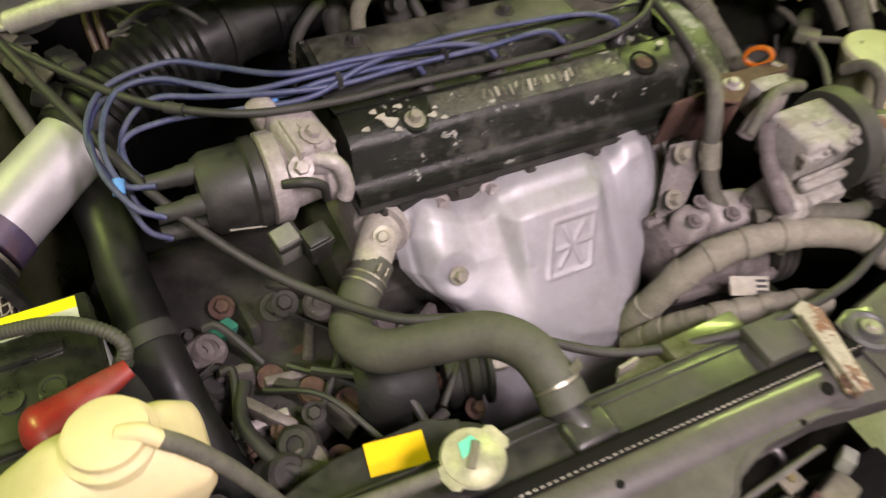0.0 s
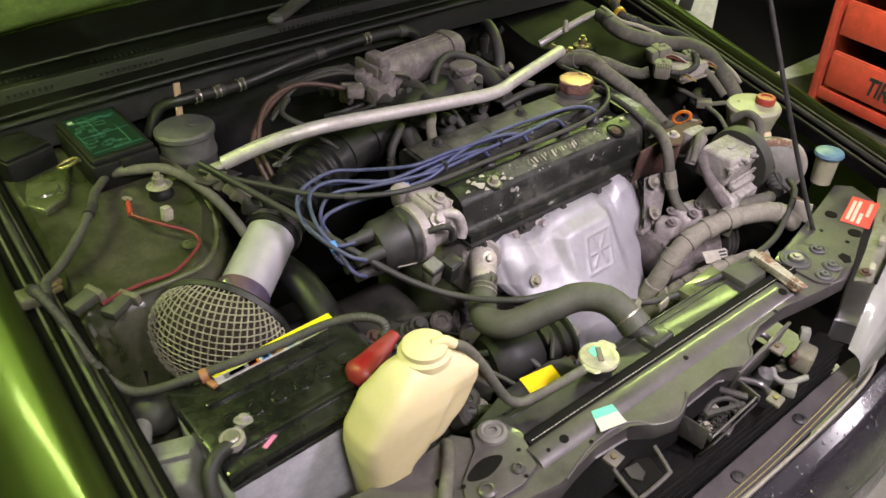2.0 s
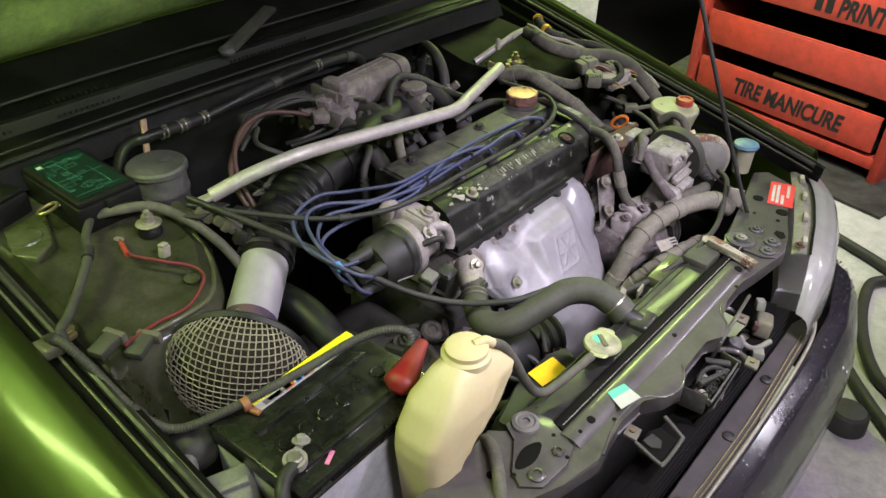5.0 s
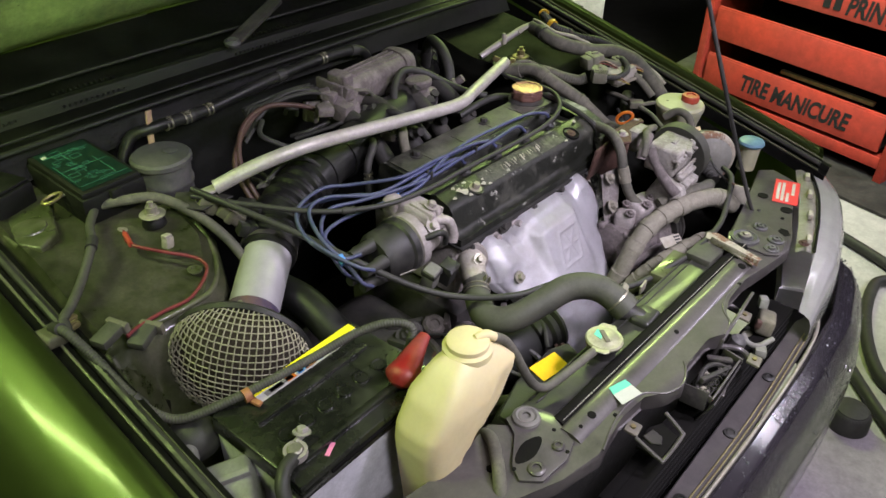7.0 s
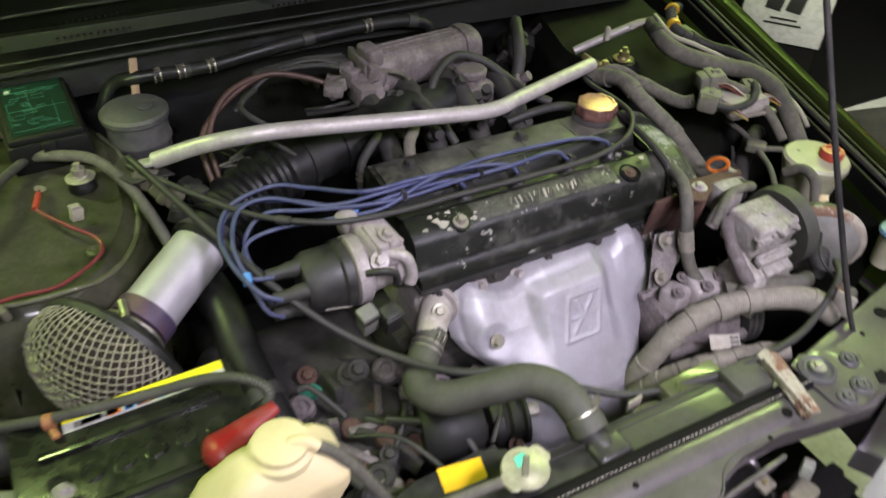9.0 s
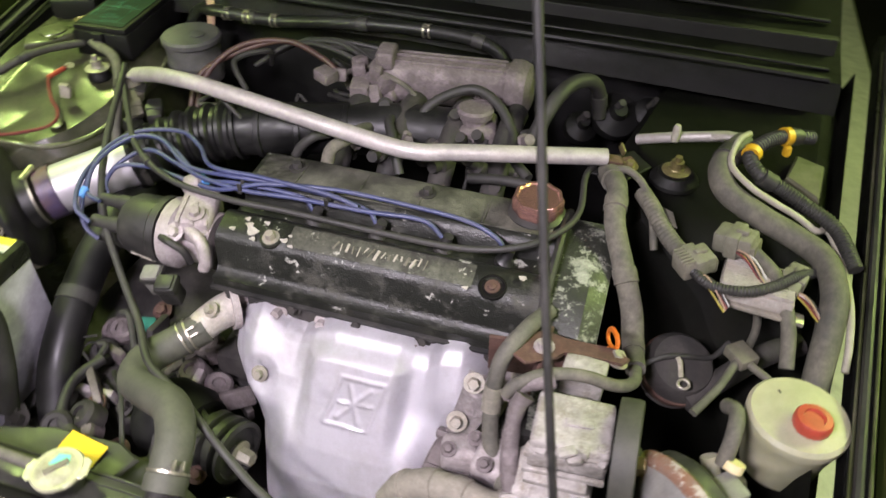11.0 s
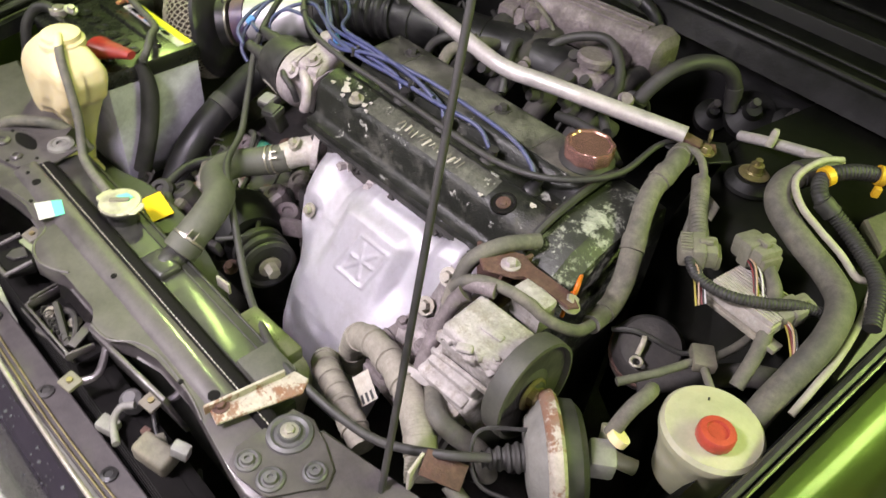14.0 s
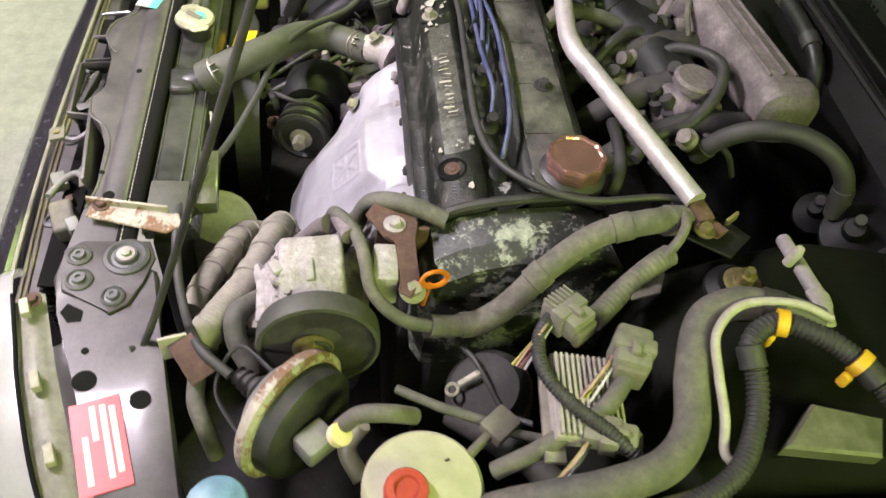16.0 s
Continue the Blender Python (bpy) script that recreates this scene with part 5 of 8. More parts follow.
part("back_plate", box((0.050, 0.006, 0.060), (0.395, 0.152, 0.770), (8, 0, -4), bevel=0.002), "rust", ps)
part("bolt", bolt((0.378, 0.140, 0.807), r=0.0075, h=0.008), "alu", ps)
part("bolt", bolt((0.462, 0.155, 0.796), (0.3, 0.2, 1), r=0.009, h=0.012), "zinc", ps)
part("inlet", sweep([(0.372, 0.068, 0.800), (0.366, 0.056, 0.786), (0.366, 0.036, 0.762), (0.372, 0.012, 0.734), (0.382, -0.004, 0.716)], lambda t: 0.0095 + 0.006 * abs(t - 0.4), 14, wobble=0.16), "plenum", ps, "grimy cast inlet neck")
part("neck_flange", box((0.036, 0.016, 0.030), (0.384, -0.006, 0.712), (45, 0, 20), bevel=0.004), "corroded", ps)
part("top_elbow", sweep([(0.352, 0.076, 0.782), (0.360, 0.078, 0.798), (0.376, 0.082, 0.808), (0.400, 0.090, 0.812)], 0.0105, 12), "plenum", ps)
for k in range(3):
    part("casting_step", box((0.070 - 0.012 * k, 0.016, 0.012), (0.424 + 0.004 * k, 0.004 - 0.010 * k, 0.748 - 0.018 * k), (14, 0, 2), bevel=0.003), "corroded", ps)

rp = random.Random(8)
for k in range(9):
    part("casting_lump", box((rp.uniform(0.010, 0.022), rp.uniform(0.008, 0.016), rp.uniform(0.006, 0.012)), (0.392 + 0.0095 * k, rp.uniform(0.010, 0.018), rp.uniform(0.780, 0.797)), (rp.uniform(-20, 20), rp.uniform(-15, 15), rp.uniform(-30, 30)), bevel=0.003), "corroded", ps)

# air-conditioning compressor behind the pale hoses
cmp_ = thing("compressor", (0.35, 0.05, 0.50), "grimy cast aluminium compressor behind pale hoses", "compressor")
part("case", lathe([(0.050, -0.075), (0.058, -0.070), (0.060, -0.030), (0.055, -0.026), (0.055, 0.020), (0.060, 0.024), (0.060, 0.066), (0.050, 0.074), (0.030, 0.078), (0, 0.078)], (0.335, 0.058, 0.600), (1, -0.12, 0), 32), "plenum", cmp_)
for k in range(6):
    a = k * math.pi / 3
    part("lug", box((0.150, 0.014, 0.016), (0.335, 0.058 + 0.058 * math.cos(a), 0.600 + 0.058 * math.sin(a)), (math.degrees(a), 0, -7), bevel=0.004), "plenum", cmp_)
part("port_block", box((0.070, 0.052, 0.046), (0.356, 0.058, 0.668), (10, 4, -8), bevel=0.010, segs=3), "alu", cmp_, "pale cast port block")
part("port_block", box((0.044, 0.040, 0.040), (0.300, 0.062, 0.664), (-6, 8, 20), bevel=0.009, segs=3), "alu", cmp_)
for x, y, z in ((0.290, 0.048, 0.688), (0.338, 0.036, 0.694), (0.374, 0.048, 0.692), (0.318, 0.072, 0.690)):
    part("port_bolt", bolt((x, y, z), (0, -0.3, 1), 0.006, 0.007), "plenum", cmp_)
part("wire_plug", box((0.030, 0.022, 0.018), (0.404, 0.000, 0.648), (10, 20, 30), bevel=0.004), "connector", cmp_)
part("pulley_rim", lathe([(0.040, 0), (0.062, 0), (0.062, 0.006), (0.056, 0.009), (0.062, 0.012), (0.062, 0.018), (0.056, 0.021), (0.062, 0.024), (0.062, 0.030), (0.040, 0.030)], (0.418, 0.048, 0.600), (1, -0.12, 0), 40), "deep", cmp_)

# ---------------------------------------------------------------- radiator
rad = thing("radiator", (-0.02, -0.14, 0.25), "black radiator with round filler cap and yellow sticker", "radiator")
part("core", box((0.60, 0.035, 0.40), (-0.015, -0.140, 0.46), bevel=0.003), "core", rad)
tank = part("top_tank", extrude_profile([(-0.168, 0.655), (-0.170, 0.684), (-0.162, 0.694), (-0.128, 0.694), (-0.108, 0.686), (-0.100, 0.668), (-0.100, 0.655)], -0.30, 0.275, 2), "tank", rad, "dark grey plastic top tank")
for k in range(24):
    part("crimp", box((0.012, 0.004, 0.008), (-0.275 + k * 0.0235, -0.1705, 0.662), bevel=0.001), "zinc", tank)
part("end_cap", box((0.06, 0.05, 0.02), (0.247, -0.136, 0.697), bevel=0.004), "hose", rad)
part("side_bracket", box((0.10, 0.030, 0.022), (0.19, -0.096, 0.676), (0, 0, 3), bevel=0.003), "inner", rad)
part("outlet", sweep([(-0.006, -0.100, 0.697), (0.0, -0.122, 0.693), (0.004, -0.140, 0.688), (0.005, -0.150, 0.676)], 0.0185, 16), "tank", rad)
for y in (-0.160, -0.126, -0.112):
    part("ridge", box((0.52, 0.003, 0.004), (-0.015, y, 0.6935 if y < -0.12 else 0.6885), bevel=0.0012), "tank", tank)
part("outlet_box", box((0.052, 0.036, 0.030), (0.006, -0.146, 0.690), (0, 0, 4), bevel=0.007, segs=3), "tank", rad)
part("filler_neck", lathe([(0.022, 0), (0.022, 0.022), (0.029, 0.024), (0.029, 0.028), (0, 0.028)], (-0.116, -0.138, 0.692), (0, 0, 1), 24), "black", rad)
rc = part("radiator_cap", lathe([(0.029, 0), (0.030, 0.003), (0.028, 0.006), (0.020, 0.0065), (0.018, 0.0078), (0, 0.0078)], (-0.116, -0.138, 0.720), (0, 0, 1), 36), "capzinc", rad, "pressed metal filler cap with teal patch")
cm = Matrix.Translation((-0.116, -0.138, 0.7222)) @ Matrix.Rotation(radians(20), 4, "Z")
part("ear", prism([(-0.036, -0.009), (-0.031, -0.014), (0.031, -0.014), (0.036, -0.009), (0.036, 0.009), (0.031, 0.014), (-0.031, 0.014), (-0.036, 0.009)], 0, 0.003, 0.001, m=cm), "capzinc", rc)
part("cap_mark", box((0.008, 0.028, 0.0025), (-0.116, -0.138, 0.7288), (0, 0, -35), bevel=0.001), "connector", rc)
part("teal_patch", prism([(-0.010, 0.004), (0.013, 0.003), (0.012, 0.015), (-0.002, 0.017)], 0.0058, 0.0064, 0, m=cm), "tealtape", rc, smooth=False)
part("overflow_nipple", sweep([(-0.136, -0.139, 0.712), (-0.158, -0.140, 0.720)], 0.004, 8), "zinc", rad)
# fan shroud edge with the sticker
shr = part("fan_shroud", prism([(-0.30, -0.098), (-0.10, -0.098), (-0.085, -0.060), (-0.12, -0.045), (-0.22, -0.050), (-0.30, -0.075)], 0.640, 0.648, 0.003), "black", rad, "black fan shroud edge")
sm = Matrix.Translation((-0.160, -0.072, 0.6505)) @ Matrix.Rotation(radians(-8), 4, "Z") @ Matrix.Rotation(radians(8), 4, "X")
part("yellow_sticker", prism([(-0.030, -0.017), (0.030, -0.017), (0.030, 0.017), (-0.030, 0.017)], 0, 0.001, 0, m=sm), "yellow", shr, "plain yellow sticker", smooth=False)
part("shroud_ring", lathe([(0.15, -0.01), (0.155, -0.01), (0.155, 0.03), (0.15, 0.03), (0.15, -0.01)], (-0.16, -0.075, 0.48), (0, 1, 0), 40), "black", rad)
part("motor_cover", lathe([(0.048, -0.055), (0.056, -0.048), (0.058, 0.030), (0.050, 0.046), (0.030, 0.054), (0, 0.055)], (0.175, -0.100, 0.545), (0.05, 0.25, 1), 32), "lens", rad, "dull beige fan motor cover")
part("nut_clip", box((0.026, 0.004, 0.018), (0.085, -0.098, 0.690), (0, 0, 8), bevel=0.001), "zinc", rad)

# ---------------------------------------------------------------- battery
bat = thing("battery", (-0.48, 0.02, 0.53), "large grey-cased battery with black lid, on a tray", "battery")
BT = Matrix.Translation((-0.512, 0.058, 0.0)) @ Matrix.Rotation(radians(2), 4, "Z")


def on_bat(bm, z=0.0):
    bm.transform(BT @ Matrix.Translation((0, 0, z)))
    return bm


part("case", on_bat(box((0.252, 0.172, 0.200), (0, 0, 0.632), bevel=0.004)), "batgrey", bat, "pale grey case")
lid = part("lid", on_bat(box((0.258, 0.178, 0.032), (0, 0, 0.746), bevel=0.005)), "batlid", bat, "glossy black lid")
part("handle_rib", on_bat(box((0.20, 0.012, 0.010), (0.0, -0.060, 0.765), bevel=0.003)), "batlid", lid)
part("handle_rib", on_bat(box((0.20, 0.012, 0.008), (0.0, 0.030, 0.764), bevel=0.003)), "batlid", lid)
for k in range(6):
    part("cell_plug", on_bat(lathe([(0.012, 0), (0.012, 0.003), (0.009, 0.003), (0.008, 0.0015), (0, 0.0015)], (-0.085 + k * 0.034, -0.012, 0.762), (0, 0, 1), 20)), "batlid", lid)
part("side_notch", on_bat(box((0.16, 0.004, 0.006), (0.0, -0.090, 0.748), bevel=0.001)), "void", lid)
sl = part("label_strip", on_bat(prism([(-0.07, 0.055), (0.118, 0.055), (0.118, 0.083), (-0.07, 0.083)], 0.7625, 0.7632, 0)), "white", bat, "white and yellow label strip", smooth=False)
part("yellow_band", on_bat(prism([(-0.07, 0.069), (0.118, 0.069), (0.118, 0.083), (-0.07, 0.083)], 0.7634, 0.7639, 0)), "paleyellow", sl, smooth=False)
for k, (a, w, m_) in enumerate(((-0.058, 0.030, "greyplastic"), (-0.022, 0.016, "orange"), (-0.002, 0.010, "bluetag"), (0.012, 0.018, "orangedull"), (0.036, 0.012, "bluetag"), (0.054, 0.030, "white"))):
    part("print_block", on_bat(prism([(a, 0.0575), (a + w, 0.0575), (a + w, 0.0665), (a, 0.0665)], 0.7634, 0.7638, 0)), m_, sl, smooth=False)
for k in range(14):
    part("lid_tooth", on_bat(box((0.006, 0.005, 0.007), (0.020 + 0.0075 * k, -0.0885, 0.7585), bevel=0.001)), "batlid", lid)
for a, b, c in ((0.00, 0.02, "bluetag"), (0.03, 0.045, "orange"), (0.055, 0.075, "bluetag"), (-0.05, -0.01, "greyplastic")):
    part("printed_bar", on_bat(prism([(a, 0.059), (b, 0.059), (b, 0.066), (a, 0.066)], 0.7634, 0.7638, 0)), c, sl, smooth=False)
part("pink_mark", on_bat(box((0.022, 0.006, 0.001), (-0.065, -0.072, 0.7625), (0, 0, 25), bevel=0)), "pinkpaint", lid)
neg = part("negative_terminal", lathe([(0.012, -0.01), (0.011, 0.0), (0.010, 0.018), (0.008, 0.020), (0, 0.020)], (-0.612, 0.004, 0.762), (0, 0, 1), 20), "zinc", bat, "dull metal post clamp")
part("clamp_ring", lathe([(0.0105, 0), (0.0155, 0), (0.0155, 0.010), (0.0105, 0.010), (0.0105, 0)], (-0.612, 0.004, 0.768), (0, 0, 1), 20), "alu", neg)
part("clamp_bolt", sweep([(-0.604, 0.014, 0.775), (-0.580, 0.020, 0.777)], 0.0045, 8), "bar", neg)
part("clamp_nut", bolt((-0.590, 0.018, 0.780), (0.3, 0.2, 1), 0.007, 0.008), "bar", neg)
part("ground_cable", sweep([(-0.616, 0.0, 0.772), (-0.638, -0.008, 0.774), (-0.655, -0.024, 0.765), (-0.660, -0.045, 0.735), (-0.655, -0.06, 0.68)], 0.0095, 12), "rubber", neg, "black ground cable")
bm = sweep([(-0.448, -0.010, 0.776), (-0.436, -0.006, 0.781), (-0.418, 0.0, 0.785), (-0.392, 0.010, 0.789), (-0.362, 0.020, 0.793)], lambda t: 0.009 + 0.016 * math.sin(min(1.0, t * 3.2) * math.pi / 2) - 0.016 * max(0.0, t - 0.32) / 0.68, 18, flat=0.75)
part("terminal_boot", bm, "red", bat, "red rubber terminal boot")
part("tray", box((0.29, 0.21, 0.02), (-0.512, 0.058, 0.522), bevel=0.006), "deep", bat)

# coolant overflow bottle
res = thing("coolant_bottle", (-0.40, -0.10, 0.52), "cream translucent plastic coolant bottle with round neck", "bottle")


def bottle_f(u, v):
    z = 0.56 + 0.288 * u
    left = interp([(0.56, -0.468), (0.58, -0.482), (0.66, -0.490), (0.74, -0.497), (0.765, -0.494), (0.80, -0.470), (0.825, -0.444), (0.840, -0.425), (0.848, -0.400)], z)
    right = interp([(0.56, -0.446), (0.60, -0.432), (0.66, -0.402), (0.72, -0.362), (0.755, -0.334), (0.79, -0.318), (0.812, -0.320), (0.832, -0.336), (0.843, -0.350), (0.848, -0.365)], z)
    front = interp([(0.56, -0.100), (0.60, -0.112), (0.72, -0.122), (0.79, -0.124), (0.815, -0.118), (0.835, -0.104), (0.848, -0.085)], z)
    rear = interp([(0.56, -0.050), (0.72, -0.036), (0.80, -0.034), (0.83, -0.046), (0.848, -0.065)], z)
    a = 2 * math.pi * v
    c, s = math.cos(a), math.sin(a)
    p = 7.0 if c > 0 else 4.0
    d = (abs(c) ** p + abs(s) ** p) ** (-1 / p)
    x = (left + right) / 2 + (right - left) / 2 * d * c
    y = (front + rear) / 2 + (rear - front) / 2 * d * s
    # moulded crease down the front and a stepped flank
    mid = left + (right - left) * 0.60
    if s < 0:
        y += 0.010 * max(0.0, min(1.0, (x - mid) / 0.018)) * max(0.0, min(1.0, (0.815 - z) / 0.03))
    if c > 0 and z < 0.745:
        x -= 0.007 * min(1.0, (0.745 - z) / 0.012)
    # pressed hollow low on the front
    if s < 0 and 0.60 < z < 0.72 and x > (left + right) / 2 - 0.005:
        k = min(1.0, (0.72 - z) / 0.015) * min(1.0, (x - (left + right) / 2 + 0.005) / 0.012)
        y += 0.010 * k
    return (x, y, z)


bt = part("body", grid(bottle_f, 48, 72), "cream", res, angle=50)
part("neck", lathe([(0.034, -0.012), (0.034, -0.002), (0.029, 0.001), (0.029, 0.008), (0.024, 0.011), (0, 0.012)], (-0.380, -0.074, 0.846), (0.0, 0.0, 1), 32), "cream", bt)
part("nozzle", sweep([(-0.372, -0.080, 0.854), (-0.358, -0.086, 0.856), (-0.347, -0.092, 0.848)], 0.007, 10), "cream", bt)
part("bottle_base", box((0.06, 0.05, 0.03), (-0.447, -0.075, 0.552), (0, 0, 0), bevel=0.008), "cream", res)
part("strap_clip", box((0.040, 0.006, 0.020), (-0.478, -0.122, 0.660), (0, 0, -20), bevel=0.002), "greyplastic", res, "grey slotted clip")

# ---------------------------------------------------------------- intake pipe and mesh filter
flt = thing("air_filter", (-0.53, 0.23, 0.66), "round mesh air filter on a polished intake pipe", "air filter")
FA, FD = V(-0.511, 0.262, 0.719), V(-0.749, -0.633, -0.198).normalized()
q = Vector((0, 0, 1)).rotation_difference(FD)
FM = Matrix.Translation(FA) @ q.to_matrix().to_4x4()
FL = 0.094


def filt_r(t):
    return interp([(0.0, 0.099), (0.12, 0.105), (0.35, 0.106), (0.60, 0.096), (0.80, 0.074), (0.93, 0.046), (1.0, 0.012)], t)


bm = lathe([(filt_r(k / 16) - 0.006, FL * k / 16 - 0.002) for k in range(17)], (0, 0, 0), (0, 0, 1), 32)
bm.transform(FM)
part("cotton", bm, "filter", flt, "dark brown filter cotton")
bm = bmesh.new()
prof = [(0.0, 1.0)]
for k in range(60):
    t0, t1 = 1 - k / 60, 1 - (k + 1) / 60
    r0, r1 = (filt_r(t0) if k else 0.0), filt_r(t1)
    prof.append((prof[-1][0] + ((r1 - r0) ** 2 + (FL / 60) ** 2) ** 0.5, t1))
ARC = prof[-1][0]


def on_dome(px, py, lift):
    """A point of the flat mesh, px and py from its middle, wrapped over the dome."""
    s = min(ARC, math.hypot(px, py))
    t = interp(prof, s)
    a = math.atan2(py, px)
    r = (filt_r(t) if t < 0.985 else filt_r(0.985) * s / 0.02) + 0.0012 + lift
    return FM @ Vector((r * math.cos(a), r * math.sin(a), FL * t + lift))


for fam in (0, 1):
    for k in range(-15, 16):
        c = k * ARC / 15.6
        h = math.sqrt(max(0.0, ARC * ARC - c * c))
        pts = []
        for j in range(31):
            w = -h + 2 * h * j / 30
            u, v = (c, w) if fam else (w, c)
            u, v = u * math.cos(0.5) - v * math.sin(0.5), u * math.sin(0.5) + v * math.cos(0.5)
            pts.append(on_dome(u, v, 0.0008 * (1 if (j + k + fam) % 2 else -1)))
        sweep(pts, 0.00108, 5, raw=True, caps=False, bm=bm)
part("wire_mesh", bm, "mesh", flt, "pale diamond wire mesh")
bm = lathe([(0.044, -0.034), (0.048, -0.032), (0.052, -0.016), (0.085, -0.012), (0.104, -0.006), (0.1085, 0.0), (0.107, 0.008), (0.098, 0.008)], (0, 0, 0), (0, 0, 1), 48)
bm.transform(FM)
part("rubber_base", bm, "black", flt, "black rubber filter base")
ipipe = thing("intake_pipe", (-0.40, 0.32, 0.74), "polished silver intake pipe with purple-black sleeve", "pipe")
P0, P1 = V(-0.478, 0.289, 0.7275), V(-0.359, 0.390, 0.759)
ax = (P1 - P0).normalized()
part("tube", sweep([P0, P0.lerp(P1, 0.5), P1], 0.0415, 40, 4), "pipe", ipipe)
part("sleeve", lathe([(0.0418, -0.012), (0.0445, -0.011), (0.0445, 0.014), (0.0418, 0.015)], P0 + ax * 0.010, ax, 36), "sleeve", ipipe, "purplish grey sleeve ring")
bc = part("band_clamp", lathe([(0.0445, -0.006), (0.0475, -0.006), (0.0475, 0.006), (0.0445, 0.006)], P0 - ax * 0.014, ax, 36), "chrome", ipipe, "steel worm-drive clamp")
part("clamp_screw", sweep([P0 - ax * 0.014 + V(0.0, -0.016, 0.046), P0 - ax * 0.014 + V(0.0, 0.012, 0.052)], 0.006, 10), "chrome", bc)
boot = thing("intake_boot", (-0.25, 0.45, 0.75), "ribbed black rubber intake duct", "duct")
bl = part("bellows", sweep([(-0.335, 0.408, 0.768), (-0.30, 0.432, 0.782), (-0.25, 0.452, 0.795), (-0.20, 0.466, 0.803)], 0.050, 28, ribs=0.006, pitch=0.024), "duct", boot)
part("front_cuff", sweep([P1 - ax * 0.012, P1 + ax * 0.012, (-0.335, 0.408, 0.768)], 0.0475, 28), "duct", boot, "smooth rubber cuff")
part("band", lathe([(0.0475, -0.005), (0.0495, -0.005), (0.0495, 0.005), (0.0475, 0.005)], P1 + ax * 0.002, ax, 36), "deep", boot)
part("duct", sweep([(-0.205, 0.465, 0.802), (-0.13, 0.485, 0.808), (-0.05, 0.505, 0.812), (0.05, 0.53, 0.815), (0.14, 0.545, 0.815)], 0.043, 26), "duct", boot, "smooth black duct")
for t in (0.15, 0.4, 0.7):
    part("duct_ring", lathe([(0.042, -0.006), (0.046, -0.004), (0.046, 0.004), (0.042, 0.006)], V(-0.205, 0.465, 0.802).lerp(V(0.05, 0.53, 0.815), t), (1, 0.26, 0.05), 30), "duct", boot)

# ---------------------------------------------------------------- strut brace
sb = thing("strut_brace", (0, 0.45, 0.84), "silver tubular strut brace across the engine", "strut brace")
part("tube", sweep([(-0.392, 0.472, 0.868), (-0.335, 0.448, 0.890), (-0.275, 0.424, 0.905), (-0.20, 0.412, 0.906), (0.06, 0.383, 0.886), (0.135, 0.380, 0.882), (0.20, 0.402, 0.880), (0.395, 0.472, 0.870)], 0.0125, 20, 6), "bar", sb)
for s in (-1, 1):
    part("lug", box((0.030, 0.022, 0.007), (s * 0.404, 0.477, 0.864), (0, s * 12, s * 20), bevel=0.003), "rust" if s > 0 else "bar", sb)
    part("end_bracket", prism([(s * 0.37, 0.455), (s * 0.43, 0.455), (s * 0.46, 0.50), (s * 0.43, 0.535), (s * 0.39, 0.50)][::s], 0.846, 0.850, 0.001), "deep" if s < 0 else "cowl", sb)
    part("bolt", bolt((s * 0.415, 0.478, 0.850), r=0.007, h=0.012), "zinc" if s < 0 else "brass", sb)

# ---------------------------------------------------------------- hoses and looms
top = hose("radiator_hose", [(-0.098, 0.138, 0.689), (-0.130, 0.106, 0.677), (-0.154, 0.066, 0.674), (-0.138, 0.026, 0.683), (-0.090, 0.000, 0.704), (-0.044, -0.022, 0.722), (-0.015, -0.056, 0.725), (-0.004, -0.090, 0.713), (0.000, -0.116, 0.698)], 0.0235, "hose", "thick olive-black upper radiator hose", sides=24, wraps=(0.96,), wrap="hose")
RH = [(-0.098, 0.138, 0.689), (-0.130, 0.106, 0.677), (-0.154, 0.066, 0.674), (-0.138, 0.026, 0.683), (-0.090, 0.000, 0.704), (-0.044, -0.022, 0.722), (-0.015, -0.056, 0.725), (-0.004, -0.090, 0.713), (0.000, -0.116, 0.698)]
clamp_on(RH, 0.09, 0.0235, (0.6, -0.3, 0.8))
clamp_on(RH, 0.93, 0.0235, (0.6, 0.1, 0.8))
hose("hood_cable", [(-0.425, 0.490, 0.872), (-0.353, 0.320, 0.830), (-0.300, 0.222, 0.788), (-0.237, 0.155, 0.738), (-0.177, 0.100, 0.712), (-0.115, 0.035, 0.716), (-0.040, -0.006, 0.724), (0.03, -0.040, 0.690), (0.110, -0.075, 0.672), (0.225, -0.113, 0.695), (0.29, -0.120, 0.706), (0.36, -0.112, 0.700), (0.42, -0.097, 0.702), (0.49, -0.070, 0.735), (0.525, -0.035, 0.735)], 0.0056, "rubber", "long black sheathed cable crossing the engine bay", "cable", sides=10)
hose("engine_loom", [(-0.43, 0.485, 0.862), (-0.36, 0.395, 0.850), (-0.29, 0.315, 0.842), (-0.20, 0.262, 0.838), (-0.10, 0.250, 0.834), (0.0, 0.253, 0.832), (0.12, 0.250, 0.832), (0.24, 0.248, 0.836), (0.315, 0.262, 0.846), (0.362, 0.305, 0.852), (0.378, 0.36, 0.850), (0.372, 0.44, 0.850), (0.38, 0.475, 0.852)], 0.0046, "rubber", "black wiring loom lying on the valve cover", "loom", wraps=(0.2,), sides=12)

def plug_lead(*pts):
    return hose("spark_plug_lead", pts, 0.0034, "blue", "blue silicone spark plug lead", "lead", "spark plug leads", sides=10)


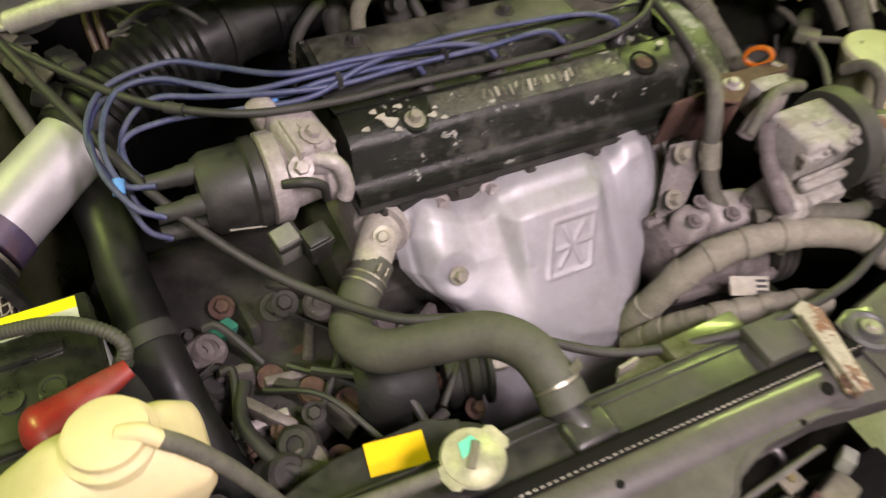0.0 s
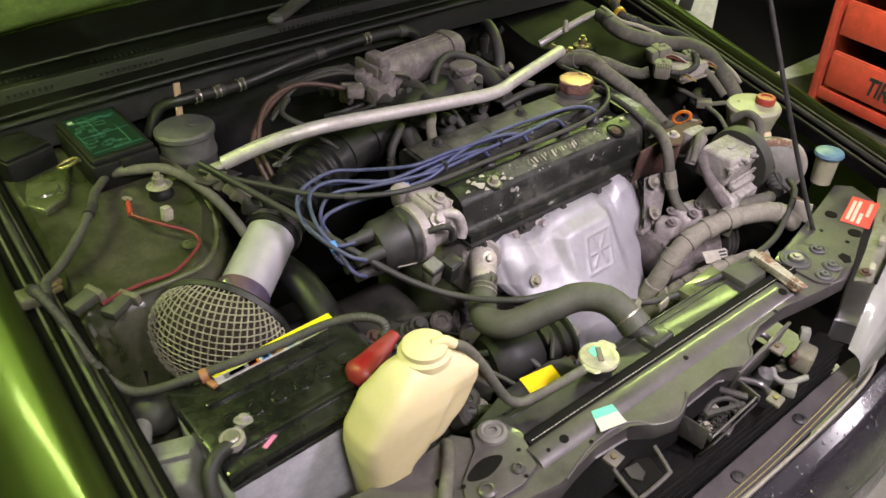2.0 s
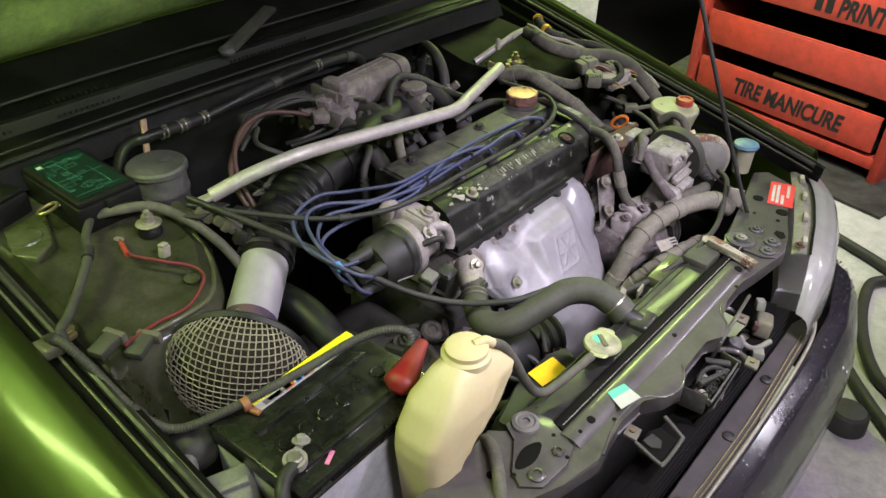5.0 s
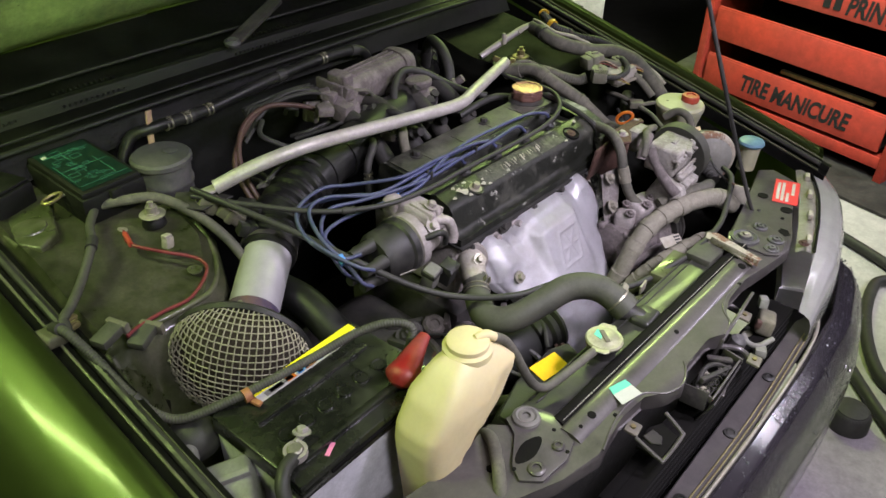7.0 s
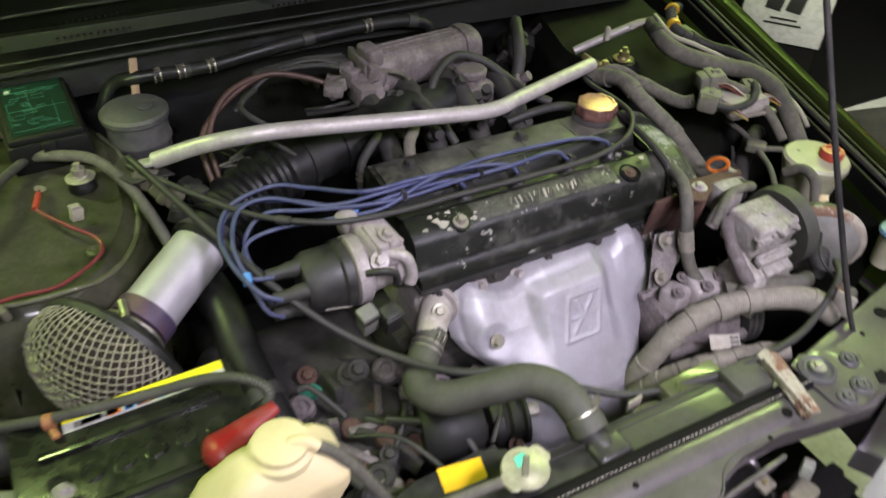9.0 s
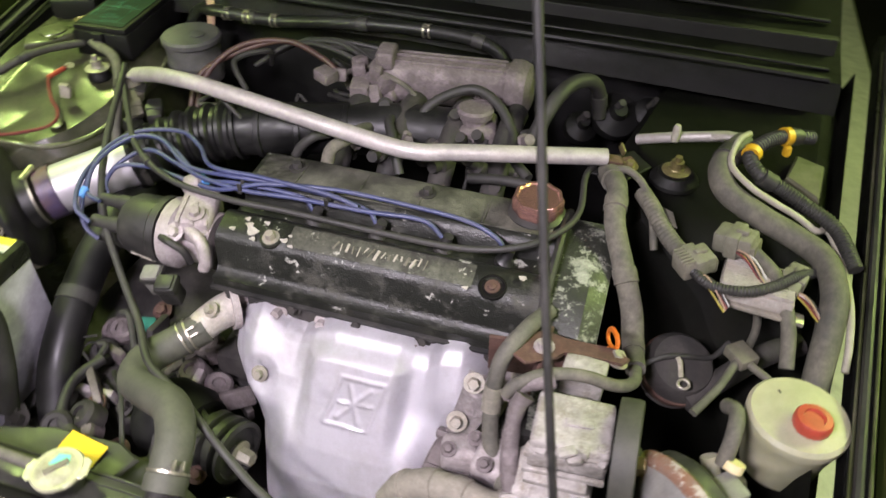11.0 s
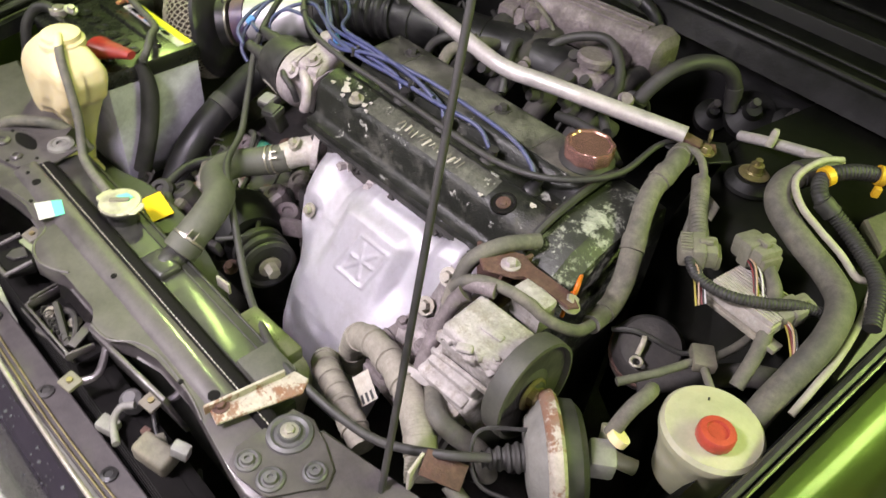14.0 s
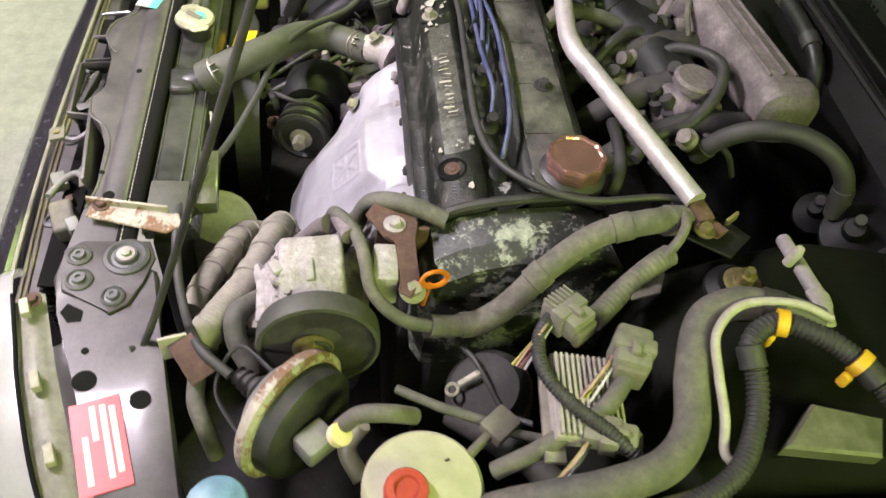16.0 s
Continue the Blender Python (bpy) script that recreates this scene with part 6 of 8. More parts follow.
plug_lead((-0.298, 0.190, 0.788), (-0.325, 0.200, 0.805), (-0.345, 0.255, 0.821), (-0.338, 0.325, 0.828), (-0.295, 0.362, 0.832), (-0.230, 0.325, 0.842), (-0.160, 0.282, 0.836), (-0.100, 0.272, 0.847), (-0.040, 0.276, 0.846), (0.005, 0.276, 0.842), (0.020, 0.272, 0.828))
plug_lead((-0.298, 0.220, 0.805), (-0.328, 0.232, 0.808), (-0.335, 0.275, 0.831), (-0.310, 0.330, 0.846), (-0.262, 0.338, 0.848), (-0.190, 0.296, 0.841), (-0.110, 0.278, 0.853), (-0.030, 0.286, 0.851), (0.050, 0.284, 0.848), (0.100, 0.278, 0.842), (0.115, 0.272, 0.828))
plug_lead((-0.298, 0.243, 0.783), (-0.318, 0.262, 0.805), (-0.312, 0.300, 0.821), (-0.275, 0.322, 0.836), (-0.220, 0.305, 0.836), (-0.150, 0.272, 0.845), (-0.080, 0.264, 0.844), (0.000, 0.268, 0.846), (0.100, 0.268, 0.848), (0.180, 0.274, 0.848), (0.210, 0.272, 0.828))
plug_lead((-0.298, 0.227, 0.750), (-0.322, 0.240, 0.775), (-0.318, 0.285, 0.815), (-0.270, 0.300, 0.821), (-0.200, 0.282, 0.828), (-0.120, 0.262, 0.838), (-0.050, 0.272, 0.856), (0.050, 0.292, 0.855), (0.150, 0.292, 0.854), (0.240, 0.286, 0.852), (0.283, 0.276, 0.842), (0.295, 0.272, 0.828))
plug_lead((-0.298, 0.195, 0.753), (-0.318, 0.198, 0.770), (-0.330, 0.220, 0.800), (-0.348, 0.290, 0.826), (-0.320, 0.350, 0.841), (-0.250, 0.370, 0.846), (-0.200, 0.345, 0.844), (-0.140, 0.285, 0.858), (-0.060, 0.280, 0.860), (0.040, 0.276, 0.858), (0.090, 0.272, 0.850))
for x, y in ((-0.085, 0.276), (0.045, 0.281)):
    lc = thing("lead_comb", (x, y, 0.838), "small black comb holding blue leads", "clip", "lead combs")
    part("bar", box((0.006, 0.036, 0.004), (x, y, 0.842), bevel=0.001), "black", lc)
    for k in range(4):
        part("tooth", box((0.006, 0.003, 0.012), (x, y - 0.015 + 0.010 * k, 0.850), bevel=0.001), "black", lc)
for p, d in (((-0.158, 0.284, 0.832), (1, -0.5, 0)), ((-0.332, 0.228, 0.808), (0.2, 1, 0.5))):
    solo("lead_tag", lathe([(0.0062, -0.008), (0.0062, 0.008)], p, d, 12), "bluetag", "bright blue number tag on a lead", "tag", "lead tags")

hose("pressure_hose", [(0.405, 0.460, 0.850), (0.420, 0.410, 0.862), (0.426, 0.355, 0.846), (0.448, 0.304, 0.818), (0.470, 0.264, 0.782), (0.479, 0.234, 0.760), (0.483, 0.210, 0.759)], 0.0145, "dustyrubber", "thick dusty olive hose beside the timing cover", sides=16, wraps=(0.25, 0.55), wrap="dustyrubber")
hose("hose_ferrule", [(0.479, 0.232, 0.759), (0.484, 0.205, 0.760), (0.488, 0.175, 0.767)], 0.0125, "dustyrubber", "crimped dusty hose ferrule", "ferrule", sides=14)
hose("pressure_pipe", [(0.488, 0.178, 0.766), (0.489, 0.150, 0.776), (0.480, 0.126, 0.790), (0.462, 0.110, 0.803), (0.434, 0.105, 0.812), (0.406, 0.099, 0.814), (0.380, 0.086, 0.815), (0.360, 0.074, 0.806), (0.350, 0.070, 0.79)], 0.0075, "dustyrubber", "bent dusty steel pipe to the pump", "pipe", sides=12)
hose("stub_hose", [(0.402, 0.472, 0.844), (0.412, 0.436, 0.856)], 0.0175, "dustyrubber", "rounded rubber hose end", "hose", sides=14)
hose("breather_hose", [(0.372, 0.200, 0.808), (0.352, 0.152, 0.814), (0.334, 0.116, 0.796), (0.330, 0.098, 0.752), (0.334, 0.078, 0.705), (0.348, 0.050, 0.676), (0.368, 0.036, 0.668)], 0.0105, "dustyrubber", "dusty hose bending down beside the shield", sides=14, wraps=(0.52, 0.56), wrap="wraphose")
ring = thing("dipstick", (0.454, 0.179, 0.78), "orange plastic dipstick ring", "dipstick")
bm = bmesh.new()
pts = [V(0.454, 0.179, 0.806) + V(0.0065 * math.cos(a), -0.0150 * math.cos(a), 0.013 * math.sin(a) + 0.006 * math.cos(a)) for a in [2 * math.pi * k / 24 for k in range(25)]]
part("ring", sweep(pts, 0.0034, 8, raw=True, flat=0.7), "orange", ring)
part("stem", sweep([(0.452, 0.175, 0.794), (0.448, 0.172, 0.75)], 0.003, 8), "orange", ring)

# thick air-conditioning hoses beside the shield
hose("refrigerant_hose", [(0.214, 0.026, 0.54), (0.222, 0.016, 0.585), (0.236, 0.008, 0.630), (0.264, 0.002, 0.668), (0.308, -0.006, 0.690), (0.377, -0.027, 0.704), (0.441, -0.062, 0.708), (0.478, -0.092, 0.685)], 0.0185, "wraphose", "thick pale taped refrigerant hose", sides=18, wraps=(0.10, 0.16, 0.36, 0.50, 0.62, 0.70, 0.9), wrap="wraphose", ribs=0.0005, pitch=0.0038, wobble=0.05)
hose("refrigerant_hose", [(0.200, 0.000, 0.540), (0.214, -0.026, 0.592), (0.243, -0.048, 0.626), (0.290, -0.066, 0.642), (0.340, -0.084, 0.652), (0.385, -0.098, 0.650)], 0.0165, "wraphose", "thick pale taped refrigerant hose", sides=16, wraps=(0.1, 0.2, 0.3, 0.40, 0.5, 0.6, 0.7, 0.85), wrap="wraphose", wobble=0.05)
for t in ((0.228, -0.038, 0.611), (0.262, -0.056, 0.634), (0.314, -0.075, 0.648)):
    solo("tape_band", lathe([(0.0175, -0.007), (0.0180, 0), (0.0175, 0.007)], t, (0.8, -0.4, 0.35), 16), "wraphose", "wrapped tape band on a hose", "tape band", "tape bands")
hose("return_hose", [(0.362, 0.022, 0.690), (0.378, 0.014, 0.694), (0.397, 0.000, 0.702), (0.420, -0.020, 0.715), (0.442, -0.036, 0.722), (0.470, -0.034, 0.715), (0.498, -0.016, 0.690), (0.51, -0.01, 0.65)], 0.0125, "dustyrubber", "dusty return hose with clip", sides=14)
box_lab = thing("hose_label", (0.30, -0.02, 0.64), "white paper tag with black bars wrapped on hose", "tag")
HT = Matrix.Translation((0.318, -0.040, 0.648)) @ Matrix.Rotation(radians(-24), 4, "Z") @ Matrix.Rotation(radians(30), 4, "X")
part("paper", prism([(-0.024, -0.012), (0.024, -0.012), (0.024, 0.012), (-0.024, 0.012)], 0, 0.0012, 0, m=HT), "whitedirty", box_lab, smooth=False)
for k in range(3):
    part("bar", prism([(0.008, -0.009 + 0.0068 * k), (0.022, -0.009 + 0.0068 * k), (0.022, -0.0055 + 0.0068 * k), (0.008, -0.0055 + 0.0068 * k)], 0.0014, 0.002, 0, m=HT), "textblack", box_lab, smooth=False)

# battery loom with its orange clip
hose("battery_loom", [(-0.376, 0.036, 0.762), (-0.362, 0.046, 0.792), (-0.385, 0.068, 0.803), (-0.425, 0.095, 0.793), (-0.487, 0.114, 0.778), (-0.560, 0.122, 0.778), (-0.610, 0.135, 0.772), (-0.665, 0.165, 0.757), (-0.690, 0.190, 0.765), (-0.707, 0.225, 0.795), (-0.715, 0.28, 0.825), (-0.728, 0.32, 0.855), (-0.735, 0.36, 0.84)], 0.0068, "hose", "grey corrugated loom sweeping over the battery", "loom", wraps=(0.03, 0.72, 0.95), ribs=0.0007, pitch=0.0040, sides=12)
hose("battery_cable", [(-0.374, 0.036, 0.770), (-0.372, 0.041, 0.715), (-0.372, 0.026, 0.638), (-0.370, -0.003, 0.563)], lambda t: 0.010 + 0.006 * min(1.0, t * 2.5), "rubber", "black taped cable hanging down the battery side", "cable", sides=14)
oc = thing("loom_clip", (-0.595, 0.114, 0.77), "dull orange loom clip", "clip")
part("band", lathe([(0.0075, -0.005), (0.0098, -0.005), (0.0098, 0.005), (0.0075, 0.005)], (-0.595, 0.126, 0.774), (0.9, -0.15, 0.1), 16), "orangedull", oc)
part("tongue", box((0.009, 0.017, 0.006), (-0.592, 0.111, 0.769), (0, 0, 15), bevel=0.002), "orangedull", oc)
hose("overflow_hose", [(-0.350, -0.090, 0.850), (-0.332, -0.098, 0.836), (-0.310, -0.104, 0.798), (-0.292, -0.110, 0.757), (-0.276, -0.120, 0.726), (-0.258, -0.128, 0.715), (-0.232, -0.133, 0.716), (-0.200, -0.137, 0.719), (-0.150, -0.140, 0.720)], 0.0070, "dustyrubber", "thin grey overflow hose from bottle to cap", sides=12)
hose("bottle_strap_hose", [(-0.362, -0.085, 0.650), (-0.372, -0.105, 0.690), (-0.385, -0.128, 0.708), (-0.405, -0.152, 0.711), (-0.432, -0.180, 0.704), (-0.458, -0.205, 0.665)], 0.009, "dustyrubber", "dusty grey hose beside the bottle", sides=12)
hose("breather_duct", [(-0.372, 0.395, 0.700), (-0.362, 0.320, 0.700), (-0.358, 0.282, 0.692), (-0.358, 0.235, 0.676), (-0.352, 0.180, 0.652), (-0.343, 0.120, 0.622), (-0.330, 0.060, 0.575), (-0.30, 0.0, 0.50)], 0.029, "duct", "wide black duct beside the battery", "duct", sides=20, wraps=(0.62,))
# looms on the inner wing
hose("wing_loom", [(-0.560, 0.560, 0.862), (-0.592, 0.510, 0.868), (-0.612, 0.465, 0.868), (-0.650, 0.425, 0.850), (-0.690, 0.385, 0.840), (-0.712, 0.365, 0.838), (-0.720, 0.335, 0.825)], 0.0068, "hose", "dusty grey taped loom on the wing", "loom", wraps=(0.35, 0.9), sides=12)
hose("wing_loom", [(-0.560, 0.57, 0.862), (-0.52, 0.545, 0.868), (-0.47, 0.52, 0.862), (-0.435, 0.47, 0.835), (-0.415, 0.42, 0.80), (-0.40, 0.385, 0.75)], 0.0085, "dustyrubber", "dusty loom running down off the tower", "loom", sides=12)
hose("red_wire", [(-0.551, 0.492, 0.848), (-0.560, 0.455, 0.845), (-0.528, 0.413, 0.834), (-0.503, 0.393, 0.824), (-0.492, 0.372, 0.818), (-0.502, 0.347, 0.815), (-0.552, 0.312, 0.814), (-0.601, 0.310, 0.816), (-0.645, 0.300, 0.820), (-0.662, 0.294, 0.820)], 0.0027, "redwire", "thin red wire with crimped end", "wire", sides=8)
lug = thing("wire_lug", (-0.572, 0.475, 0.84), "red crimped ring terminal on the wing", "terminal")
part("sleeve", sweep([(-0.553, 0.484, 0.848), (-0.561, 0.452, 0.845)], 0.0042, 10), "redcap", lug)
part("eye", lathe([(0.004, 0), (0.008, 0), (0.008, 0.0015), (0.004, 0.0015), (0.004, 0)], (-0.550, 0.496, 0.848), (0.3, 0, 1), 18), "zinc", lug)
pc = thing("fuse_holder", (-0.505, 0.43, 0.82), "small white inline fuse holder", "fuse holder")
part("body", box((0.017, 0.013, 0.020), (-0.512, 0.432, 0.836), (0, 12, 20), bevel=0.003), "whitedirty", pc)
part("cap", box((0.015, 0.011, 0.005), (-0.512, 0.432, 0.848), (0, 12, 20), bevel=0.002), "whitedirty", pc)
for x, y, z, mt in ((-0.503, 0.381, 0.806, "inner"),):
    solo("grommet", lathe([(0.012, 0), (0.011, 0.002), (0.006, 0.003), (0.005, 0.001), (0, 0.001)], (x, y, z - 0.003), (0, -0.1, 1), 20), mt, "round olive grommet pressed into the wing", "grommet")
wp = thing("inspection_cover", (-0.64, 0.60, 0.84), "low olive pressed cover with a round emboss on the wing", "panel")
part("sheet", prism([(-0.690, 0.655), (-0.650, 0.715), (-0.585, 0.668), (-0.628, 0.545), (-0.665, 0.520), (-0.690, 0.560)], 0.840, 0.8600, 0.006, segs=3), "inner", wp)
part("emboss", lathe([(0.026, 0), (0.024, 0.003), (0.018, 0.0045), (0, 0.0045)], (-0.652, 0.585, 0.8598), (0, 0, 1), 28), "inner", wp)
part("screw", bolt((-0.632, 0.560, 0.8600), r=0.0045, h=0.003), "inner", wp)
yt = thing("yellow_ring", (-0.60, 0.60, 0.86), "bent yellow-plated ring tab", "tab")
part("loop", sweep([V(-0.600, 0.610, 0.880) + V(0.016 * math.cos(t), 0.009 * math.sin(t), 0.003 * math.cos(t)) for t in [2 * math.pi * k / 18 for k in range(19)]], 0.0028, 8, raw=True), "brass", yt)
part("stem", sweep([(-0.586, 0.612, 0.880), (-0.565, 0.60, 0.878), (-0.545, 0.585, 0.870)], 0.003, 8), "zinc", yt)
hg = thing("wing_bracket", (-0.742, 0.335, 0.82), "olive folded bracket on the fender edge", "bracket")
part("fold", box((0.032, 0.036, 0.018), (-0.740, 0.338, 0.842), (0, 14, 12), bevel=0.006, segs=3), "inner", hg)
for k in range(2):
    yc = thing("yellow_plug", (-0.703, 0.37 - 0.012 * k, 0.80), "small pale yellow wiring plug", "plug", "yellow plugs")
    part("shell", box((0.026, 0.009, 0.010), (-0.703 - 0.004 * k, 0.372 - 0.016 * k, 0.828), (0, 10, 25), bevel=0.003), "brass", yc)
    part("latch", box((0.010, 0.004, 0.004), (-0.700 - 0.004 * k, 0.372 - 0.016 * k, 0.835), (0, 10, 25), bevel=0.001), "brass", yc)
for x, y, z, a in ((-0.683, 0.305, 0.828, 20), (-0.645, 0.288, 0.812, 30)):
    gcn = thing("wiring_plug", (x, y, z - 0.02), "dusty olive wiring plug on the wing", "plug", "olive plugs")
    part("shell", box((0.040, 0.026, 0.014), (x, y, z), (0, -6, a), bevel=0.003), "hose", gcn)
    part("lip", box((0.010, 0.034, 0.018), (x + 0.02, y + 0.008, z), (0, -6, a), bevel=0.002), "connector", gcn)
hose("tan_pipe", [(-0.716, 0.305, 0.800), (-0.714, 0.280, 0.792), (-0.706, 0.258, 0.776)], 0.015, "skin", "tan elbow hose below the wing loom", sides=14)
gb = thing("wing_box", (-0.69, 0.085, 0.68), "grey plastic box beside the battery", "box")
part("body", box((0.105, 0.075, 0.06), (-0.690, 0.070, 0.695), (6, -14, -32), bevel=0.008, segs=3), "greyplastic", gb)
part("rib", box((0.090, 0.010, 0.010), (-0.690, 0.070, 0.730), (6, -14, -32), bevel=0.002), "greyplastic", gb)
part("nozzle", sweep([(-0.695, 0.12, 0.715), (-0.675, 0.150, 0.725), (-0.64, 0.16, 0.72)], 0.012, 12), "greyplastic", gb)
solo("filler_ball", lathe([(0.0, -0.03), (0.02, -0.026), (0.034, -0.01), (0.036, 0.006), (0.028, 0.022), (0.012, 0.03), (0, 0.031)], (-0.662, 0.165, 0.715), (0, 0, 1), 24), "black", "rounded black plastic cap behind the battery", "cap")

# fuse box with printed lid
fb = thing("fuse_box", (-0.53, 0.64, 0.84), "black fuse box with green circuit chart on its lid", "fuse box")
FB = Matrix.Translation((-0.527, 0.645, 0.878)) @ Matrix.Rotation(radians(3), 4, "Z") @ Matrix.Rotation(radians(2), 4, "X")


def on_fb(bm):
    bm.transform(FB)
    return bm


part("base", on_fb(box((0.112, 0.180, 0.05), (0, 0, -0.012), bevel=0.006)), "cowl", fb)
part("lid", on_fb(box((0.104, 0.172, 0.012), (0, 0, 0.016), bevel=0.004)), "cowl", fb)
rng = random.Random(5)
ch = part("chart", on_fb(prism([(-0.044, -0.078), (0.044, -0.078), (0.044, 0.078), (-0.044, 0.078)], 0.0228, 0.0234, 0)), "fusegreen", fb, "dark green printed chart", smooth=False)
rng = random.Random(5)
for k in range(3):
    y = -0.066 + k * 0.060
    part("chart_line", on_fb(prism([(-0.040, y), (0.040, y), (0.040, y + 0.0009), (-0.040, y + 0.0009)], 0.0236, 0.0239, 0)), "fuseline", ch, smooth=False)
for k in range(26):
    x, y = rng.uniform(-0.040, 0.022), rng.uniform(-0.070, 0.060)
    w, h = rng.choice((0.008, 0.012, 0.016)), rng.choice((0.004, 0.008, 0.012))
    o = [(x, y), (x + w, y), (x + w, y + h), (x, y + h)]
    for a, b in zip(o, o[1:] + o[:1]):
        part("chart_line", on_fb(box((abs(b[0] - a[0]) + 0.0007, abs(b[1] - a[1]) + 0.0007, 0.0003), ((a[0] + b[0]) / 2, (a[1] + b[1]) / 2, 0.0237), bevel=0)), "fuseline", ch, smooth=False)
for k in range(3):
    x = -0.040 + k * 0.032
    a = rng.uniform(-0.064, -0.01)
    part("chart_line", on_fb(prism([(x, a), (x + 0.0009, a), (x + 0.0009, a + 0.07), (x, a + 0.07)], 0.0236, 0.0239, 0)), "fuseline", ch, smooth=False)
part("white_tag", on_fb(prism([(-0.038, 0.056), (-0.030, 0.056), (-0.030, 0.064), (-0.038, 0.064)], 0.0240, 0.0243, 0)), "white", ch, smooth=False)
part("latch", on_fb(box((0.020, 0.010, 0.03), (0.0, -0.094, 0.0), bevel=0.003)), "cowl", fb)
sbx = thing("relay_box", (-0.665, 0.62, 0.84), "low black relay box beside fuse box", "relay box")
part("body", box((0.085, 0.10, 0.05), (-0.662, 0.690, 0.872), (0, 0, 20), bevel=0.006), "cowl", sbx)
part("lid", box((0.078, 0.090, 0.006), (-0.662, 0.690, 0.899), (0, 0, 20), bevel=0.002), "cowl", sbx)

# grey vapour canister with a stick in it
cn = thing("vapour_canister", (-0.39, 0.655, 0.78), "round grey canister with ribbed body", "canister")
part("body", lathe([(0.046, 0), (0.048, 0.004), (0.048, 0.030), (0.051, 0.034), (0.051, 0.040), (0.049, 0.044), (0.049, 0.072), (0.054, 0.076), (0.054, 0.084), (0.050, 0.088), (0, 0.090)], (-0.392, 0.640, 0.782), (0, 0, 1), 40), "canister", cn)
part("top_dimple", lathe([(0.013, 0), (0.013, 0.002), (0.010, 0.003), (0, 0.003)], (-0.375, 0.635, 0.872), (0, 0, 1), 20), "canister", cn)
stk = thing("wooden_stick", (-0.378, 0.69, 0.85), "beige flat stick standing beside canister", "stick")
part("blade", box((0.014, 0.005, 0.075), (-0.376, 0.692, 0.893), (0, 8, 20), bevel=0.002), "skin", stk)

# loose link lying on the cowl
wl = thing("wiper_link", (-0.10, 0.79, 0.95), "dark pitted steel link on the cowl", "link")
part("bar", box((0.215, 0.030, 0.010), (-0.012, 0.846, 0.976), (6, -6, 28), bevel=0.003), "deep", wl)
part("pivot", lathe([(0.016, 0), (0.017, 0.006), (0.010, 0.012), (0, 0.012)], (-0.112, 0.795, 0.960), (0, -0.2, 1), 20), "canister", wl)
# plug cluster at the strut tower
for x, y, z, a, b2, mt2 in ((-0.405, 0.468, 0.842, 60, 30, "connector"), (-0.388, 0.440, 0.828, 50, 40, "connector"), (-0.372, 0.415, 0.800, 70, 25, "black"), (-0.350, 0.445, 0.82, 30, 10, "black")):
    tcn = thing("tower_plug", (x, y, z - 0.03), "dusty dark wiring plug by the tower", "plug", "tower plugs")
    part("shell", box((0.046, 0.024, 0.024), (x, y, z), (0, b2, a - 90), bevel=0.004), mt2, tcn)
    part("collar", box((0.014, 0.028, 0.028), (x, y, z), (0, b2, a - 90), bevel=0.003), mt2, tcn)
    part("wire", sweep([(x, y, z), (x + 0.01, y - 0.03, z - 0.02), (x + 0.035, y - 0.05, z - 0.06)], 0.004, 8), "rubber", tcn)

# hoses along the firewall
hose("firewall_hose", [(-0.44, 0.70, 0.84), (-0.41, 0.705, 0.885), (-0.363, 0.690, 0.897), (-0.25, 0.700, 0.890), (-0.13, 0.697, 0.905), (-0.02, 0.700, 0.912), (0.06, 0.704, 0.912), (0.13, 0.704, 0.908), (0.17, 0.706, 0.892), (0.19, 0.71, 0.86)], 0.0110, "duct", "black heater hose along the firewall", sides=14, wraps=(0.3, 0.5, 0.8))
for p in ((-0.340, 0.692, 0.894), (-0.300, 0.695, 0.892), (-0.248, 0.700, 0.890), (0.045, 0.703, 0.912)):
    clamp(p, (1, 0.05, 0.05), 0.0112, ears=(0.1, -0.5, 0.8))
hose("servo_hose", [(0.270, 0.530, 0.82), (0.285, 0.548, 0.866), (0.300, 0.580, 0.893), (0.318, 0.620, 0.900), (0.340, 0.655, 0.890), (0.354, 0.680, 0.860), (0.36, 0.69, 0.81)], 0.0120, "rubber", "thick black vacuum hose arching to the firewall", sides=16, wraps=(0.06, 0.9))
rng = random.Random(21)
for k in range(7):
    y0 = 0.60 + 0.012 * k
    hose("vacuum_line", [(-0.24 + 0.01 * k, y0, 0.85 + 0.004 * k), (-0.17, y0 + 0.015, 0.895 - 0.004 * k), (-0.09, y0 + 0.02 * math.sin(k), 0.905 - 0.003 * k), (-0.02, y0, 0.88)], 0.0042, "rubber", "thin black vacuum line by the plenum", "vacuum line", "vacuum lines", sides=8)
for k in range(2):
    hose("brown_hose", [(-0.30 - 0.012 * k, 0.47, 0.78), (-0.300 - 0.012 * k, 0.53, 0.85), (-0.255, 0.58, 0.892 - 0.01 * k), (-0.18, 0.61, 0.90), (-0.11, 0.60, 0.885), (-0.06, 0.585, 0.86)], 0.0050, "brownhose", "brownish thin hose curving to the plenum", "vacuum line", "vacuum lines", sides=10)
hose("coolant_hose", [(0.02, 0.52, 0.82), (0.015, 0.465, 0.845), (0.01, 0.43, 0.85), (-0.01, 0.405, 0.84), (-0.015, 0.39, 0.81)], 0.010, "dustyrubber", "short dusty elbow hose behind cover", sides=12)
clamp((0.005, 0.44, 0.85), (0.2, 1, 0.2), 0.010, ears=(0.3, 0, 1))
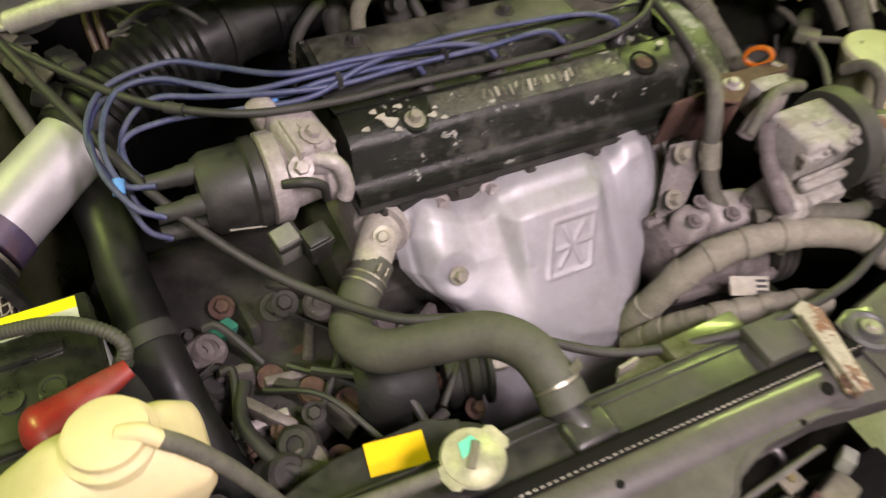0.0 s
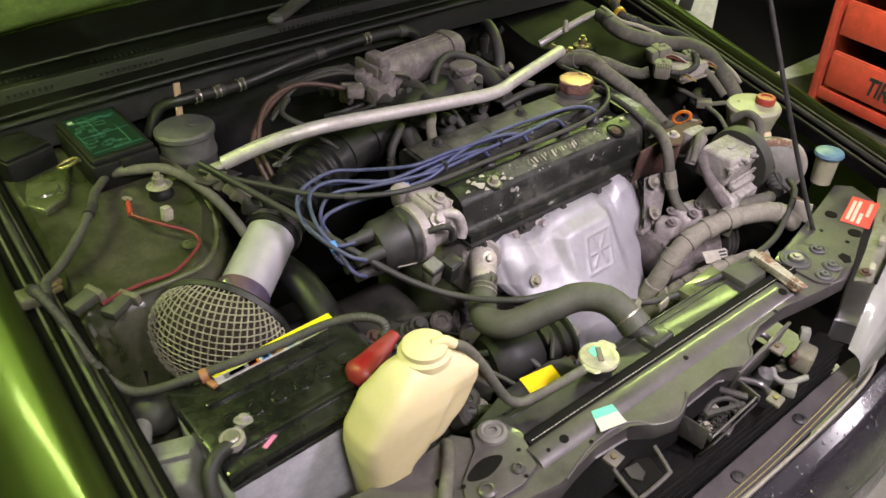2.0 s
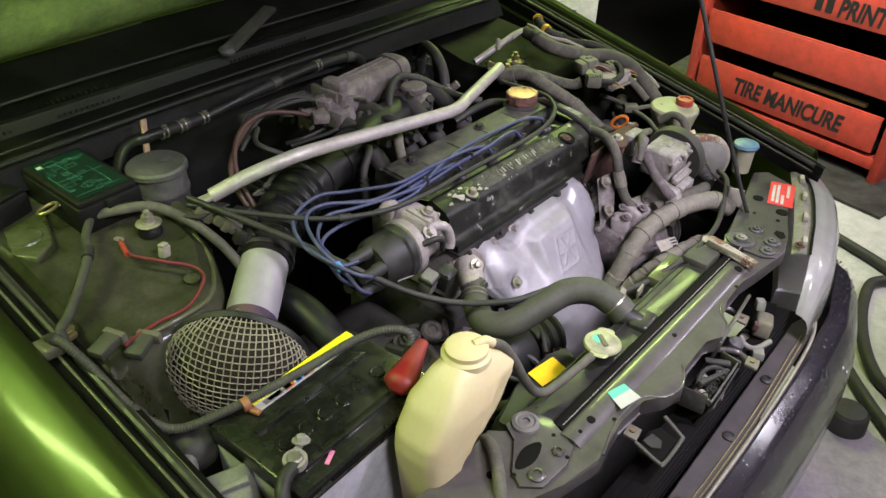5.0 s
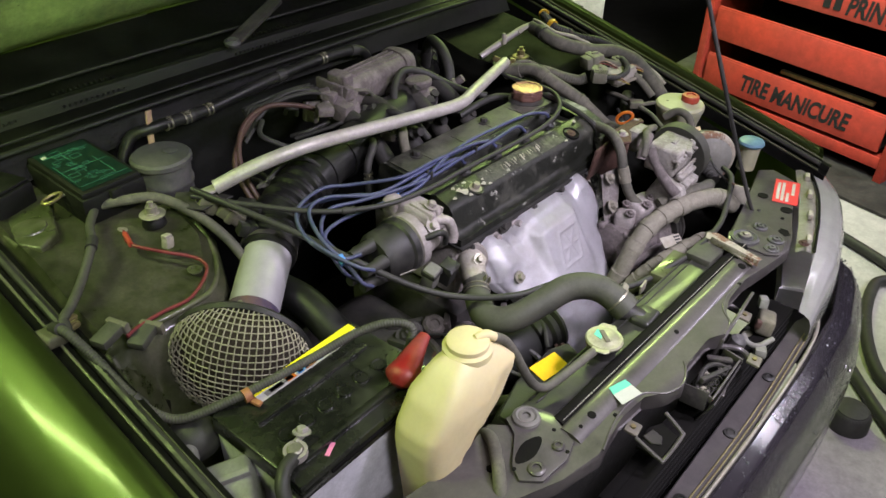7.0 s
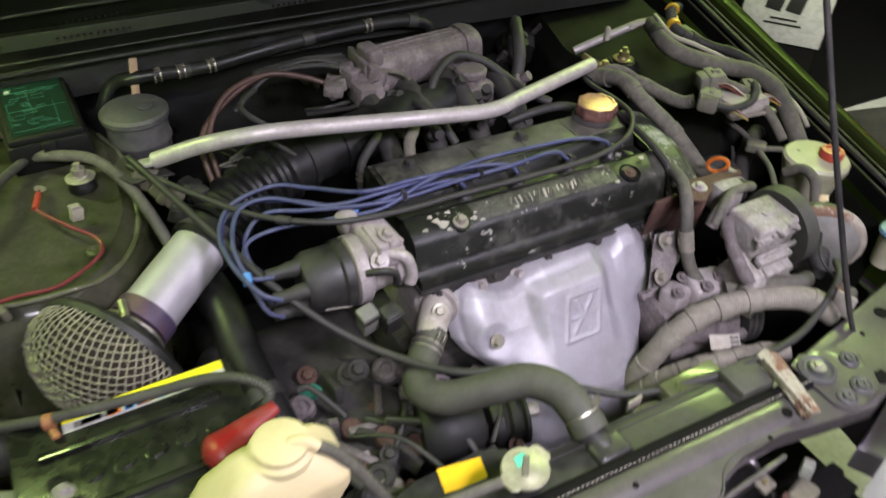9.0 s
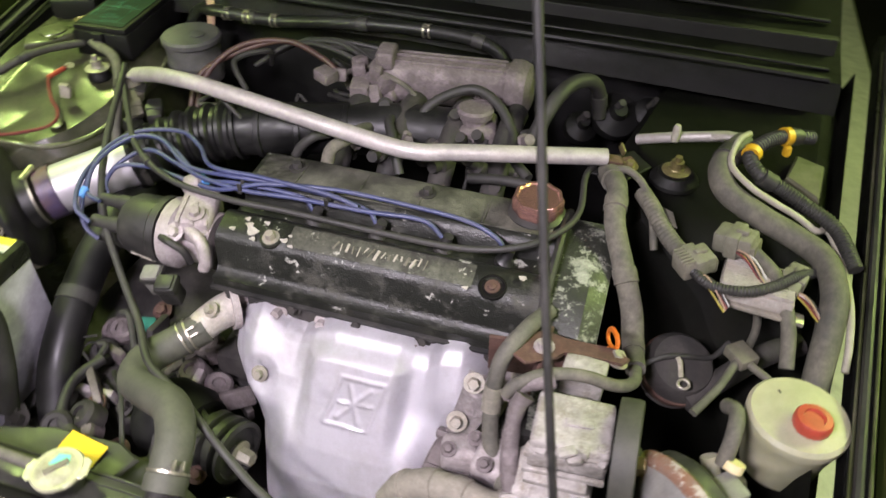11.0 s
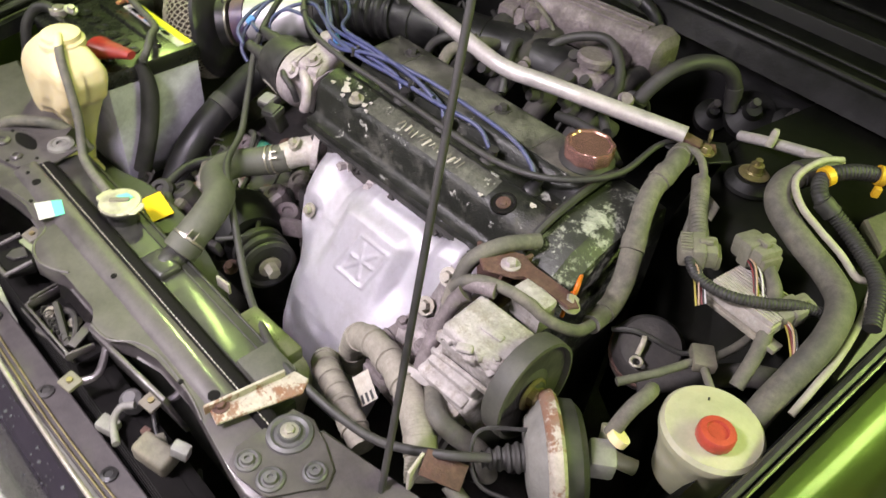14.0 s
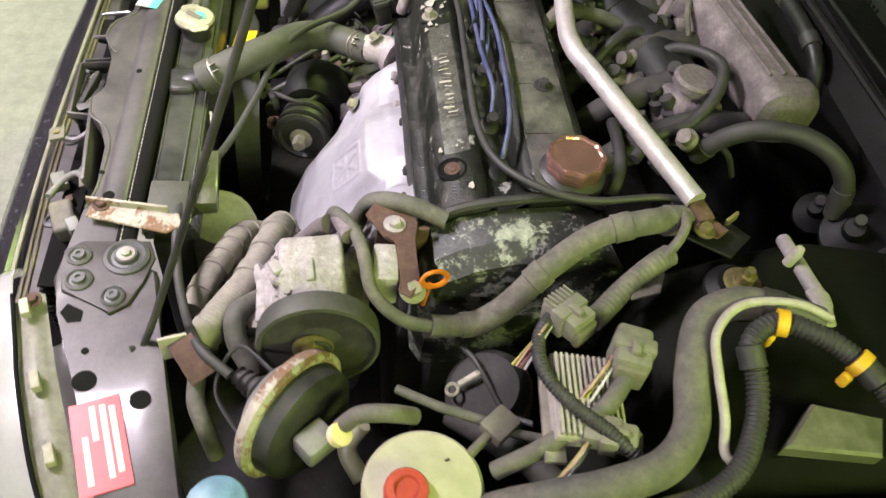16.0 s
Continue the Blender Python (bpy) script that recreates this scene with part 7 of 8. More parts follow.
hose("coolant_hose", [(-0.09, 0.42, 0.74), (-0.085, 0.43, 0.80), (-0.06, 0.44, 0.83), (-0.04, 0.46, 0.83)], 0.008, "rubber", "thin black hose behind the cover", sides=12)
clamp((-0.088, 0.425, 0.785), (0.1, 0.1, 1), 0.008, ears=(-0.5, -1, 0))
for k, pts in enumerate(([(0.20, 0.44, 0.81), (0.25, 0.43, 0.825), (0.30, 0.42, 0.83), (0.345, 0.40, 0.82)], [(0.08, 0.50, 0.80), (0.10, 0.54, 0.86), (0.16, 0.575, 0.885), (0.21, 0.56, 0.875), (0.245, 0.52, 0.85), (0.26, 0.47, 0.84), (0.29, 0.44, 0.83)], [(0.06, 0.55, 0.82), (0.05, 0.50, 0.85), (0.07, 0.46, 0.84), (0.09, 0.43, 0.80)])):
    hose("engine_hose", pts, 0.008, "rubber", "black hose around the throttle body", "hose", "engine hoses", sides=12)

rng = random.Random(33)
for k in range(16):
    a = V(rng.uniform(-0.30, 0.20), rng.uniform(0.46, 0.66), rng.uniform(0.80, 0.86))
    b = a + V(rng.uniform(-0.05, 0.07), rng.uniform(-0.05, 0.05), rng.uniform(0.01, 0.035))
    c = b + V(rng.uniform(-0.02, 0.08), rng.uniform(-0.05, 0.05), rng.uniform(-0.02, 0.01))
    d = c + V(rng.uniform(-0.02, 0.06), rng.uniform(-0.04, 0.04), rng.uniform(-0.06, -0.02))
    hose("vacuum_line", [a, b, c, d], rng.uniform(0.0028, 0.0052), "rubber" if k % 4 else "dustyrubber", "thin vacuum line looping by the plenum", "vacuum line", "vacuum lines", sides=8)

# ---------------------------------------------------------------- right-hand side: pipes, loom, module, reservoir
hose("wing_hose", [(0.576, 0.528, 0.896), (0.562, 0.494, 0.898), (0.549, 0.456, 0.892), (0.562, 0.420, 0.882), (0.609, 0.401, 0.865), (0.657, 0.390, 0.850), (0.690, 0.357, 0.848), (0.702, 0.307, 0.838), (0.700, 0.262, 0.812), (0.695, 0.21, 0.770), (0.70, 0.15, 0.70), (0.70, 0.08, 0.62)], 0.0165, "dustyrubber", "thick dusty hose curving along the wing", sides=16, wraps=(0.12, 0.86), wrap="rubber")
hose("washer_tube", [(0.582, 0.530, 0.912), (0.566, 0.498, 0.915), (0.560, 0.452, 0.906), (0.585, 0.420, 0.898), (0.618, 0.417, 0.882), (0.654, 0.418, 0.865), (0.682, 0.415, 0.850), (0.700, 0.424, 0.845), (0.715, 0.368, 0.838), (0.723, 0.305, 0.828), (0.723, 0.254, 0.812), (0.722, 0.223, 0.792)], 0.0046, "whitedirty", "white plastic washer tube", "tube", sides=10)
hose("wing_loom", [(0.668, 0.560, 0.905), (0.625, 0.532, 0.914), (0.600, 0.504, 0.916), (0.583, 0.475, 0.910), (0.598, 0.448, 0.900), (0.632, 0.450, 0.882), (0.669, 0.440, 0.867), (0.706, 0.412, 0.858), (0.73, 0.36, 0.84)], 0.0105, "rubber", "black corrugated loom on the wing", "loom", wraps=(0.08, 0.55), ribs=0.0013, pitch=0.005, sides=12)
for p, d in (((0.585, 0.478, 0.912), (0.35, 0.9, 0.2)), ((0.630, 0.535, 0.914), (0.8, 0.6, -0.1))):
    ac = thing("loom_clip", (p[0], p[1], p[2] - 0.03), "amber plastic loom clip", "clip", "amber clips")
    part("band", lathe([(0.0105, -0.005), (0.0130, -0.005), (0.0130, 0.005), (0.0105, 0.005)], p, d, 18), "amberclip", ac)
    part("foot", box((0.010, 0.010, 0.016), (p[0] + 0.006, p[1] - 0.008, p[2] - 0.018), (0, 0, 30), bevel=0.003), "amberclip", ac)
rod = thing("brace_rod", (0.50, 0.56, 0.82), "silver brace rod behind the strut tower", "rod")
part("tube", sweep([(0.432, 0.575, 0.846), (0.48, 0.560, 0.868), (0.552, 0.545, 0.893)], 0.008, 14), "bar", rod)
part("eye", sweep([(0.538, 0.547, 0.889), (0.554, 0.541, 0.897), (0.566, 0.536, 0.901), (0.584, 0.530, 0.907)], lambda t: 0.012 - 0.006 * t, 12, flat=0.6), "aluclean", rod)
part("stub", lathe([(0.006, 0), (0.006, 0.02), (0.004, 0.026), (0, 0.026)], (0.485, 0.545, 0.872), (0, 0.1, 1), 12), "whitedirty", rod)
hb = thing("hose_bracket", (0.43, 0.47, 0.82), "yellow-plated bracket with bolts at brace end", "bracket")
part("plate", prism([(0.41, 0.462), (0.432, 0.466), (0.440, 0.488), (0.428, 0.505), (0.414, 0.495)], 0.856, 0.859, 0.001), "rust", hb)
part("leaf", box((0.004, 0.018, 0.014), (0.414, 0.512, 0.862), (20, 0, 30), bevel=0.002), "brass", hb)
part("bolt", bolt((0.43, 0.475, 0.859), r=0.007, h=0.01), "brass", hb)
part("hanging_plate", prism([(0.472, 0.424), (0.500, 0.410), (0.508, 0.376), (0.482, 0.384)], 0.838, 0.841, 0.001), "dustyrubber", hb, "dusty grey folded plate")
hose("grey_cable", [(0.405, 0.455, 0.862), (0.43, 0.45, 0.868), (0.455, 0.43, 0.86), (0.472, 0.40, 0.84), (0.485, 0.37, 0.80)], 0.0055, "dustyrubber", "grey cable hooked over the bracket", "cable", sides=10)
hose("joint_hose", [(0.455, 0.430, 0.848), (0.470, 0.405, 0.846), (0.492, 0.372, 0.835), (0.515, 0.345, 0.828), (0.528, 0.330, 0.835)], 0.0125, "dustyrubber", "dusty sleeved wiring branch", "loom", sides=12, ribs=0.0008, pitch=0.006)
# finned module with plugs
md = thing("ignition_module", (0.60, 0.30, 0.76), "finned aluminium module with wiring plugs", "module")
MM = Matrix.Translation((0.614, 0.306, 0.826)) @ Matrix.Rotation(radians(-6), 4, "Z") @ Matrix.Rotation(radians(-6), 4, "X")


def on_md(bm):
    bm.transform(MM)
    return bm


part("body", on_md(box((0.088, 0.068, 0.018), (0, 0, 0), bevel=0.002)), "aluclean", md)
for k in range(12):
    part("fin", on_md(box((0.084, 0.0026, 0.007), (0, -0.030 + k * 0.0055, 0.0115), bevel=0.0005)), "aluclean", md)
part("foot", on_md(box((0.10, 0.02, 0.006), (0.01, -0.03, -0.012), bevel=0.001)), "zinc", md)
for x, y, z, a, sz in ((0.532, 0.300, 0.850, 35, (0.046, 0.036, 0.030)), (0.580, 0.352, 0.856, -20, (0.050, 0.038, 0.032)), (0.655, 0.318, 0.836, 70, (0.050, 0.028, 0.024))):
    cp = thing("module_plug", (x, y, z - 0.03), "dusty grey-green multi-pin plug with wires", "plug", "module plugs")
    part("shell", box((sz[0], sz[1] * 0.92, sz[2] * 0.9), (x, y, z), (0, -8, a), bevel=0.005), "plugbody", cp)
    part("collar", box((sz[0] * 0.36, sz[1] * 1.08, sz[2] * 1.05), (x, y, z), (0, -8, a), bevel=0.003), "plugbody", cp)
    ca, sa = math.cos(radians(a)), math.sin(radians(a))
    for j in range(6 if a == 35 else 0):
        o = (j - 2.5) * sz[1] * 0.15
        part("comb_rib", box((sz[0] * 0.30, 0.0022, sz[2] * 0.94), (x - ca * sz[0] * 0.33 - sa * o, y - sa * sz[0] * 0.33 + ca * o, z + 0.001), (0, -8, a), bevel=0.0006), "plugbody", cp)
    part("rear_cap", box((sz[0] * 0.22, sz[1] * 0.80, sz[2] * 0.78), (x + ca * sz[0] * 0.50, y + sa * sz[0] * 0.50, z - 0.003), (0, -8, a), bevel=0.004), "connector", cp)
    part("latch", box((0.016, 0.008, 0.006), (x + ca * 0.006, y + sa * 0.006, z + sz[2] * 0.55), (0, -8, a), bevel=0.0015), "plugbody", cp)
    for j in range(5):
        dx = rng.uniform(-0.008, 0.008)
        part("wire", sweep([(x + dx, y - 0.015, z - 0.004), (x + 0.02 + dx, y - 0.03, z + 0.002 * j - 0.006), (x + 0.045 + 0.5 * dx, y - 0.055 + dx, z - 0.02)], 0.0013, 6), ("limewire", "redwire", "white", "black", "skin")[j], cp)
hose("module_loom", [(0.520, 0.300, 0.852), (0.535, 0.280, 0.848), (0.560, 0.266, 0.845), (0.597, 0.266, 0.848), (0.630, 0.286, 0.850), (0.658, 0.316, 0.848), (0.685, 0.345, 0.835)], 0.0070, "rubber", "black corrugated loom looping past the module", "loom", ribs=0.0009, pitch=0.0042, sides=12)
hose("module_loom", [(0.60, 0.345, 0.852), (0.630, 0.318, 0.842), (0.645, 0.285, 0.83), (0.655, 0.255, 0.81), (0.66, 0.22, 0.78)], 0.009, "dustyrubber", "taped dusty loom beside the module", "loom", sides=12)
# black motor below the pressure hose
mt = thing("fan_motor", (0.52, 0.26, 0.62), "dark round motor housing below hoses", "motor")
part("housing", lathe([(0.02, -0.01), (0.044, 0), (0.047, 0.006), (0.044, 0.010), (0.047, 0.014), (0.047, 0.04), (0.038, 0.054), (0.015, 0.060), (0, 0.060)], (0.538, 0.252, 0.688), (0.2, -0.4, 1), 32), "deep", mt, "brownish ribbed motor cap")
part("band", lathe([(0.0475, 0.02), (0.0495, 0.022), (0.0495, 0.03), (0.0475, 0.032)], (0.538, 0.252, 0.688), (0.2, -0.4, 1), 32), "rust", mt)
hk = thing("wire_hook", (0.548, 0.20, 0.70), "bright bent clip hanging from hose", "clip")
part("eye", sweep([V(0.550, 0.197, 0.737) + V(0.007 * math.cos(a), 0.006 * math.sin(a), 0.002 * math.sin(a)) for a in [2 * math.pi * k / 16 for k in range(17)]], 0.0020, 6, raw=True), "zinc", hk)
part("strip", sweep([(0.546, 0.204, 0.741), (0.540, 0.222, 0.752), (0.532, 0.232, 0.748)], 0.0035, 8, flat=0.5), "zinc", hk)
hose("hook_wire", [(0.50, 0.212, 0.742), (0.522, 0.222, 0.752), (0.545, 0.232, 0.75), (0.58, 0.25, 0.74), (0.60, 0.275, 0.75)], 0.0035, "rubber", "thin black wire under the hose", "wire", sides=8)
# pipes running to the reservoir
hose("steering_pipe", [(0.560, 0.135, 0.760), (0.585, 0.175, 0.768), (0.604, 0.220, 0.770), (0.618, 0.252, 0.768), (0.628, 0.290, 0.770), (0.63, 0.33, 0.77)], 0.0054, "dustyrubber", "dusty thin steering pipe", "pipe", sides=10)
solo("pipe_clip", box((0.028, 0.034, 0.016), (0.610, 0.234, 0.772), (0, 0, 40), bevel=0.003), "connector", "grey plastic clip holding two pipes", "clip")
hose("steering_pipe", [(0.614, 0.228, 0.770), (0.640, 0.200, 0.776), (0.668, 0.176, 0.774), (0.690, 0.150, 0.76), (0.695, 0.12, 0.74)], 0.0050, "dustyrubber", "dusty thin steering pipe", "pipe", sides=10)
hose("dark_pipe", [(0.56, 0.20, 0.70), (0.61, 0.25, 0.72), (0.65, 0.28, 0.74), (0.69, 0.30, 0.75)], 0.015, "deep", "dark pipe under the module", "pipe", sides=14)
rsv = thing("steering_reservoir", (0.655, 0.140, 0.68), "clouded green plastic reservoir with orange-red cap", "reservoir")
part("tank", lathe([(0.034, 0), (0.043, 0.01), (0.047, 0.05), (0.054, 0.080), (0.057, 0.088), (0.057, 0.096), (0.053, 0.101), (0.036, 0.103), (0.024, 0.107), (0, 0.107)], (0.672, 0.152, 0.682), (0, 0, 1), 40), "psplastic", rsv)
rcp = part("cap", lathe([(0.019, 0), (0.0205, 0.003), (0.0205, 0.013), (0.0185, 0.016), (0.012, 0.0165), (0.011, 0.0135), (0, 0.0135)], (0.681, 0.134, 0.787), (0, 0, 1), 36, lobes=18, lobe=0.012), "redcap", rsv, "orange-red screw cap")
part("mark", box((0.002, 0.030, 0.001), (0.655, 0.164, 0.7865), (0, 0, 25), bevel=0), "deep", rsv)
part("outlet", sweep([(0.63, 0.10, 0.70), (0.60, 0.085, 0.71), (0.585, 0.10, 0.735)], 0.010, 10), "psplastic", rsv)
# round actuator with rusty rim
act = thing("cruise_actuator", (0.58, 0.035, 0.70), "round actuator with rust-flaked white rim", "actuator")
AX = V(0.55, 0.62, 0.10).normalized()
AC = V(0.556, 0.022, 0.716)
part("front_shell", lathe([(0.018, -0.022), (0.044, -0.020), (0.060, -0.006), (0.068, 0.0), (0.070, 0.004)], AC, AX, 44), "greyplastic", act, "dull grey shell")
part("rim", lathe([(0.066, -0.003), (0.071, -0.001), (0.074, 0.003), (0.0745, 0.012), (0.070, 0.016), (0.066, 0.016)], AC, AX, 44), "rustpaint", act, "rust-flaked rim")
part("rear_shell", lathe([(0.068, 0.010), (0.065, 0.014), (0.062, 0.034), (0.052, 0.042), (0, 0.044)], AC, AX, 44), "black", act, "black plastic rear shell")
part("valve_block", box((0.030, 0.036, 0.030), AC + AX * 0.058 + V(0.012, -0.012, 0.018), (0, 0, 40), bevel=0.005), "greyplastic", act)
part("nipple", lathe([(0.012, 0), (0.012, 0.010), (0, 0.010)], AC + AX * 0.070 + V(0.004, 0.0, 0.030), (0.2, 0.5, 0.8), 18), "cream", act)
part("cable_boot", sweep([AC - AX * 0.018, AC - AX * 0.035, AC - AX * 0.055, AC - AX * 0.07], lambda t: 0.020 - 0.009 * t, 18, ribs=0.003, pitch=0.010), "rubber", act, "ribbed rubber boot")
part("bracket", sweep([AC + V(0.02, -0.045, -0.03), AC + V(-0.03, -0.075, -0.01), AC + V(-0.06, -0.05, 0.028), AC + V(-0.02, -0.01, 0.040)], 0.0025, 6), "black", act, "bent wire bracket")
hose("actuator_hose", [AC + AX * 0.062 + V(0.0, 0.01, 0.03), (0.600, 0.095, 0.785), (0.602, 0.125, 0.790), (0.596, 0.150, 0.770)], 0.009, "dustyrubber", "short dusty hose behind the actuator", sides=12)
rb = thing("cable_bracket", (0.50, -0.085, 0.70), "rusty brown cable bracket", "bracket")
part("plate", box((0.050, 0.030, 0.004), (0.497, -0.078, 0.722), (25, 20, 35), bevel=0.001), "rust", rb)
part("tab", box((0.004, 0.030, 0.040), (0.476, -0.100, 0.715), (0, 0, 15), bevel=0.001), "whitedirty", rb)
hose("bracket_hose", [(0.505, -0.075, 0.70), (0.530, -0.075, 0.690), (0.552, -0.066, 0.680), (0.57, -0.055, 0.64)], 0.010, "dustyrubber", "bent dusty pipe under the bracket", "pipe", sides=12)
wb = thing("washer_bottle", (0.662, -0.036, 0.69), "washer filler with blue cap", "bottle")
part("neck", lathe([(0.02, 0), (0.022, 0.05), (0.024, 0.06), (0, 0.06)], (0.666, -0.036, 0.680), (0, 0, 1), 24), "psplastic", wb)
part("cap", lathe([(0.027, 0), (0.029, 0.004), (0.027, 0.009), (0.018, 0.013), (0, 0.014)], (0.666, -0.036, 0.740), (0, 0, 1), 32), "bluecap", wb, "pale blue snap cap")
# vacuum pots by the firewall
for x, y, z, r in ((0.385, 0.715, 0.80, 0.040), (0.33, 0.70, 0.775, 0.028), (0.44, 0.74, 0.80, 0.028)):
    vp = thing("vacuum_pot", (x, y, z - 0.05), "dark round vacuum pot by the firewall", "vacuum pot", "vacuum pots")
    part("shell", lathe([(r * 0.5, -0.02), (r, -0.012), (r * 1.06, 0), (r, 0.010), (r * 0.4, 0.02), (r * 0.3, 0.034), (0, 0.034)], (x, y, z), (0.3, -0.6, 0.8), 28), "cowl", vp)
    part("nipple", sweep([(x, y - 0.01, z + 0.02), (x + 0.01, y - 0.02, z + 0.04)], 0.007, 8), "deep", vp)
# low clutter between battery and engine: rusty caps and a teal plug
cl = thing("shift_linkage", (-0.20, 0.06, 0.48), "grimy gearbox linkage with rusty round caps", "linkage")
part("plate", box((0.11, 0.10, 0.05), (-0.205, 0.10, 0.520), (6, 0, 10), bevel=0.012, segs=3), "deep", cl)
for x, y, z in ((-0.191, 0.144, 0.545), (-0.201, 0.082, 0.565), (-0.240, 0.120, 0.56), (-0.165, 0.06, 0.55)):
    part("round_cap", lathe([(0.017, 0), (0.018, 0.004), (0.016, 0.012), (0.008, 0.014), (0, 0.013)], (x, y, z), (0.1, -0.4, 1), 24), "rust", cl)
part("cable", sweep([(-0.27, 0.10, 0.60), (-0.285, 0.05, 0.60), (-0.26, -0.01, 0.595), (-0.22, -0.03, 0.585), (-0.19, -0.035, 0.57)], 0.008, 10), "rubber", cl)
part("sleeve", sweep([(-0.245, -0.02, 0.592), (-0.215, -0.034, 0.585), (-0.19, -0.04, 0.575)], 0.011, 10), "hose", cl)
tpg = thing("teal_plug", (-0.273, 0.20, 0.54), "small teal wiring plug", "plug")
part("shell", box((0.034, 0.020, 0.018), (-0.273, 0.200, 0.575), (10, 20, 35), bevel=0.003), "teal", tpg)
part("lip", box((0.012, 0.023, 0.021), (-0.283, 0.194, 0.577), (10, 20, 35), bevel=0.002), "teal", tpg)
rng = random.Random(17)
for k in range(72):
    x, y = rng.uniform(-0.36, -0.04), rng.uniform(-0.04, 0.26)
    z = 0.545 + rng.uniform(-0.02, 0.045)
    if k % 3 == 0:
        solo("gearbox_bolt", bolt((x, y, z), (rng.uniform(-0.3, 0.3), -0.5, 1), rng.uniform(0.007, 0.011), 0.012), "rust" if k % 2 else "deep", "grimy bolt head on the gearbox", "bolt", "gearbox bolts")
    elif k % 3 == 1:
        solo("casting_boss", lathe([(0.022, -0.02), (0.022, 0.008), (0.017, 0.014), (0.010, 0.014), (0.009, 0.009), (0, 0.009)], (x, y, z), (rng.uniform(-0.4, 0.4), rng.uniform(-0.6, 0), 1), 20), "deep" if k % 2 else "plenum", "grimy round casting boss on gearbox", "boss", "casting bosses")
    else:
        solo("casting_rib", box((rng.uniform(0.04, 0.09), 0.012, 0.03), (x, y, z), (rng.uniform(-15, 15), rng.uniform(-15, 15), rng.uniform(0, 180)), bevel=0.003), ("deep", "plenum", "alu")[k % 5 % 3], "grimy casting rib on gearbox", "rib", "casting ribs")
rng = random.Random(9)
for k in range(11):
    a = V(rng.uniform(-0.30, -0.12), rng.uniform(0.06, 0.22), rng.uniform(0.57, 0.62))
    b = a + V(rng.uniform(-0.04, 0.08), rng.uniform(-0.07, 0.02), rng.uniform(-0.01, 0.03))
    c = b + V(rng.uniform(-0.04, 0.06), rng.uniform(-0.08, 0.0), rng.uniform(-0.04, 0.0))
    hose("black_wire", [a, b, c], rng.uniform(0.002, 0.0055), "rubber", "thin black wire above the gearbox", "wire", "gearbox wires", sides=8)

# ---------------------------------------------------------------- the red tool cabinet and the box beyond
cab = thing("tool_cabinet", (2.45, 0.35, 0), "red steel tool cabinet with angled shelves and black lettering", "cabinet")
CU = V(0.185, 0.87, 0).normalized()     # along the face, away from the near end
CN = V(-CU.y, CU.x, 0)                  # out of the face
C0 = V(2.222, -0.04, 0)
if CN.x > 0:
    CN = -CN
CMX = Matrix.Translation(C0) @ Matrix((CU, -CN, V(0, 0, 1))).transposed().to_4x4()


def on_cab(bm):
    bm.transform(CMX)
    return bm


part("back", on_cab(box((0.98, 0.02, 1.15), (0.46, 0.46, 0.60), bevel=0.004)), "redcab", cab)
# near-black sheet that paints the shade inside the red cabinet
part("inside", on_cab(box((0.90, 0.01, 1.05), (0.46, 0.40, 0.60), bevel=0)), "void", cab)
for u in (-0.04, 0.90):
    part("side_panel", on_cab(box((0.035, 0.46, 1.18), (u, 0.23, 0.60), bevel=0.004)), "redcab", cab)
part("bottom_rail", on_cab(box((0.90, 0.44, 0.05), (0.43, 0.23, 0.085), bevel=0.004)), "redcab", cab)
part("top", on_cab(box((0.98, 0.46, 0.04), (0.43, 0.23, 1.18), bevel=0.004)), "redcab", cab)
for z0, z1 in ((0.128, 0.272), (0.350, 0.485), (0.585, 0.72), (0.80, 0.94)):
    sh = part("shelf_front", on_cab(box((0.86, 0.012, z1 - z0), (0.43, 0.012, (z0 + z1) / 2), bevel=0.003)), "redcab", cab)
    part("shelf_lip", on_cab(box((0.86, 0.014, 0.010), (0.43, 0.018, z1 + 0.002), bevel=0.003)), "redcab", sh)
    # shelf floors coloured near-black too, as shade between the shelves
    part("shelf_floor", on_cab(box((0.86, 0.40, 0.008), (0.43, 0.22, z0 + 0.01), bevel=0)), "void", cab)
part("yellow_strip", on_cab(box((0.42, 0.02, 0.018), (0.30, 0.05, 0.292), (0, 0, 0), bevel=0.002)), "brass", cab, "yellow strip lying on the shelf")


def words(text, size, u0, z0, parent, width=None):
    c = bpy.data.curves.new("lettering", "FONT")
    c.body, c.size, c.extrude, c.shear = text, size, 0.0008, 0.18
    c.offset = size * 0.034
    tmp = bpy.data.objects.new("lettering", c)
    me = bpy.data.meshes.new_from_object(tmp)
    bpy.data.objects.remove(tmp)
    xs = [v.co.x for v in me.vertices]
    k = width / (max(xs) - min(xs)) if width else 1.0
    # the face is read from outside: text runs against CU
    m = CMX @ Matrix(((-1, 0, 0, u0), (0, 0, -1, 0.004), (0, 1, 0, z0), (0, 0, 0, 1))) @ Matrix.Diagonal((k, 1, 1, 1))
    me.transform(m)
    me.materials.append(M["textblack"])
    ob = new("lettering", me)
    ob.parent = parent
    ob.matrix_parent_inverse = Matrix.Translation(-Vector(parent.location))
    return ob


words("TIRE MANICURE", 0.100, 0.665, 0.166, cab, 0.52)
words("PRINT", 0.100, 0.300, 0.606, cab, 0.20)
for k in range(2):
    part("letter_bar", on_cab(box((0.030, 0.002, 0.060), (0.335 + 0.045 * k, 0.004, 0.640), bevel=0)), "textblack", cab)
bxx = thing("carton", (2.16, 1.44, 0), "white box with a dark emblem patch, on a stand", "box")
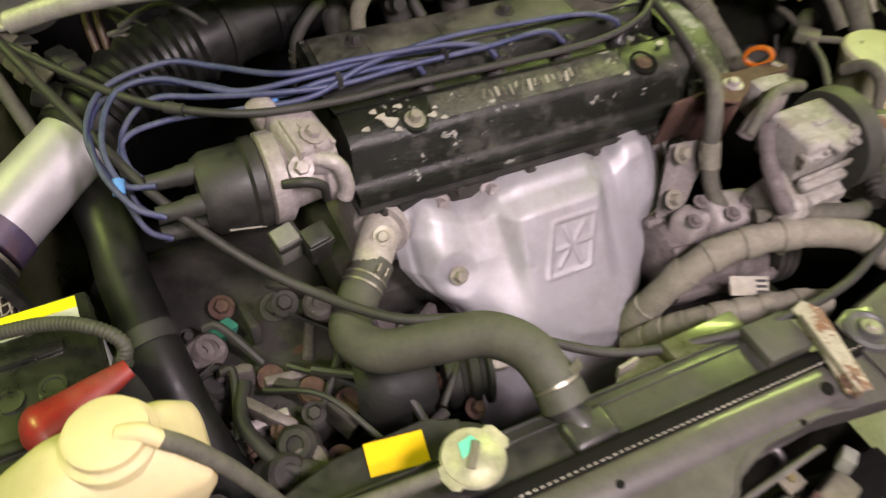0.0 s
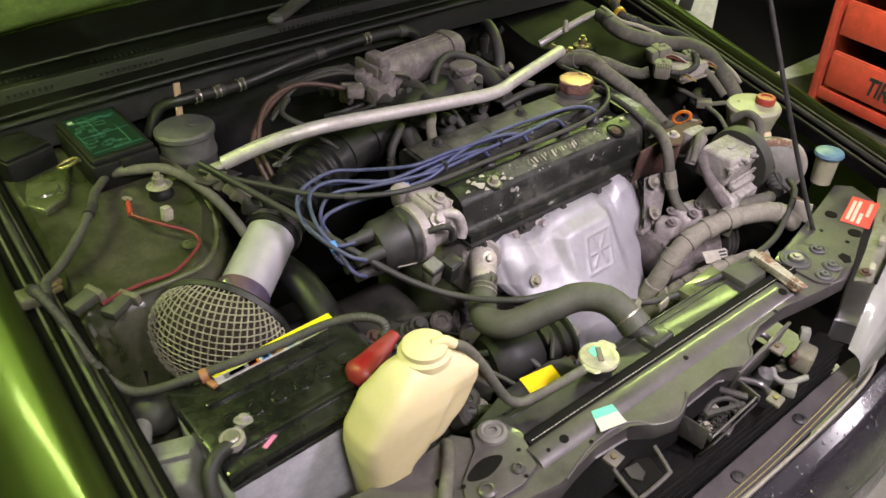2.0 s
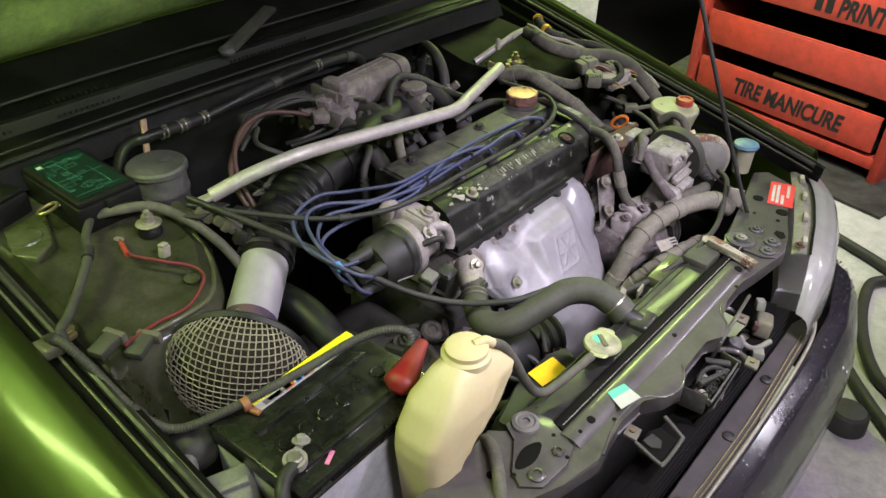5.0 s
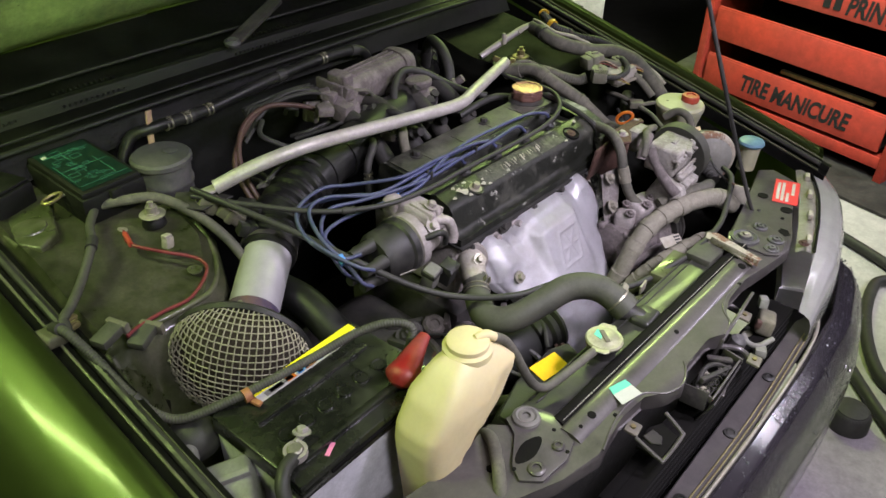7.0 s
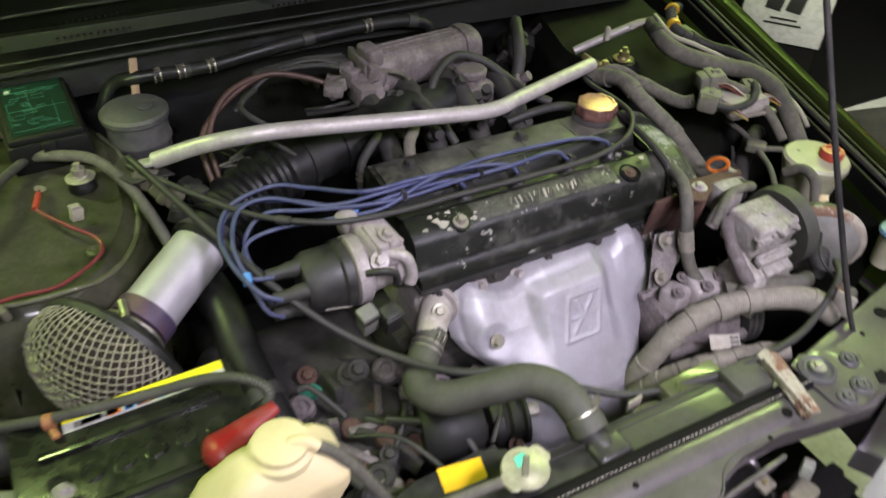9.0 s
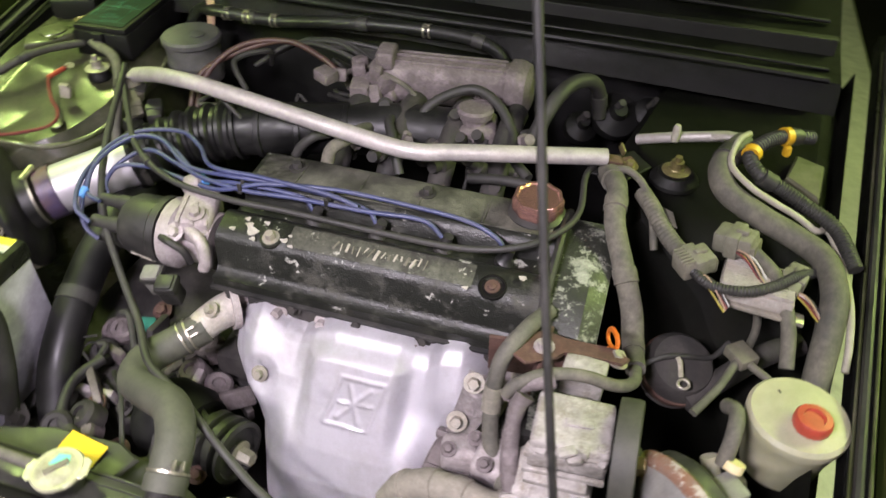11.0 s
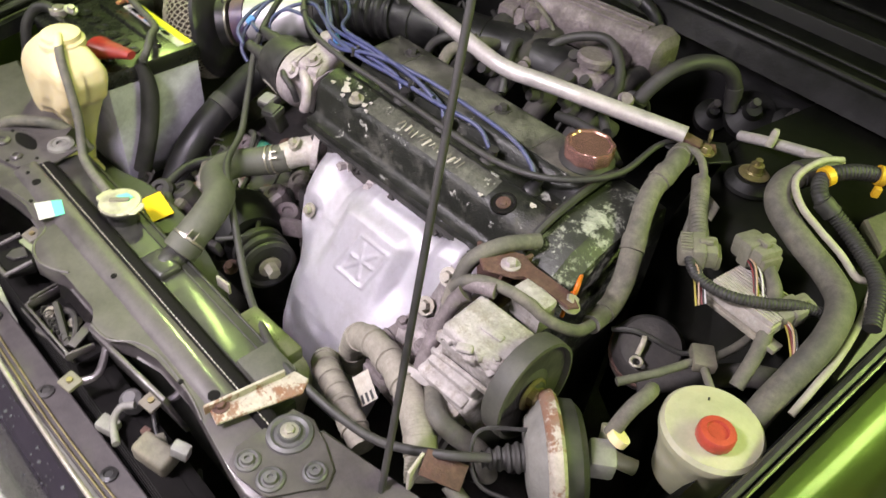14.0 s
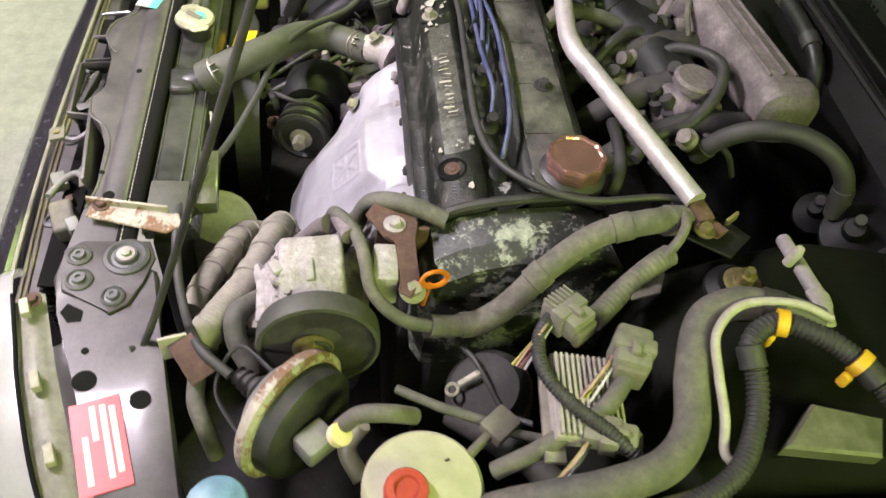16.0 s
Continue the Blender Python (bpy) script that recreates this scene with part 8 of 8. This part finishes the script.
BX = Matrix.Translation((2.06, 1.36, 0)) @ Matrix.Rotation(radians(38), 4, "Z")


def on_bx(bm):
    bm.transform(BX)
    return bm


part("body", on_bx(box((0.26, 0.32, 0.26), (0.13, 0, 0.385), bevel=0.006)), "white", bxx)
part("stand", on_bx(box((0.24, 0.30, 0.25), (0.13, 0, 0.125), bevel=0.004)), "void", bxx)
for k in range(2):
    part("emblem_patch", on_bx(box((0.003, 0.060, 0.070), (-0.0005, 0.045 - 0.075 * k, 0.415), (8, 0, 0), bevel=0.001)), "textblack", bxx)
part("printed_bar", on_bx(box((0.003, 0.10, 0.008), (-0.0005, 0.0, 0.350), bevel=0)), "textblack", bxx)
part("printed_bar", on_bx(box((0.003, 0.14, 0.008), (-0.0005, 0.0, 0.330), bevel=0)), "textblack", bxx)
# made-up near-black sheet that keeps the far floor dark
sheet_far = setting("trim_mat_far", box((3.4, 3.2, 0.010), (3.0, 2.75, 0.006), bevel=0), "void", "near-black sheet added to darken the far floor", "mat")
# cabinet's floor shadow, laid down as a dark grey sheet
sheet_near = setting("trim_mat_near", box((1.05, 1.35, 0.012), (2.62, 0.36, 0.008), (0, 0, -12), bevel=0), "deep", "dark grey sheet for the shadow under the tool cabinet", "mat")
hose("floor_hose", [(1.30, -0.22, 0.018), (1.10, -0.30, 0.018), (1.01, -0.37, 0.018), (0.91, -0.46, 0.018), (0.83, -0.54, 0.018), (0.70, -0.66, 0.018), (0.5, -0.75, 0.018)], 0.017, "rubber", "black air hose lying on floor", sides=12)
hose("floor_hose", [(2.0, 0.3, 0.02), (1.75, -0.02, 0.02), (1.60, -0.33, 0.02), (1.48, -0.295, 0.02), (1.27, -0.33, 0.02), (1.08, -0.41, 0.02), (0.99, -0.50, 0.02), (0.9, -0.7, 0.02)], 0.018, "rubber", "black air hose lying on floor", sides=12)

# wiring plugs behind the headlamp
for k, (x, y, z, mt_, lb) in enumerate(((0.294, -0.262, 0.580, "rust", "dull red-brown wiring plug behind the headlamp"), (0.196, -0.266, 0.606, "connector", "dusty olive wiring plug behind the headlamp"))):
    hp = thing("headlamp_plug", (x, y, z - 0.01), lb, "plug")
    part("shell", box((0.022, 0.014, 0.013), (x, y, z), (0, 10, 25 - 40 * k), bevel=0.003), mt_, hp)
    part("socket", box((0.014, 0.018, 0.014), (x + 0.016, y + 0.004, z - 0.002), (0, 10, 25 - 40 * k), bevel=0.004), "black", hp)
    part("wire", sweep([(x - 0.01, y, z), (x - 0.035, y + 0.01, z + 0.008), (x - 0.06, y + 0.02, z - 0.02), (x - 0.07, y + 0.02, z - 0.08)], 0.003, 8), "black", hp)
# purple-grey patch and a black rubber block on the floor beside the bumper
rng = random.Random(8)
outline = []
for k in range(36):
    a = 2 * math.pi * k / 36
    r = 0.23 * (1 + 0.18 * math.sin(3 * a + 0.7) + 0.08 * math.sin(7 * a) + rng.uniform(-0.03, 0.03))
    outline.append((0.626 + r * math.cos(a), -0.445 + 0.8 * r * math.sin(a)))
solo("puddle", prism(outline, 0.001, 0.004, 0), "patchfloor", "smooth purple-grey patch on the concrete floor", "stain", smooth=False)
blk = thing("rubber_block", (0.802, -0.430, 0), "round black rubber jacking block on the floor", "rubber block")
part("wedge", lathe([(0.050, 0), (0.055, 0.006), (0.052, 0.045), (0.040, 0.062), (0.022, 0.066), (0, 0.066)], (0.802, -0.430, 0), (0, 0, 1), 28), "rubber", blk)
part("grip_rib", lathe([(0.044, 0), (0.047, 0.004), (0.044, 0.008)], (0.802, -0.430, 0.050), (0, 0, 1), 28), "rubber", blk)
